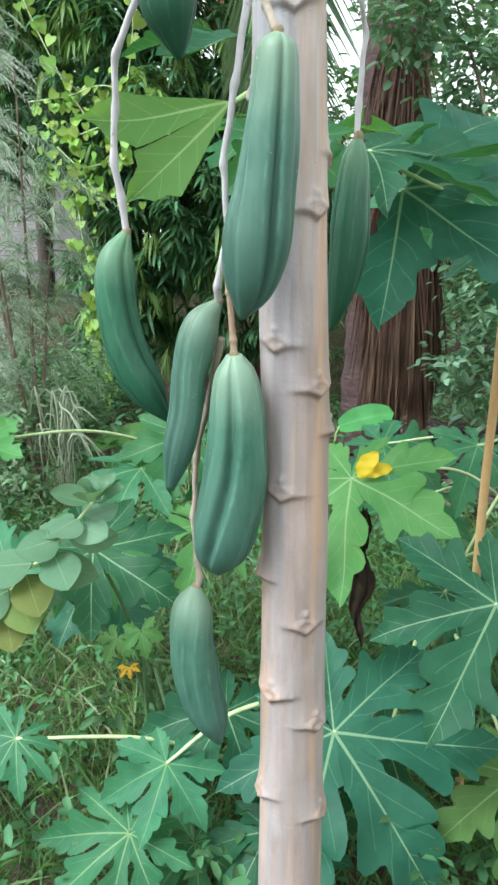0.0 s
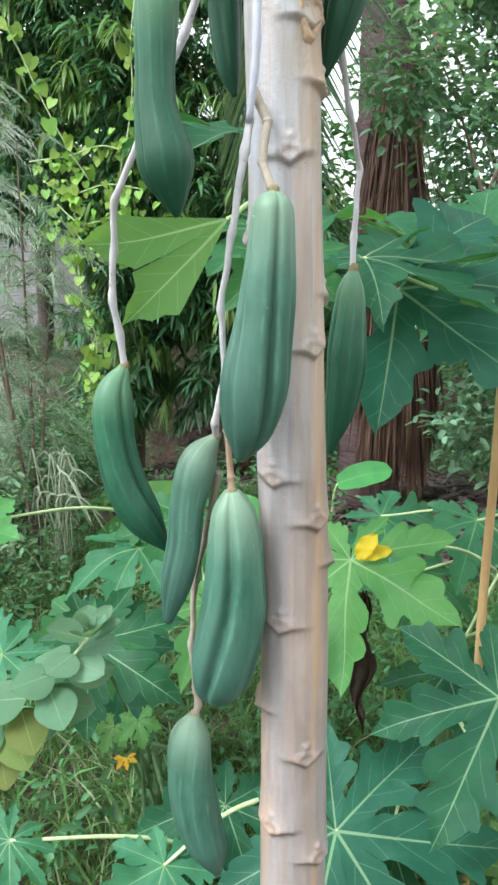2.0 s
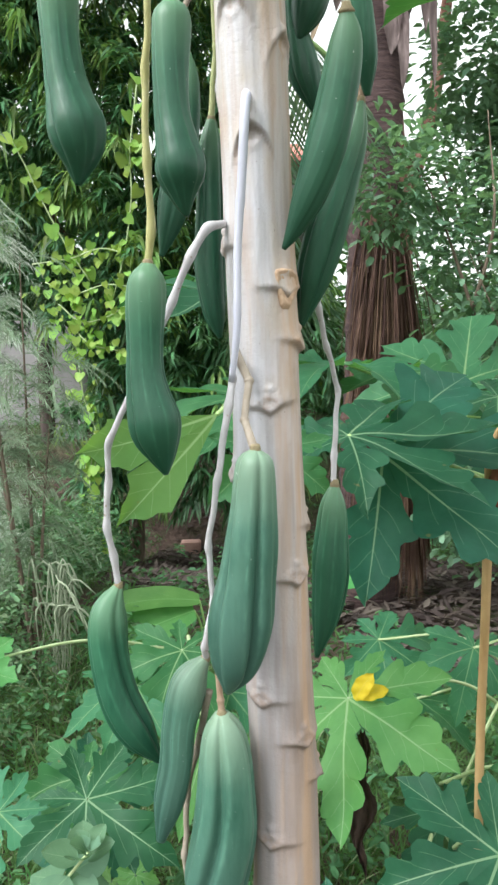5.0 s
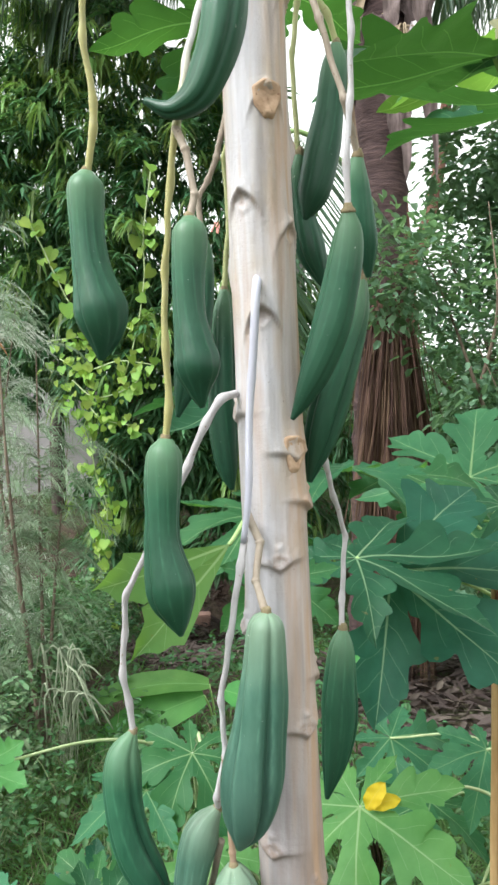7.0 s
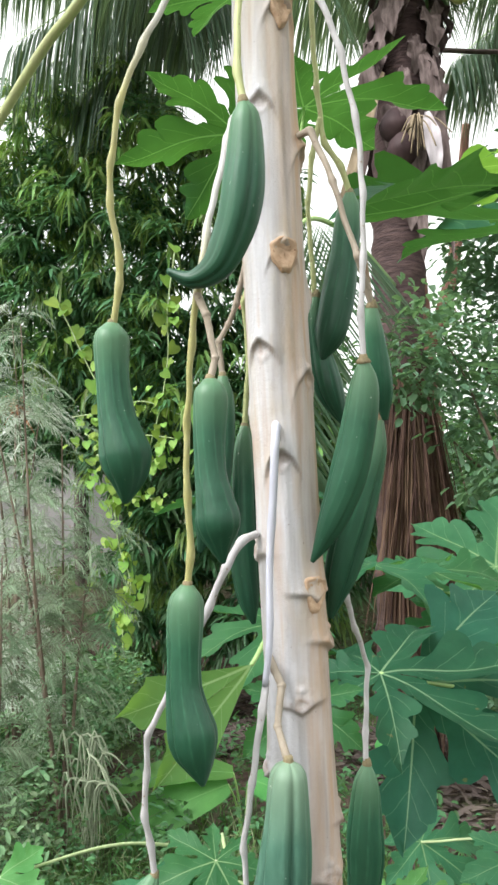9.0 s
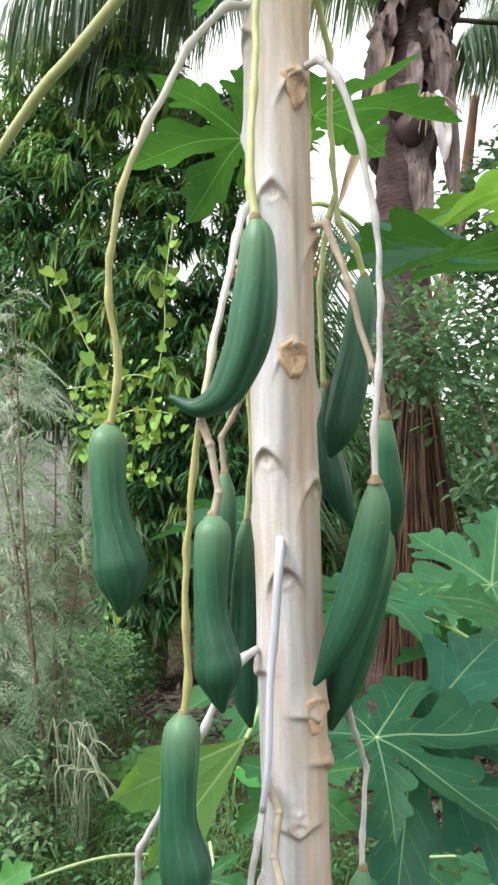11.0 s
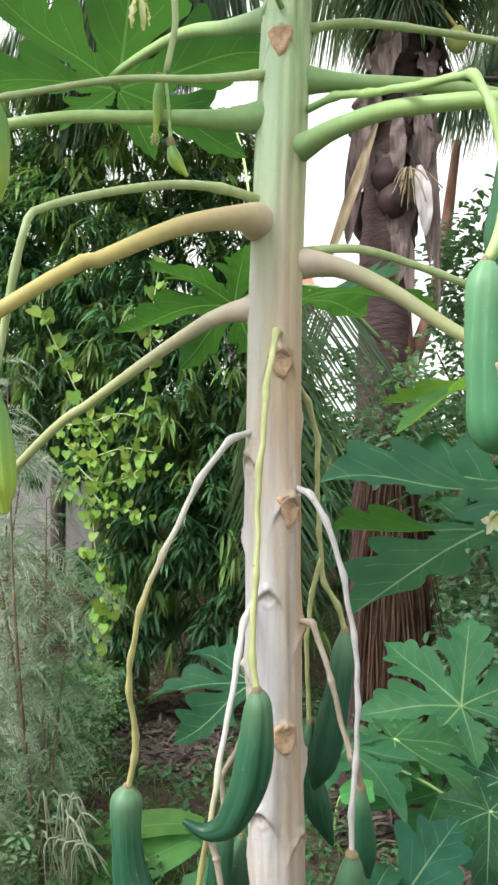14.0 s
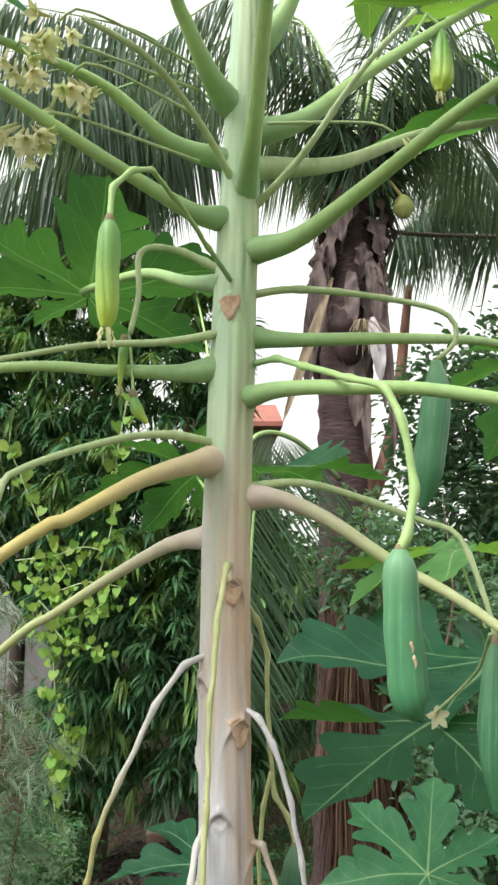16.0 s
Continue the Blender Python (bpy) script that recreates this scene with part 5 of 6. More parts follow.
papaya_plant((-0.25, 2.9, -0.2), (-0.22, 2.85, 0.55), [
    ((-0.201, 2.375, 0.682), (-0.3, -0.7, -0.5), (0.0, -0.55, 0.83), 0.29, LEAF_MID, 0.15),
    ((-0.341, 2.3, 0.599), (-0.8, -0.3, 0.0), (0.0, -0.4, 0.9), 0.26, LEAF_MID, 0.3),
    ((-0.05, 2.35, 0.55), (0.5, -0.6, -0.3), (0.0, -0.5, 0.85), 0.25, LEAF_MID, 0.3),
    ((-0.45, 2.05, 0.45), (-0.4, -0.8, -0.2), (0.0, -0.55, 0.85), 0.24, LEAF_MID, 0.3),
    ((-0.84, 2.25, 0.7), (0.9, -0.2, -0.15), (0.0, -0.6, 0.8), 0.16, LEAF_LIGHT, 0.2, 120, 3),
    ((-0.12, 2.15, 0.48), (-0.2, -0.8, -0.3), (0.1, -0.5, 0.85), 0.22, LEAF_LIGHT, 0.3),
], "young papaya plant with mid-green leaves", 0.02)
papaya_plant((1.15, 2.2, -0.35), (1.05, 2.1, 1.45), [
    ((0.225, 1.52, 1.46), (0.35, 0.1, -0.05), (-0.05, -0.3, 0.95), 0.33, LEAF_DARK, 0.3),
    ((0.32, 1.66, 1.40), (0.5, 0.1, -0.42), (-0.15, -0.68, 0.7), 0.42, LEAF_DARK, 0.15, 150, 4),
    ((0.31, 2.28, 1.60), (-0.3, -0.6, 0.0), (0.0, -0.12, 1.0), 0.34, LEAF_MID, 0.25),
    ((0.486, 2.41, 1.57), (0.5, -0.5, -0.05), (0.0, -0.2, 0.95), 0.32, LEAF_MID, 0.25),
    ((0.62, 2.3, 1.44), (-0.4, -0.7, -0.2), (0.0, -0.35, 0.9), 0.3, LEAF_MID, 0.3),
    ((0.70, 2.05, 1.50), (0.4, -0.6, -0.2), (0.0, -0.4, 0.9), 0.3, LEAF_DARK, 0.3),
    ((0.74, 1.76, 2.49), (-1.0, -0.05, -0.03), (-0.05, -0.14, 1.0), 0.62, LEAF_HIGH, 0.03, 220, 5),
    ((0.48, 1.395, 2.41), (-0.31, -0.26, -0.1), (-0.05, -0.22, 0.97), 0.42, LEAF_HIGH, 0.1, 240, 5),
    ((0.80, 2.2, 2.78), (-0.9, -0.3, -0.05), (-0.1, -0.1, 1.0), 0.45, LEAF_LIGHT, 0.2),
], "slender papaya plant with big lobed leaves on long stalks", 0.026)
papaya_plant((1.5, 3.4, -0.1), (1.45, 3.4, 1.3), [
    ((0.85, 2.9, 1.51), (-0.4, 0.75, 0.12), (-0.15, -0.6, 0.8), 0.5, LEAF_MID, 0.15),
    ((0.95, 2.7, 1.30), (-0.3, -0.8, -0.4), (0.0, -0.6, 0.8), 0.36, LEAF_DARK, 0.3),
    ((1.5, 2.8, 1.5), (0.3, -0.8, 0.0), (0.0, -0.5, 0.85), 0.36, LEAF_MID, 0.3),
], "papaya plant with bluish green deeply cut leaves", 0.03)
# leaves of the next tree that reach in behind the trunk
papaya_plant((0.125, 1.9, -0.4), (0.062, 1.75, 2.4), [
    ((0.065, 1.34, 1.46), (0.0, -0.1, -1.0), (0.0, -0.85, 0.5), 0.16, LEAF_MID, 0.1, 200, 5),
    ((-0.03, 1.36, 1.52), (-0.71, -0.48, -0.45), (0.45, -0.8, 0.3), 0.3, LEAF_LIGHT, 0.06, 28, 2, WEBBED),
    ((0.03, 1.72, 1.53), (-0.9, -0.25, -0.12), (0.0, -0.38, 0.93), 0.26, LEAF_MID, 0.2),
    ((0.0, 2.22, 1.82), (-1.0, -0.02, -0.05), (0.0, -0.22, 0.97), 0.37, LEAF_DARK, 0.1),
    ((0.15, 2.32, 3.05), (1.0, 0.0, 0.14), (-0.1, 0.05, 1.0), 0.46, LEAF_HIGH, 0.06),
    ((-0.1, 3.2, 4.02), (-1.0, 0.1, -0.05), (0.0, -0.2, 1.0), 0.42, LEAF_HIGH, 0.1),
    ((-0.07, 2.5, 3.06), (-1.0, 0.0, -0.15), (0.0, 0.5, 0.86), 0.42, LEAF_HIGH, 0.12),
], "thin-stemmed papaya tree with leaves spread round the trunk", 0.022)
dead_leaf = thing("dead_leaf", (0.335, 2.1, 0.5), "dark brown withered leaf hanging among green ones", "leaf")


# ---- broad-leaved herbs ----
def herb(base, blades, label, name="broad_leaved_herb"):
    ob = thing(name, base, label, "plant")
    for n, (root, tip, width, normal, sag) in enumerate(blades):
        part("stem", tube([base, tuple((np.array(base) + np.array(root)) / 2 + np.array([0, 0, 0.1])), root], [0.012, 0.008, 0.006], 14, 8), PETIOLE, ob)
        part("leaf", broad_leaf(root, tip, width, normal, sag, 0.004, n, round_tip=True), BROAD, ob)
    return ob


herb((-0.25, 4.75, -0.42), [((-0.30, 4.7, 0.09), (-1.03, 4.65, 0.06), 0.2, (0, -0.45, 0.9), 0.05), ((-0.33, 4.65, 0.04), (-1.0, 4.55, -0.2), 0.25, (0, -0.8, 0.6), 0.05), ((-0.2, 4.7, 0.05), (0.2, 4.5, -0.05), 0.2, (0, -0.7, 0.7), 0.04)], "bright green plant with long paddle-shaped leaves")
herb((0.6, 5.35, -0.4), [((0.647, 5.3, 0.0), (1.018, 5.2, 0.139), 0.19, (-0.1, -0.75, 0.65), 0.02)], "bright green plant with a single rounded leaf")


# ---- downy round-leaved plant close to the camera ----
def ovate(base, tip, width, normal, cup, seed):
    """A soft egg-shaped leaf, cupped along its length, with a blunt tip."""
    rnd = random.Random(seed)
    base, tip = np.asarray(base, float), np.asarray(tip, float)
    length = np.linalg.norm(tip - base)
    x = (tip - base) / length
    z = unit(np.asarray(normal, float) - x * np.dot(normal, x))
    y = np.cross(z, x)
    ph = rnd.uniform(0, 6)
    verts, faces, rib = [], [], []
    for i in range(17):
        t = i / 16
        w = width / 2 * math.sin(math.pi * min(1.0, t ** 0.78)) ** 0.72 + 0.0004
        for k in range(-4, 5):
            q = k / 4
            h = cup * (q * q * w * 1.1 + 0.25 * length * t * t) + 0.03 * length * math.sin(5 * t + 2.2 * q + ph) * q * q
            verts.append(base + x * length * t + y * q * w + z * h)
            rib.append((t, q * w / width * 0.6, 0))
    for i in range(16):
        for k in range(8):
            p = i * 9 + k
            faces.append((p, p + 9, p + 10, p + 1))
    return np.array(verts), faces, np.array(rib)


def downy_plant():
    ob = thing("downy_herb", (-0.62, 1.0, -0.42), "pale grey-green downy herb with egg-shaped paired leaves", "plant")
    rng = random.Random(8)
    path = [(-0.62, 1.0, -0.45), (-0.5, 1.0, 0.45), (-0.34, 0.97, 0.81), (-0.275, 0.95, 0.885), (-0.235, 0.95, 0.93), (-0.2, 0.95, 0.972)]
    line = spline(path, 120)
    part("stem", tube(path, [0.006, 0.005, 0.004, 0.003, 0.002], 60, 8), PETIOLE_PALE, ob)

    def pair(at, size, turn, rise, old, count=2, wide=0.8):
        c = min(line, key=lambda p: abs(p[2] - at))
        for k in range(count):
            a = turn + k * 2 * math.pi / count + rng.uniform(-0.2, 0.2)
            d = unit((math.cos(a), 0.8 * math.sin(a), rise + rng.uniform(-0.12, 0.12)))
            ln = size * rng.uniform(0.9, 1.1)
            part("leaf", ovate(c + d * 0.006, c + d * ln, ln * wide, (-d[0] * 0.5, -0.45 - 0.3 * d[1], 0.9), 0.35 if rise > 0.3 else -0.12, rng.randint(0, 99)), FUZZY_OLD if old else FUZZY, ob)

    pair(0.971, 0.022, 0.3, 1.0, False, 3, 0.6)
    pair(0.968, 0.036, 0.9, 0.75, False, 4, 0.7)
    pair(0.958, 0.052, 0.2, 0.35, False, 4, 0.75)
    pair(0.94, 0.06, 1.0, 0.0, False)
    pair(0.93, 0.062, -0.5, -0.15, False)
    pair(0.912, 0.07, 3.6, -0.1, False)
    pair(0.895, 0.072, 5.0, -0.45, False)
    pair(0.875, 0.078, 3.2, -0.15, False)
    pair(0.862, 0.075, 5.3, -0.7, True)
    pair(0.84, 0.08, 3.7, -0.3, False)
    pair(0.825, 0.078, 5.5, -0.7, True)
    pair(0.80, 0.075, 5.0, -0.9, True)


downy_plant()


# ---- dry cane and withered leaf ----
cane = thing("dry_cane", (0.6, 1.84, -0.4), "upright tan dry cane rising out of the leaves", "cane")
part("body", tube([(0.60, 1.84, -0.42), (0.595, 1.83, 0.53), (0.585, 1.77, 1.0), (0.568, 1.70, 1.40)], [0.0125, 0.012, 0.011, 0.012], 40, 12, 0.06, 3), CANE, cane)
withered = thing("withered_leaf", (0.565, 1.69, 1.42), "shrivelled red-brown dead leaf hanging from the cane", "leaf")


def crumple(top, drop, wide, seed):
    rng = np.random.default_rng(seed)
    verts, faces = [], []
    rows, cols = 26, 13
    for i in range(rows):
        s = i / (rows - 1)
        w = wide * math.sin(math.pi * (0.12 + 0.8 * s)) * (1 + 0.25 * math.sin(9 * s + seed))
        for j in range(cols):
            u = j / (cols - 1) * 2 - 1
            fold = 0.55 * wide * math.sin(u * 7 + 5 * s + seed) * (1 - 0.3 * s)
            verts.append((top[0] + u * w + 0.012 * math.sin(14 * s), top[1] + fold * 0.5 + rng.normal(0, 0.004), top[2] - drop * s * (1 - 0.12 * abs(u)) + rng.normal(0, 0.005)))
    for i in range(rows - 1):
        for j in range(cols - 1):
            p = i * cols + j
            faces.append((p, p + cols, p + cols + 1, p + 1))
    return verts, faces


part("blade", crumple((0.60, 1.66, 1.43), 0.32, 0.05, 2), DEAD, withered)
part("stalk", tube([(0.568, 1.70, 1.40), (0.585, 1.68, 1.455), (0.61, 1.66, 1.42)], 0.006, 14, 8), CANE, withered)
part("blade", crumple((0.335, 2.1, 0.53), 0.46, 0.03, 9), DEAD_DARK, dead_leaf)
yellow_low = thing("yellowed_leaf", (0.6, 1.5, 0.1), "curled yellow leaf hanging among green ones", "leaf")
part("blade", crumple((0.63, 1.48, 0.19), 0.17, 0.045, 5), LEAF_YELLOW, yellow_low)


# ---- palms ----
def frond(path, length, rng, down=0.8, material=FROND, pairs=70, wide=0.035, spread=1.0, start=0.06, jit=0.07):
    """Rib and leaflets of one feather leaf. path: the rib; down: how far the leaflets hang."""
    p = spline(path, pairs)
    tan, s, q = frames(p)
    rib = tube(path, [0.028, 0.02, 0.012, 0.004], 30, 8)
    places, ways, ups, ls = [], [], [], []
    for i in range(int(pairs * start), pairs):
        t = i / (pairs - 1)
        side = unit(np.cross(tan[i], (0, 0, 1)))
        ln = length * (0.55 + 0.45 * math.sin(math.pi * min(1, 0.25 + 0.75 * t))) * rng.uniform(0.85, 1.1)
        for sgn in (-1, 1):
            for half in range(2):
                d = side * sgn * spread + tan[i] * (0.45 + 0.2 * t) + np.array([0, 0, -down * rng.uniform(0.6, 1.3)])
                places.append(p[i] + tan[i] * 0.02 * half + rng.normal(0, 0.004, 3))
                ways.append(d + rng.normal(0, jit, 3))
                ups.append((rng.normal(0, 0.3), rng.normal(0, 0.3), 1))
                ls.append(ln)
    return rib, foliage(places, ways, ups, ls, [wide] * len(ls), NARROW, 0.35 + 0.25 * down)


def palm_trunk(path, material_scale=1.0, rings=90, segs=20, seed=1):
    p = spline(path, rings)
    rng = random.Random(seed)
    verts, faces = [], []
    for i in range(rings):
        for j in range(segs):
            a = 2 * math.pi * j / segs
            r = p[i][3] * (1 + (0.05 if i % 3 == 0 else -0.02) + 0.03 * math.sin(3 * a + i) + rng.uniform(-0.015, 0.015))
            verts.append((p[i][0] + math.cos(a) * r, p[i][1] + math.sin(a) * r, p[i][2]))
    for i in range(rings - 1):
        for j in range(segs):
            k = (j + 1) % segs
            faces.append((i * segs + j, i * segs + k, (i + 1) * segs + k, (i + 1) * segs + j))
    return verts, faces


def coconut_palm():
    rng = np.random.default_rng(11)
    base, crown = np.array([1.0, 6.1, ground_z(1.0, 6.1)]), np.array([1.26, 6.25, 6.2])
    palm = thing("coconut_palm", tuple(base), "coconut palm with dark trunk, dead brown skirt and drooping green fronds", "palm")
    part("trunk", palm_trunk([(1.0, 6.1, -0.7, 0.27), (1.0, 6.1, 0.4, 0.23), (1.03, 6.13, 2.2, 0.19), (1.11, 6.18, 4.2, 0.225), (1.2, 6.22, 5.3, 0.2), (1.26, 6.25, 6.2, 0.13)]), BARK, palm)
    # old leaf bases and hanging sheaths below the crown
    for n in range(46):
        a, z = n * 2.4, 4.75 + 0.032 * n
        c = np.array([np.interp(z, [4.2, 6.2], [1.1, 1.26]), 6.22, z])
        o = np.array([math.cos(a), math.sin(a), 0])
        root = c + o * 0.2
        tip = root + o * rng.uniform(0.02, 0.2) + np.array([0, 0, rng.uniform(-0.75, -0.2) if n % 4 else rng.uniform(0.3, 0.6)])
        part("leaf_base", broad_leaf(root, tip, rng.uniform(0.13, 0.26), (o[0], o[1], 0.3), 0.04, 0.03, n, 12), SHEATH, palm)
    for n, (x, z0, z1, w) in enumerate([(0.74, 5.1, 4.15, 0.13), (1.40, 5.1, 4.0, 0.10), (1.47, 5.3, 3.6, 0.07), (1.15, 4.35, 3.85, 0.13), (1.24, 4.4, 3.6, 0.09), (0.80, 5.3, 4.5, 0.16), (1.36, 5.35, 4.75, 0.15)]):
        part("hanging_sheath", broad_leaf((x * 0.8 + 0.23, 6.0, z0), (x, 5.9, z1), w * 1.1, (0.2, -1, 0.1), 0.03, 0.008, n, 16), SHEATH, palm)
    part("dead_rib", broad_leaf((0.97, 5.86, 5.1), (0.53, 5.78, 3.85), 0.085, (0, -1, 0.2), 0.02, 0.01, 3, 14), SHEATH_TAN, palm, "tan dry leaf rib hanging aslant")
    part("spathe", broad_leaf((1.29, 5.82, 4.74), (1.35, 5.8, 4.22), 0.13, (0, -1, 0.1), 0.04, 0.01, 5, 14), SPATHE, palm, "pale papery spathe")
    # dead fronds folded down along the trunk
    for n in range(9):
        a = -1.95 + n * 0.26
        top = np.array([1.05 + 0.13 * math.cos(a), 6.12 + 0.13 * math.sin(a), 2.9 + 0.12 * (n % 3)])
        low = np.array([1.10 + 0.34 * math.cos(a), 6.08 + 0.3 * math.sin(a), 0.45 + 0.13 * (n % 4)])
        rib, blades = frond([tuple(top), tuple((top + low) / 2 + np.array([0.05 * math.cos(a), 0.06 * math.sin(a), 0])), tuple(low)], 0.8, rng, 2.2, FROND_DEAD, 110, 0.012, 0.35, 0.0, 0.3)
        rib = tube([tuple(top), tuple((top + low) / 2), tuple(low)], [0.004, 0.014, 0.008, 0.003], 24, 7)
        fr = part("dead_frond", rib, SHEATH, palm, "dead brown frond folded against the trunk")
        part("blade", blades, FROND_DEAD, fr, kind="stuff")
    # living fronds: far end of each rib, relative to the crown
    for n, (dx, dy, up, end) in enumerate([(1.2, -0.9, 1.0, 0.2), (-1.3, -0.6, 1.2, 0.4), (2.0, 0.8, 0.9, -0.3), (0.3, -1.5, 1.3, 0.6), (2.4, -0.6, 1.4, 0.5), (2.9, 0.3, 1.4, 0.2), (-1.9, -0.4, 1.7, 1.0), (-2.0, 0.9, 1.8, 1.2), (0.6, 2.2, 1.6, 0.9), (1.6, 1.5, 1.5, 0.6), (0.9, -1.2, 1.7, 1.2), (-1.0, 0.6, 1.9, 1.7)]):
        tip = crown + np.array([dx, dy, end])
        mid = crown + np.array([dx * 0.55, dy * 0.55, up])
        rib, blades = frond([tuple(crown), tuple(crown + np.array([dx * 0.22, dy * 0.22, up * 0.65])), tuple(mid), tuple(tip)], 0.75, rng, 0.9, FROND, 46, 0.026)
        fr = part("frond", rib, PETIOLE, palm)
        part("blade", blades, FROND, fr, kind="stuff")
    # one low frond that hangs beside the trunk, its leaflets combed straight down to one side
    path = [(1.0, 5.95, 3.4), (0.55, 5.25, 3.62), (0.22, 4.8, 3.52), (0.1, 4.72, 2.9), (0.1, 4.72, 1.9)]
    fr = part("frond", tube(path, [0.024, 0.02, 0.014, 0.008, 0.004], 36, 8), PETIOLE, palm, "green frond hanging down beside the trunk")
    line = spline(path, 92)
    places, ways, ups, ls = [], [], [], []
    for i in range(20, 92):
        for way, far in (((0.57, -0.06, -0.82), 1.0), ((-0.35, 0.3, -0.88), 0.8)):
            places.append(line[i])
            ways.append(np.array(way) + np.array([0.12 * (0.5 - i / 92), 0, 0]) * far + rng.normal(0, 0.02, 3))
            ups.append((0.5 + rng.normal(0, 0.15), -0.8, 0.35))
            ls.append(far * (0.6 + 0.42 * math.sin(math.pi * i / 92)) * rng.uniform(0.92, 1.05))
    part("blade", foliage(places, ways, ups, ls, [0.021] * len(ls), NARROW, 0.06), FROND, fr, kind="stuff")
    # nuts on their stalks
    for n, (x, y, z, r, m) in enumerate([(1.61, 5.9, 5.76, 0.095, COCONUT), (1.07, 5.98, 4.70, 0.13, COCONUT_BROWN), (1.12, 5.96, 4.50, 0.13, COCONUT_BROWN)]):
        nut = part("coconut", tube([(x, y, z + r * 1.2, 0.02), (x, y, z + r * 0.9, r * 0.62), (x, y, z, r), (x, y, z - r * 0.8, r * 0.6), (x, y, z - r * 1.1, 0.01)], None, 20, 18, ribs=3, groove=0.05), m, palm)
        part("nut_stalk", tube([(1.27, 6.15, z + 0.35), (x * 0.5 + 0.64, y + 0.1, z + 0.35), (x, y, z + r)], 0.014, 14, 8), PETIOLE_YELLOW, nut)
    # ragged flower spray
    sprays = []
    for n in range(30):
        o = np.array([rng.normal(0, 0.09), rng.normal(0, 0.05), -rng.uniform(0.1, 0.34)])
        sprays.append(tube([(1.22, 5.85, 4.72), tuple(np.array([1.22, 5.82, 4.72]) + o * 0.5 + np.array([0, 0, 0.05])), tuple(np.array([1.22, 5.82, 4.72]) + o)], 0.006, 8, 5))
    part("flower_spray", join(sprays), SHEATH_TAN, palm)
    return palm


coconut_palm()


def far_palm(name, base, crown, tips, label, seed, length=1.1, wide=0.045, down=1.6, arch=0.28, start=0.06):
    rng = np.random.default_rng(seed)
    palm = thing(name, base, label, "palm")
    c = np.array(crown)
    part("trunk", palm_trunk([(*base[:2], base[2] - 0.3, 0.2), ((base[0] + c[0]) / 2, (base[1] + c[1]) / 2, (base[2] + c[2]) / 2, 0.16), (*crown, 0.13)], seed=seed), BARK_RED, palm)
    for tip in tips:
        t = np.array(tip)
        mid = (c + t) / 2 + np.array([0, 0, arch * np.linalg.norm(t - c)])
        rib, blades = frond([crown, tuple((c + mid) / 2 + np.array([0, 0, 0.1])), tuple(mid), tip], length, rng, down, FROND, 62, wide * 0.85, 1.0, start)
        fr = part("frond", rib, PETIOLE, palm)
        part("blade", blades, FROND, fr, kind="stuff")
    return palm


far_palm("coconut_palm", (0.1, 11.0, -1.3), (0.3, 9.8, 8.95), [(-2.7, 7.4, 7.8), (-3.0, 8.8, 7.3), (-2.4, 9.6, 7.0), (-3.4, 10.7, 7.9), (-3.6, 9.0, 8.6), (1.6, 12.4, 9.6), (-1.5, 7.3, 7.6), (-0.9, 8.3, 7.3), (-2.6, 8.0, 9.3), (-3.4, 9.4, 9.6)],
         "tall coconut palm whose long fronds hang like curtains", 21, 1.15, arch=0.15, start=0.3)
far_palm("coconut_palm", (4.4, 10.5, 0.6), (4.2, 10.0, 7.4), [(2.3, 9.0, 6.9), (2.6, 8.4, 7.7), (5.6, 8.8, 6.0), (5.8, 11.0, 6.5)],
         "coconut palm with drooping feathery fronds in the distance", 22, 1.0)


# ---- trees and hedge behind ----
def leafy_tree(name, base, limbs, blobs, label, leaf, length, width, count, shape, seed, material, young=None, sag=0.5, rise=-0.2, spread=0.05, bark=WOOD, trunk=0.12):
    """Trunk, limbs and a crown of leaf tufts that thin out unevenly. blobs: centre, radii, tufts."""
    rng = np.random.default_rng(seed)
    ob = thing(name, base, label, "tree")
    top = limbs[0][0]
    part("trunk", tube([(base[0], base[1], base[2] - 0.2), tuple((np.array(base) + np.array(top)) / 2 + np.array([0.1, 0, 0])), top], [trunk, trunk * 0.8, trunk * 0.6], 24, 12, 0.1, seed), bark, ob)
    for a, b in limbs:
        mid = (np.array(a) + np.array(b)) / 2 + rng.normal(0, 0.15, 3)
        part("limb", tube([a, tuple(mid), b], [trunk * 0.55, trunk * 0.3, trunk * 0.1], 18, 8, 0.1, seed), bark, ob)
    old, new_, out_o, out_n = [], [], [], []
    for centre, radii, tufts in blobs:
        c, v = blob_points(tufts, centre, radii, rng)
        # extra young shoots up high put sunlit tops into the leaf colour
        pick = rng.random(tufts) < (0.16 + 0.22 * (c[:, 2] > centre[2] + 0.4 * radii[2]) + 0.3 * (c[:, 2] > 5.6)) if young else np.zeros(tufts, bool)
        old.append(c[~pick]), new_.append(c[pick]), out_o.append(v[~pick]), out_n.append(v[pick])
    old, new_, out_o, out_n = (np.vstack(a) for a in (old, new_, out_o, out_n))
    part("crown", rosettes(old, count, length, width, rng, shape, sag, rise, spread, out_o), material, ob, kind="stuff")
    if young and len(new_):
        part("young_growth", rosettes(new_, count, length * 0.9, width, rng, shape, 0.9, -0.7, spread, out_n), young, ob, "yellow-green young shoots", "stuff")
    return ob


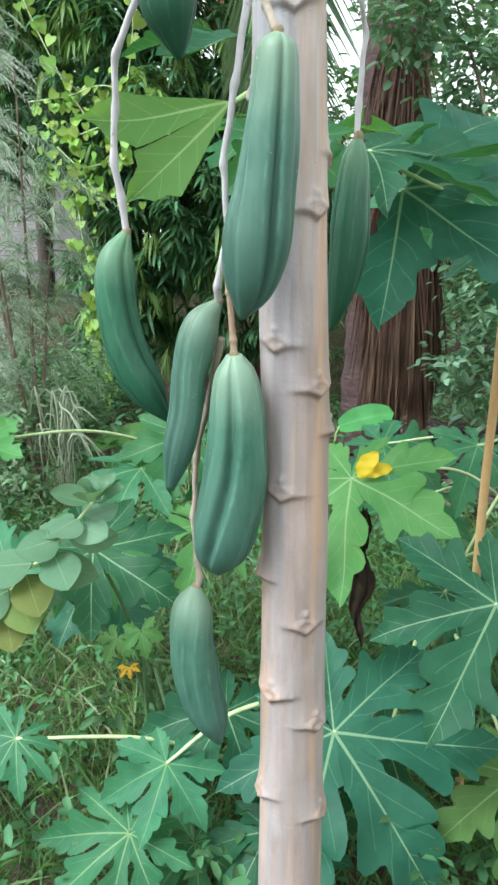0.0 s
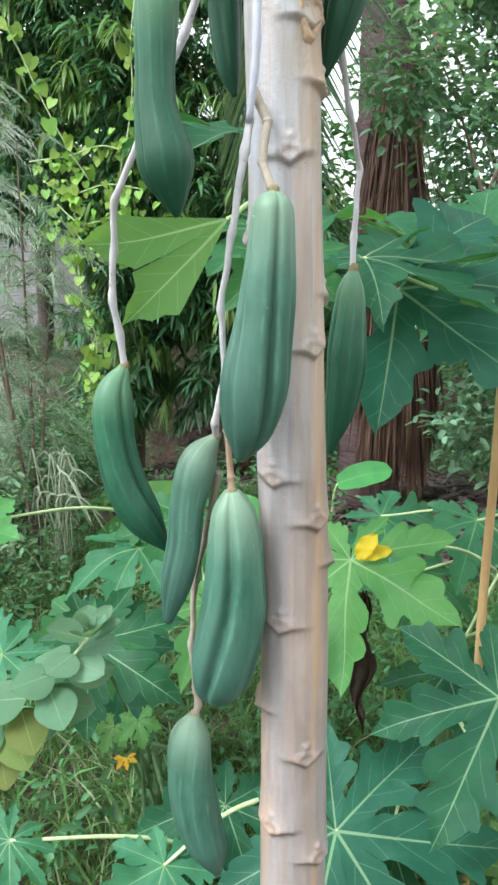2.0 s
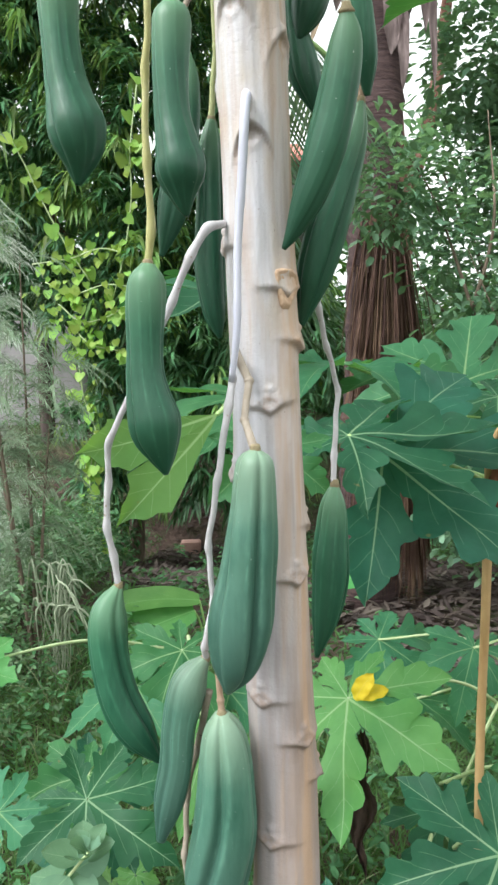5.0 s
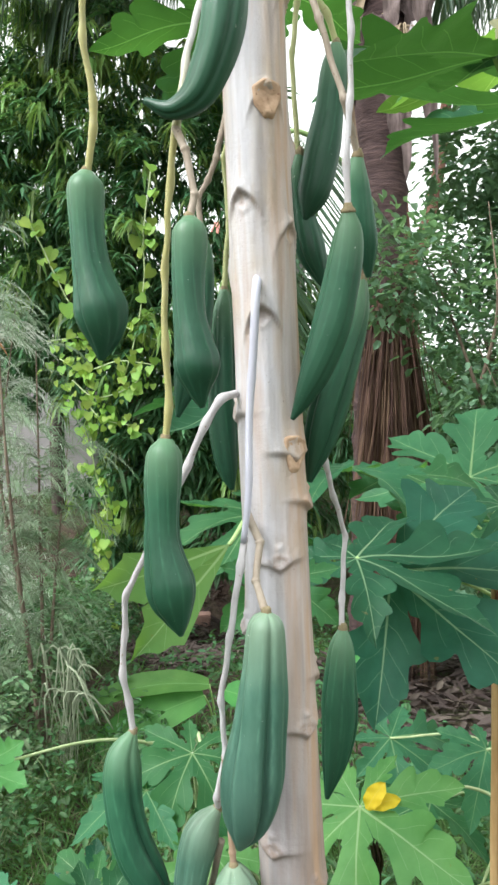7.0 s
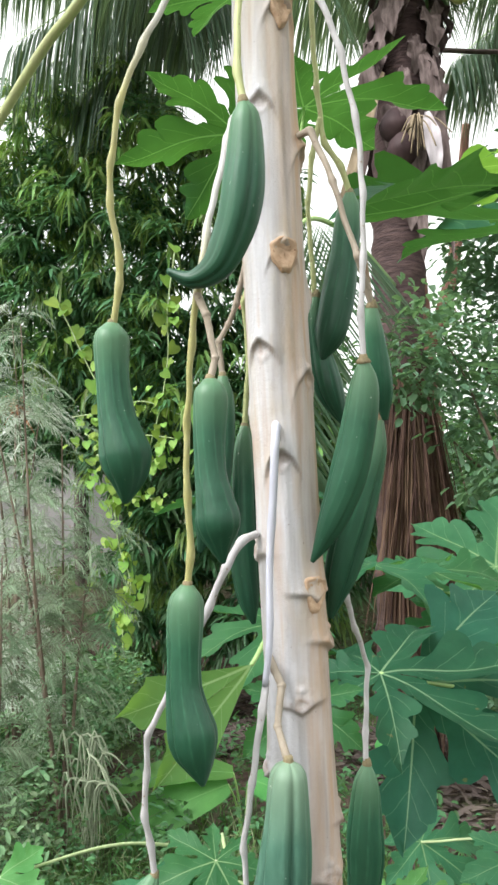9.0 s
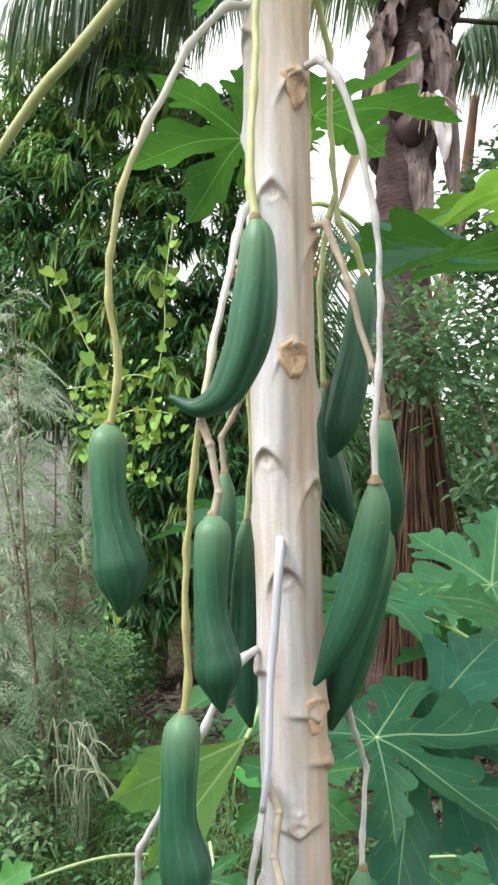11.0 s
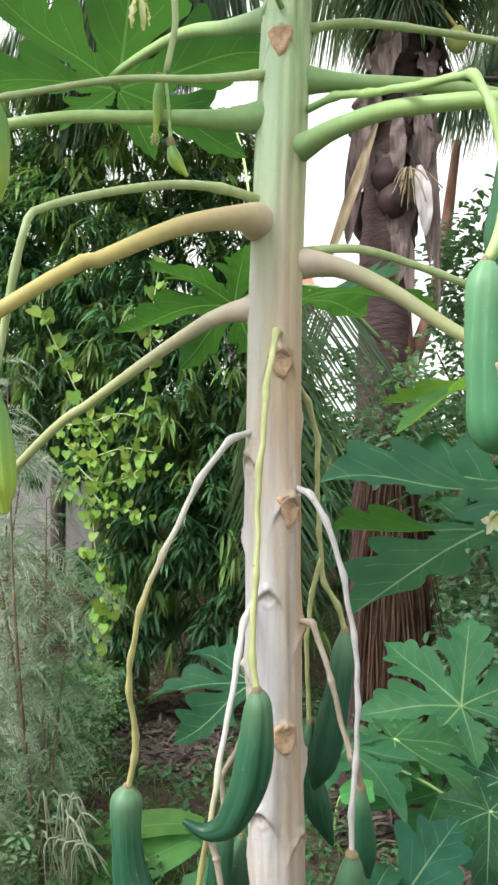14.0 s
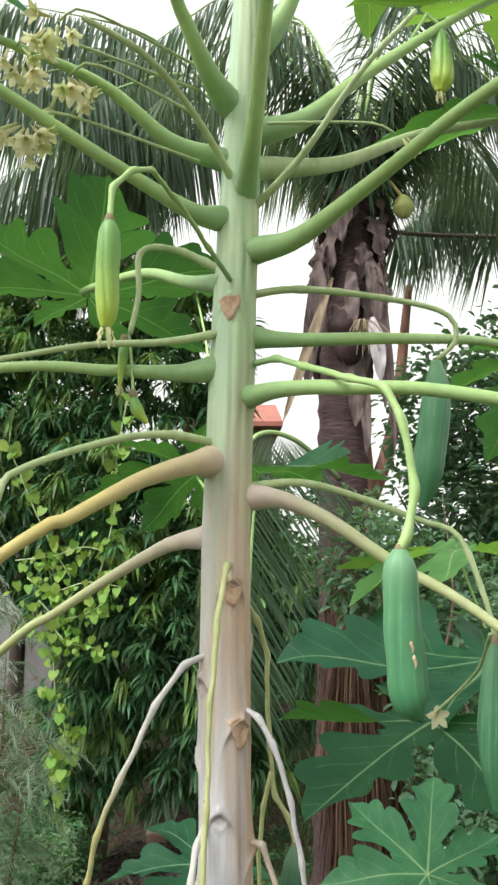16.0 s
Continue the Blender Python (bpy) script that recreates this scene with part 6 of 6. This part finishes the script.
leafy_tree("mango_tree", (-1.6, 10.6, -1.3), [((-1.6, 10.4, 2.0), (-2.8, 9.8, 4.2)), ((-1.6, 10.4, 2.0), (-0.5, 9.8, 3.6)), ((-1.6, 10.4, 2.0), (-1.7, 9.8, 5.2)), ((-1.6, 10.4, 2.0), (-3.6, 10.2, 3.2))], [
    ((-2.3, 9.9, 5.1), (1.3, 1.0, 1.2), 240), ((-1.0, 9.8, 4.6), (1.3, 1.0, 1.2), 240), ((-3.4, 10.0, 4.1), (1.1, 1.0, 1.1), 170), ((-1.6, 9.6, 3.5), (1.3, 0.9, 1.0), 240), ((-0.2, 9.8, 3.3), (1.2, 0.9, 1.2), 220),
    ((-1.0, 9.5, 2.4), (1.3, 0.8, 0.9), 220), ((0.3, 9.6, 2.1), (1.1, 0.8, 1.0), 190), ((-0.6, 9.3, 1.5), (1.1, 0.7, 0.8), 180), ((-1.6, 9.6, 0.9), (0.6, 0.5, 0.7), 110), ((-1.75, 9.8, 0.1), (0.5, 0.5, 0.5), 70), ((-0.2, 9.6, 0.6), (1.1, 0.7, 0.8), 170), ((0.6, 9.8, 1.0), (0.9, 0.7, 0.9), 120), ((-2.9, 9.9, 2.9), (0.9, 0.7, 0.8), 120), ((-1.7, 10.0, 6.2), (1.3, 0.9, 0.9), 170), ((-0.3, 10.0, 5.5), (0.9, 0.8, 0.9), 130), ((-0.35, 10.0, 6.2), (0.7, 0.7, 0.45), 80), ((-3.2, 10.2, 5.6), (1.0, 0.8, 0.9), 120), ((-3.0, 10.1, 6.7), (1.1, 0.8, 0.8), 150), ((-2.0, 10.1, 6.9), (0.9, 0.8, 0.7), 110), ((-4.0, 10.2, 5.6), (1.1, 0.8, 1.4), 130), ((-4.0, 10.2, 3.6), (0.9, 0.8, 1.0), 110)],
    "dense dark green mango tree with drooping narrow leaves", None, 0.24, 0.045, 13, NARROW, 31, MANGO, MANGO_NEW, 0.5, -0.08, 0.035)
leafy_tree("broadleaf_tree", (2.6, 7.6, -0.6), [((2.5, 7.4, 1.6), (1.7, 6.9, 3.4)), ((2.5, 7.4, 1.6), (3.3, 7.2, 4.0)), ((2.5, 7.4, 1.6), (2.4, 7.0, 4.4)), ((2.5, 7.4, 1.6), (1.6, 6.8, 2.2)), ((2.5, 7.4, 1.6), (3.6, 7.0, 2.4))], [
    ((2.15, 7.2, 3.3), (0.6, 0.6, 0.55), 90), ((2.9, 7.2, 3.6), (0.9, 0.8, 0.8), 85), ((3.2, 7.1, 2.5), (0.9, 0.8, 0.9), 130), ((2.3, 7.2, 2.2), (0.7, 0.6, 0.7), 110), ((1.75, 7.4, 2.3), (0.45, 0.5, 0.5), 30), ((2.3, 7.0, 4.2), (0.7, 0.7, 0.6), 150), ((2.7, 7.0, 1.3), (0.9, 0.6, 0.7), 170), ((3.6, 7.2, 4.8), (0.8, 0.8, 0.8), 110), ((3.05, 7.3, 4.5), (0.7, 0.7, 0.7), 130), ((2.75, 7.4, 3.5), (0.5, 0.6, 0.6), 90), ((3.5, 7.4, 3.2), (0.7, 0.7, 0.8), 120), ((2.4, 7.3, 0.4), (0.9, 0.6, 0.6), 120)],
    "bushy tree with small rounded blue-green leaves", None, 0.11, 0.058, 10, OVAL, 32, ROUND, None, 0.2, 0.1, 0.09, trunk=0.07)
leafy_tree("shrub", (1.9, 5.2, -0.4), [((1.9, 5.2, 0.7), (1.5, 5.1, 2.3)), ((1.9, 5.2, 0.7), (2.2, 5.1, 1.9)), ((1.62, 5.15, 1.7), (1.05, 5.15, 3.0)), ((1.55, 5.15, 1.9), (1.65, 5.2, 3.2))], [
    ((1.85, 5.2, 1.1), (0.42, 0.4, 0.5), 120), ((2.3, 5.3, 1.0), (0.5, 0.5, 0.6), 140), ((1.95, 5.3, 0.45), (0.6, 0.4, 0.35), 110), ((1.08, 5.2, 2.75), (0.34, 0.3, 0.42), 62), ((1.62, 5.25, 2.3), (0.42, 0.35, 0.6), 46), ((2.15, 5.35, 2.0), (0.5, 0.4, 0.75), 100)],
    "tall loose bush with small oval leaves before the palm", None, 0.085, 0.045, 11, OVAL, 33, ROUND, None, 0.2, 0.1, 0.07, trunk=0.03)
rust = thing("tall_tree", (1.95, 9.4, -1.1), "smooth reddish tree trunk behind the foliage", "tree")
part("trunk", tube([(1.95, 9.4, -1.3), (1.9, 9.4, 2.5), (1.75, 9.4, 5.0), (1.6, 9.4, 8.0)], [0.22, 0.19, 0.17, 0.13], 40, 14, 0.05, 4), BARK_RED, rust)
part("limb", tube([(1.85, 9.4, 3.2), (2.3, 9.5, 4.4), (2.6, 9.6, 6.4)], [0.11, 0.08, 0.05], 20, 10, 0.05, 5), BARK_RED, rust)


def backdrop_trees():
    """Woods far behind, in which no single tree can be told apart."""
    rng = np.random.default_rng(41)
    tufts, out = [], []
    for _ in range(46):
        x, y = rng.uniform(-13, 14), rng.uniform(13, 19)
        h = rng.uniform(2.6, 4.4) + (2.4 if x < -2 else 0) - (1.7 if 1.6 < x < 7 else 0)
        c, v = blob_points(110, (x, y, 0.7 + h * 0.5), (rng.uniform(1.2, 2.0), 1.0, h * 0.55), rng)
        tufts.append(c), out.append(v)
    geo = rosettes(np.vstack(tufts), 8, 0.34, 0.12, rng, OVAL, 0.4, 0.0, 0.15, np.vstack(out))
    return tagged(new("far_woods", sheet("far_woods", *geo, FAR)), "distant mixed green woods behind the garden", "woods", kind="stuff")


backdrop_trees()


# ---- vine with heart-shaped leaves ----
def heart_mesh(size):
    pts = [(0, 0), (0.28, 0.14), (0.5, 0.02), (0.52, -0.3), (0.36, -0.62), (0.0, -1.0), (-0.36, -0.62), (-0.52, -0.3), (-0.5, 0.02), (-0.28, 0.14)]
    verts = [(0, 0.02 * size, -0.38 * size)] + [(x * size, (0.08 - 0.35 * abs(x)) * size * 0.5, y * size) for x, y in pts]
    faces = [(0, i, i % 10 + 1) for i in range(1, 11)]
    return sheet("heart_leaf", verts, faces, VINE)


def vine(name, strands, n, label, seed, size, wander=0.075):
    rng = np.random.default_rng(seed)
    ob = thing(name, strands[0][0], label, "vine")
    meshes = [heart_mesh(size * k) for k in (0.55, 0.8, 1.1)]
    base = origin(ob)
    lines = [spline(s, 40) for s in strands]
    part("stem", join([tube(s, 0.008, 24, 6) for s in strands]), PETIOLE_PALE, ob)
    for i in range(n):
        line = lines[i % len(lines)]
        p = line[rng.integers(0, 40)] + rng.normal(0, (wander, 0.06, wander * 0.7), 3)
        leaf = new("leaf", meshes[rng.integers(0, 3)])
        leaf.parent = ob
        leaf.matrix_basis = Matrix.Translation(p - base) @ Euler((rng.normal(-0.25, 0.35), rng.normal(0, 0.4), rng.normal(0, 0.6))).to_matrix().to_4x4()


vine("vine", [[(-2.34, 8.7, 2.7), (-1.9, 8.65, 2.75), (-1.5, 8.65, 2.85), (-1.0, 8.7, 2.65)], [(-2.2, 8.7, 2.5), (-1.9, 8.6, 2.35), (-1.5, 8.6, 2.45), (-1.1, 8.62, 2.4)], [(-2.05, 8.65, 2.25), (-1.8, 8.6, 2.05), (-1.5, 8.6, 2.1), (-1.25, 8.62, 2.25)], [(-1.9, 8.6, 2.0), (-1.7, 8.55, 1.8), (-1.4, 8.6, 1.72)]], 210, "yellow-green vine with heart-shaped leaves draped over the tree", 51, 0.10, 0.12)
vine("vine", [[(-1.86, 8.6, 1.75), (-1.80, 8.58, 1.2), (-1.68, 8.58, 0.8), (-1.72, 8.58, 0.3)], [(-1.70, 8.58, 0.8), (-1.78, 8.58, 0.15), (-1.70, 8.56, -0.3), (-1.62, 8.56, -0.7)]], 95, "curtain of yellow-green heart-shaped vine leaves", 52, 0.11)
vine("vine", [[(-2.5, 8.7, 4.05), (-2.35, 8.7, 3.75), (-2.2, 8.7, 3.4), (-1.95, 8.7, 2.9), (-1.7, 8.7, 2.5)]], 26, "sparse vine with large pale heart-shaped leaves", 53, 0.15)
vine("vine", [[(-1.1, 8.7, 4.6), (-1.2, 8.7, 3.9), (-1.2, 8.68, 3.4), (-1.3, 8.68, 2.8), (-1.45, 8.7, 2.3)]], 30, "sparse vine climbing the dark foliage", 54, 0.15)


# ---- wall, pillar, post, roof ----
def slab(x0, x1, y0, y1, z0, z1, edge=0.02):
    bm = bmesh.new()
    bmesh.ops.create_cube(bm, size=1.0, matrix=Matrix.Translation(((x0 + x1) / 2, (y0 + y1) / 2, (z0 + z1) / 2)) @ Matrix.Diagonal((x1 - x0, y1 - y0, z1 - z0, 1)))
    bmesh.ops.bevel(bm, geom=bm.edges[:], offset=edge, segments=2, affect="EDGES")
    v, f = [tuple(a.co) for a in bm.verts], [tuple(a.index for a in face.verts) for face in bm.faces]
    bm.free()
    return v, f


wall = tagged(new("wall_west", sheet("wall_west", *slab(-11.0, -3.4, 12.9, 13.1, 0.2, 2.3), PLASTER, smooth=False)), "pale stained plaster garden wall", "wall", kind="structure")
pillar = thing("gate_pillar", (-2.88, 12.7, 0.4), "square pale plaster pillar stained with red earth", "pillar")
part("shaft", slab(-3.12, -2.64, 12.46, 12.94, 0.2, 2.5, 0.03), PLASTER, pillar, smooth=False)
post = thing("wooden_post", (-3.26, 12.5, 0.4), "dark weathered wooden post", "post")
part("shaft", tube([(-3.26, 12.5, 0.1), (-3.27, 12.5, 1.4), (-3.24, 12.5, 2.8)], [0.11, 0.105, 0.095], 20, 12, 0.06, 2), POST, post)
house = thing("house", (1.3, 16.5, 0.6), "far house with a red roof seen through the trees", "house")
part("wall", slab(-0.6, 1.15, 16.0, 19.0, 0.4, 5.5), PLASTER, house, smooth=False)
part("roof", ([(-0.8, 15.5, 5.55), (1.35, 15.5, 5.55), (1.35, 17.5, 6.3), (-0.8, 17.5, 6.3), (1.35, 19.5, 5.55), (-0.8, 19.5, 5.55), (-0.8, 15.5, 5.45), (1.35, 15.5, 5.45), (1.35, 19.5, 5.45), (-0.8, 19.5, 5.45)],
              [(0, 1, 2, 3), (3, 2, 4, 5), (6, 9, 8, 7), (0, 6, 7, 1), (4, 8, 9, 5), (1, 7, 8, 4, 2), (0, 3, 5, 9, 6)]), ROOF, house, smooth=False)
block = thing("clay_block", (-0.85, 11.2, -1.3), "broken pinkish clay block lying on the litter", "block")
part("body", slab(-1.0, -0.70, 11.1, 11.35, -1.4, -1.12, 0.015), BLOCK, block, smooth=False)
cable = thing("cable", (1.6, 8.0, 6.45), "dark cable strung between the palms", "cable")
part("line", tube([(1.68, 9.2, 6.5), (1.75, 8.5, 6.48), (1.83, 8.0, 6.47), (2.47, 8.0, 6.44), (4.2, 8.4, 6.6)], 0.028, 30, 8), POST, cable)


# ---- feathery shrub, reeds, grass and weeds ----
def feathery(name, base, stems, label, seed, reach, tuft, material=FEATHER):
    rng = np.random.default_rng(seed)
    ob = thing(name, base, label, "shrub")
    places, ways, ls, twigs = [], [], [], []
    for top in stems:
        line = spline([base, tuple((np.array(base) + np.array(top)) / 2 + rng.normal(0, 0.06, 3)), top], 40)
        part("stem", tube([base, tuple(line[20]), top], [0.016, 0.01, 0.003], 24, 7, 0.1, seed), WOOD, ob)
        for _ in range(tuft):
            i = int(rng.integers(9, 40))
            a = rng.uniform(0, 2 * np.pi)
            d = unit(np.array([math.cos(a), 0.6 * math.sin(a), rng.uniform(0.1, 0.8)]))
            side = unit(np.cross(d, (0.0, -0.8, 0.6)) + rng.normal(0, 0.15, 3))
            far, n = reach * rng.uniform(0.6, 1.15), 15
            twig = [line[i] + d * far * k / n - np.array([0, 0, 0.75 * far * (k / n) ** 2]) for k in range(n + 1)]
            twigs.append(tube([tuple(twig[0]), tuple(twig[n // 2]), tuple(twig[n])], [0.003, 0.002, 0.001], 8, 4))
            for k in range(2, n + 1):
                for sgn in (-1, 1):
                    places.append(twig[k])
                    ways.append(side * sgn + unit(twig[k] - twig[k - 1]) * 0.9 + rng.normal(0, 0.1, 3))
                    ls.append(rng.uniform(0.06, 0.1) * (reach / 0.36) * (1.15 - 0.6 * k / n))
    up = np.tile((0.0, -0.6, 0.8), (len(places), 1))
    part("foliage", join([foliage(places, ways, up, ls, [0.006] * len(ls), NARROW, 0.3)] + twigs), material, ob, kind="stuff")
    return ob


feathery("feathery_shrub", (-1.35, 4.7, -0.4), [(-1.55, 4.6, 2.9), (-1.3, 4.6, 2.2), (-1.85, 4.8, 2.6), (-1.15, 4.7, 1.6)], "wispy grey-green feathery shrub", 61, 0.40, 46)
feathery("feathery_shrub", (-1.7, 4.2, -0.4), [(-1.85, 4.1, 1.9), (-1.5, 4.1, 1.5), (-1.6, 4.2, 1.1)], "wispy feathery shrub with pale dry tips", 62, 0.36, 34)
feathery("feathery_shrub", (-1.9, 5.4, -0.4), [(-1.85, 5.3, 3.1), (-2.1, 5.4, 2.9), (-1.65, 5.4, 2.7), (-2.3, 5.5, 2.6)], "tall pale wispy shrub before the wall", 63, 0.42, 64, FEATHER_PALE)


def grass_patch(name, n, xr, yr, height, width, seed, material, label, keep=None, lean=0.5):
    rng = np.random.default_rng(seed)
    x, y = rng.uniform(*xr, n), rng.uniform(*yr, n)
    if keep:
        ok = np.array([keep(a, b) for a, b in zip(x, y)])
        x, y = x[ok], y[ok]
    z = np.array([ground_z(a, b) for a, b in zip(x, y)])
    m = len(x)
    d = np.stack([rng.normal(0, lean, m), rng.normal(0, lean, m), np.ones(m)], 1)
    up = np.stack([rng.normal(size=m), rng.normal(size=m), np.full(m, 0.2)], 1)
    ls = height * rng.uniform(0.4, 1.2, m)
    geo = foliage(np.stack([x, y, z - 0.01], 1), d, up, ls, width * rng.uniform(0.6, 1.3, m), NARROW, 0.35)
    return tagged(new(name, sheet(name, *geo, material)), label, "grass", kind="stuff")


def thinning(x, y):
    """Keeps less and less toward the worn edge of the grass."""
    edge = 1.5 + 0.5 * math.sin(2.3 * x) + 0.3 * math.sin(5.1 * x + 1)
    return math.sin(91.7 * x + 47.3 * y) * 0.5 + 0.5 < min(1.0, max(0.0, (y + 0.2) / max(edge, 0.3)))


def litter_zone(x, y):
    return (x + 0.75) ** 2 / 0.75 + (y - 9.0) ** 2 / 8.0 < 1 or (x - 1.6) ** 2 / 1.3 + (y - 6.3) ** 2 / 3.2 < 1


grass_patch("grass", 34000, (-2.6, 2.3), (-0.2, 4.4), 0.34, 0.009, 71, GRASS, "long tangled green grass between the plants", thinning)
grass_patch("grass", 12000, (-4.5, 4.0), (4.2, 13.0), 0.26, 0.014, 72, GRASS, "green grass and low herbs at the back", lambda x, y: not litter_zone(x, y))
grass_patch("dry_grass", 1300, (-2.0, 0.4), (1.8, 4.6), 0.5, 0.007, 73, STRAW, "thin pale dry grass stalks")


def reed_tuft(base, top, n, seed):
    rnd = random.Random(seed)
    ob = thing("reed_tuft", base, "tuft of bleached reeds with drooping seed heads", "grass")
    b, t = np.array(base), np.array(top)
    for k in range(n):
        p = t + np.array([rnd.uniform(-0.12, 0.12), rnd.uniform(-0.1, 0.1), rnd.uniform(-0.28, 0.03)])
        o = np.array([rnd.uniform(-0.09, 0.2), rnd.uniform(-0.1, 0.1), 0])
        q = p + o - np.array([0, 0, rnd.uniform(0.08, 0.26)])
        foot = b + np.array([rnd.uniform(-0.1, 0.1), rnd.uniform(-0.1, 0.1), -0.03])
        part("stalk", tube([tuple(foot), tuple((foot + p) / 2 + o * 0.1), tuple(p - np.array([0, 0, 0.03])), tuple(p + o * 0.4), tuple(q)], [0.0018, 0.002, 0.003, 0.007, 0.004], 22, 6, 0.15, k), REED, ob)


reed_tuft((-1.14, 4.3, ground_z(-1.14, 4.3)), (-1.12, 4.3, 0.44), 26, 74)
snag = thing("dry_plant", (-2.4, 7.0, ground_z(-2.4, 7.0)), "tall dry stem topped with a withered orange-brown tuft", "plant")
part("stem", tube([(-2.4, 7.0, ground_z(-2.4, 7.0) - 0.05), (-2.45, 7.02, 1.2), (-2.42, 7.0, 2.65)], [0.02, 0.015, 0.009], 24, 8, 0.1, 5), WOOD, snag)
part("tuft", rosettes(np.array([(-2.42, 7.0, 2.65), (-2.40, 6.98, 2.60), (-2.45, 7.0, 2.69)]), 16, 0.2, 0.02, np.random.default_rng(75), NARROW, 0.6, 0.1, 0.03), TUFT, snag, "withered orange-brown leaves")


def weeds(name, n, xr, yr, hr, size, seed, material, label, keep=None, count=9):
    rng = np.random.default_rng(seed)
    x, y = rng.uniform(*xr, n), rng.uniform(*yr, n)
    if keep:
        ok = np.array([keep(a, b) for a, b in zip(x, y)])
        x, y = x[ok], y[ok]
    z = np.array([ground_z(a, b) for a, b in zip(x, y)]) + rng.uniform(*hr, len(x))
    geo = rosettes(np.stack([x, y, z], 1), count, size, size * 0.45, rng, OVAL, 0.3, 0.15, size * 0.6)
    return tagged(new(name, sheet(name, *geo, material)), label, "weeds", kind="stuff")


weeds("weeds", 1700, (-2.7, 2.3), (0.6, 4.6), (0.02, 0.36), 0.05, 81, WEED, "low leafy green weeds among the grass", thinning)
weeds("weeds", 1900, (-4.0, 4.5), (4.4, 12.8), (0.02, 0.45), 0.07, 82, WEED, "leafy green undergrowth", lambda x, y: not litter_zone(x, y))
weeds("weeds", 1500, (-4.2, -1.45), (5.6, 10.2), (0.05, 0.75), 0.08, 84, WEED, "dark green waist-high undergrowth below the tree")
weeds("weeds", 1300, (-3.2, -1.15), (3.0, 7.0), (0.1, 0.8), 0.055, 83, SAGE, "knee-high green herbs beside the feathery shrub")


def litter(n, seed):
    rng = np.random.default_rng(seed)
    x, y = rng.uniform(-2.4, 2.7, n), rng.uniform(3.5, 11.8, n)
    ok = np.array([litter_zone(a, b) for a, b in zip(x, y)])
    x, y = x[ok], y[ok]
    z = np.array([ground_z(a, b) for a, b in zip(x, y)]) + rng.uniform(0.01, 0.07, len(x))
    a = rng.uniform(0, 2 * np.pi, len(x))
    d = np.stack([np.cos(a), np.sin(a), rng.normal(0, 0.25, len(x))], 1)
    up = np.stack([rng.normal(0, 0.5, len(x)), rng.normal(0, 0.5, len(x)), np.ones(len(x))], 1)
    geo = foliage(np.stack([x, y, z], 1), d, up, rng.uniform(0.06, 0.26, len(x)), rng.uniform(0.012, 0.05, len(x)), NARROW, 0.05)
    return tagged(new("leaf_litter", sheet("leaf_litter", *geo, LITTER)), "thick litter of dry brown leaves", "leaf litter", kind="stuff")


litter(20000, 91)
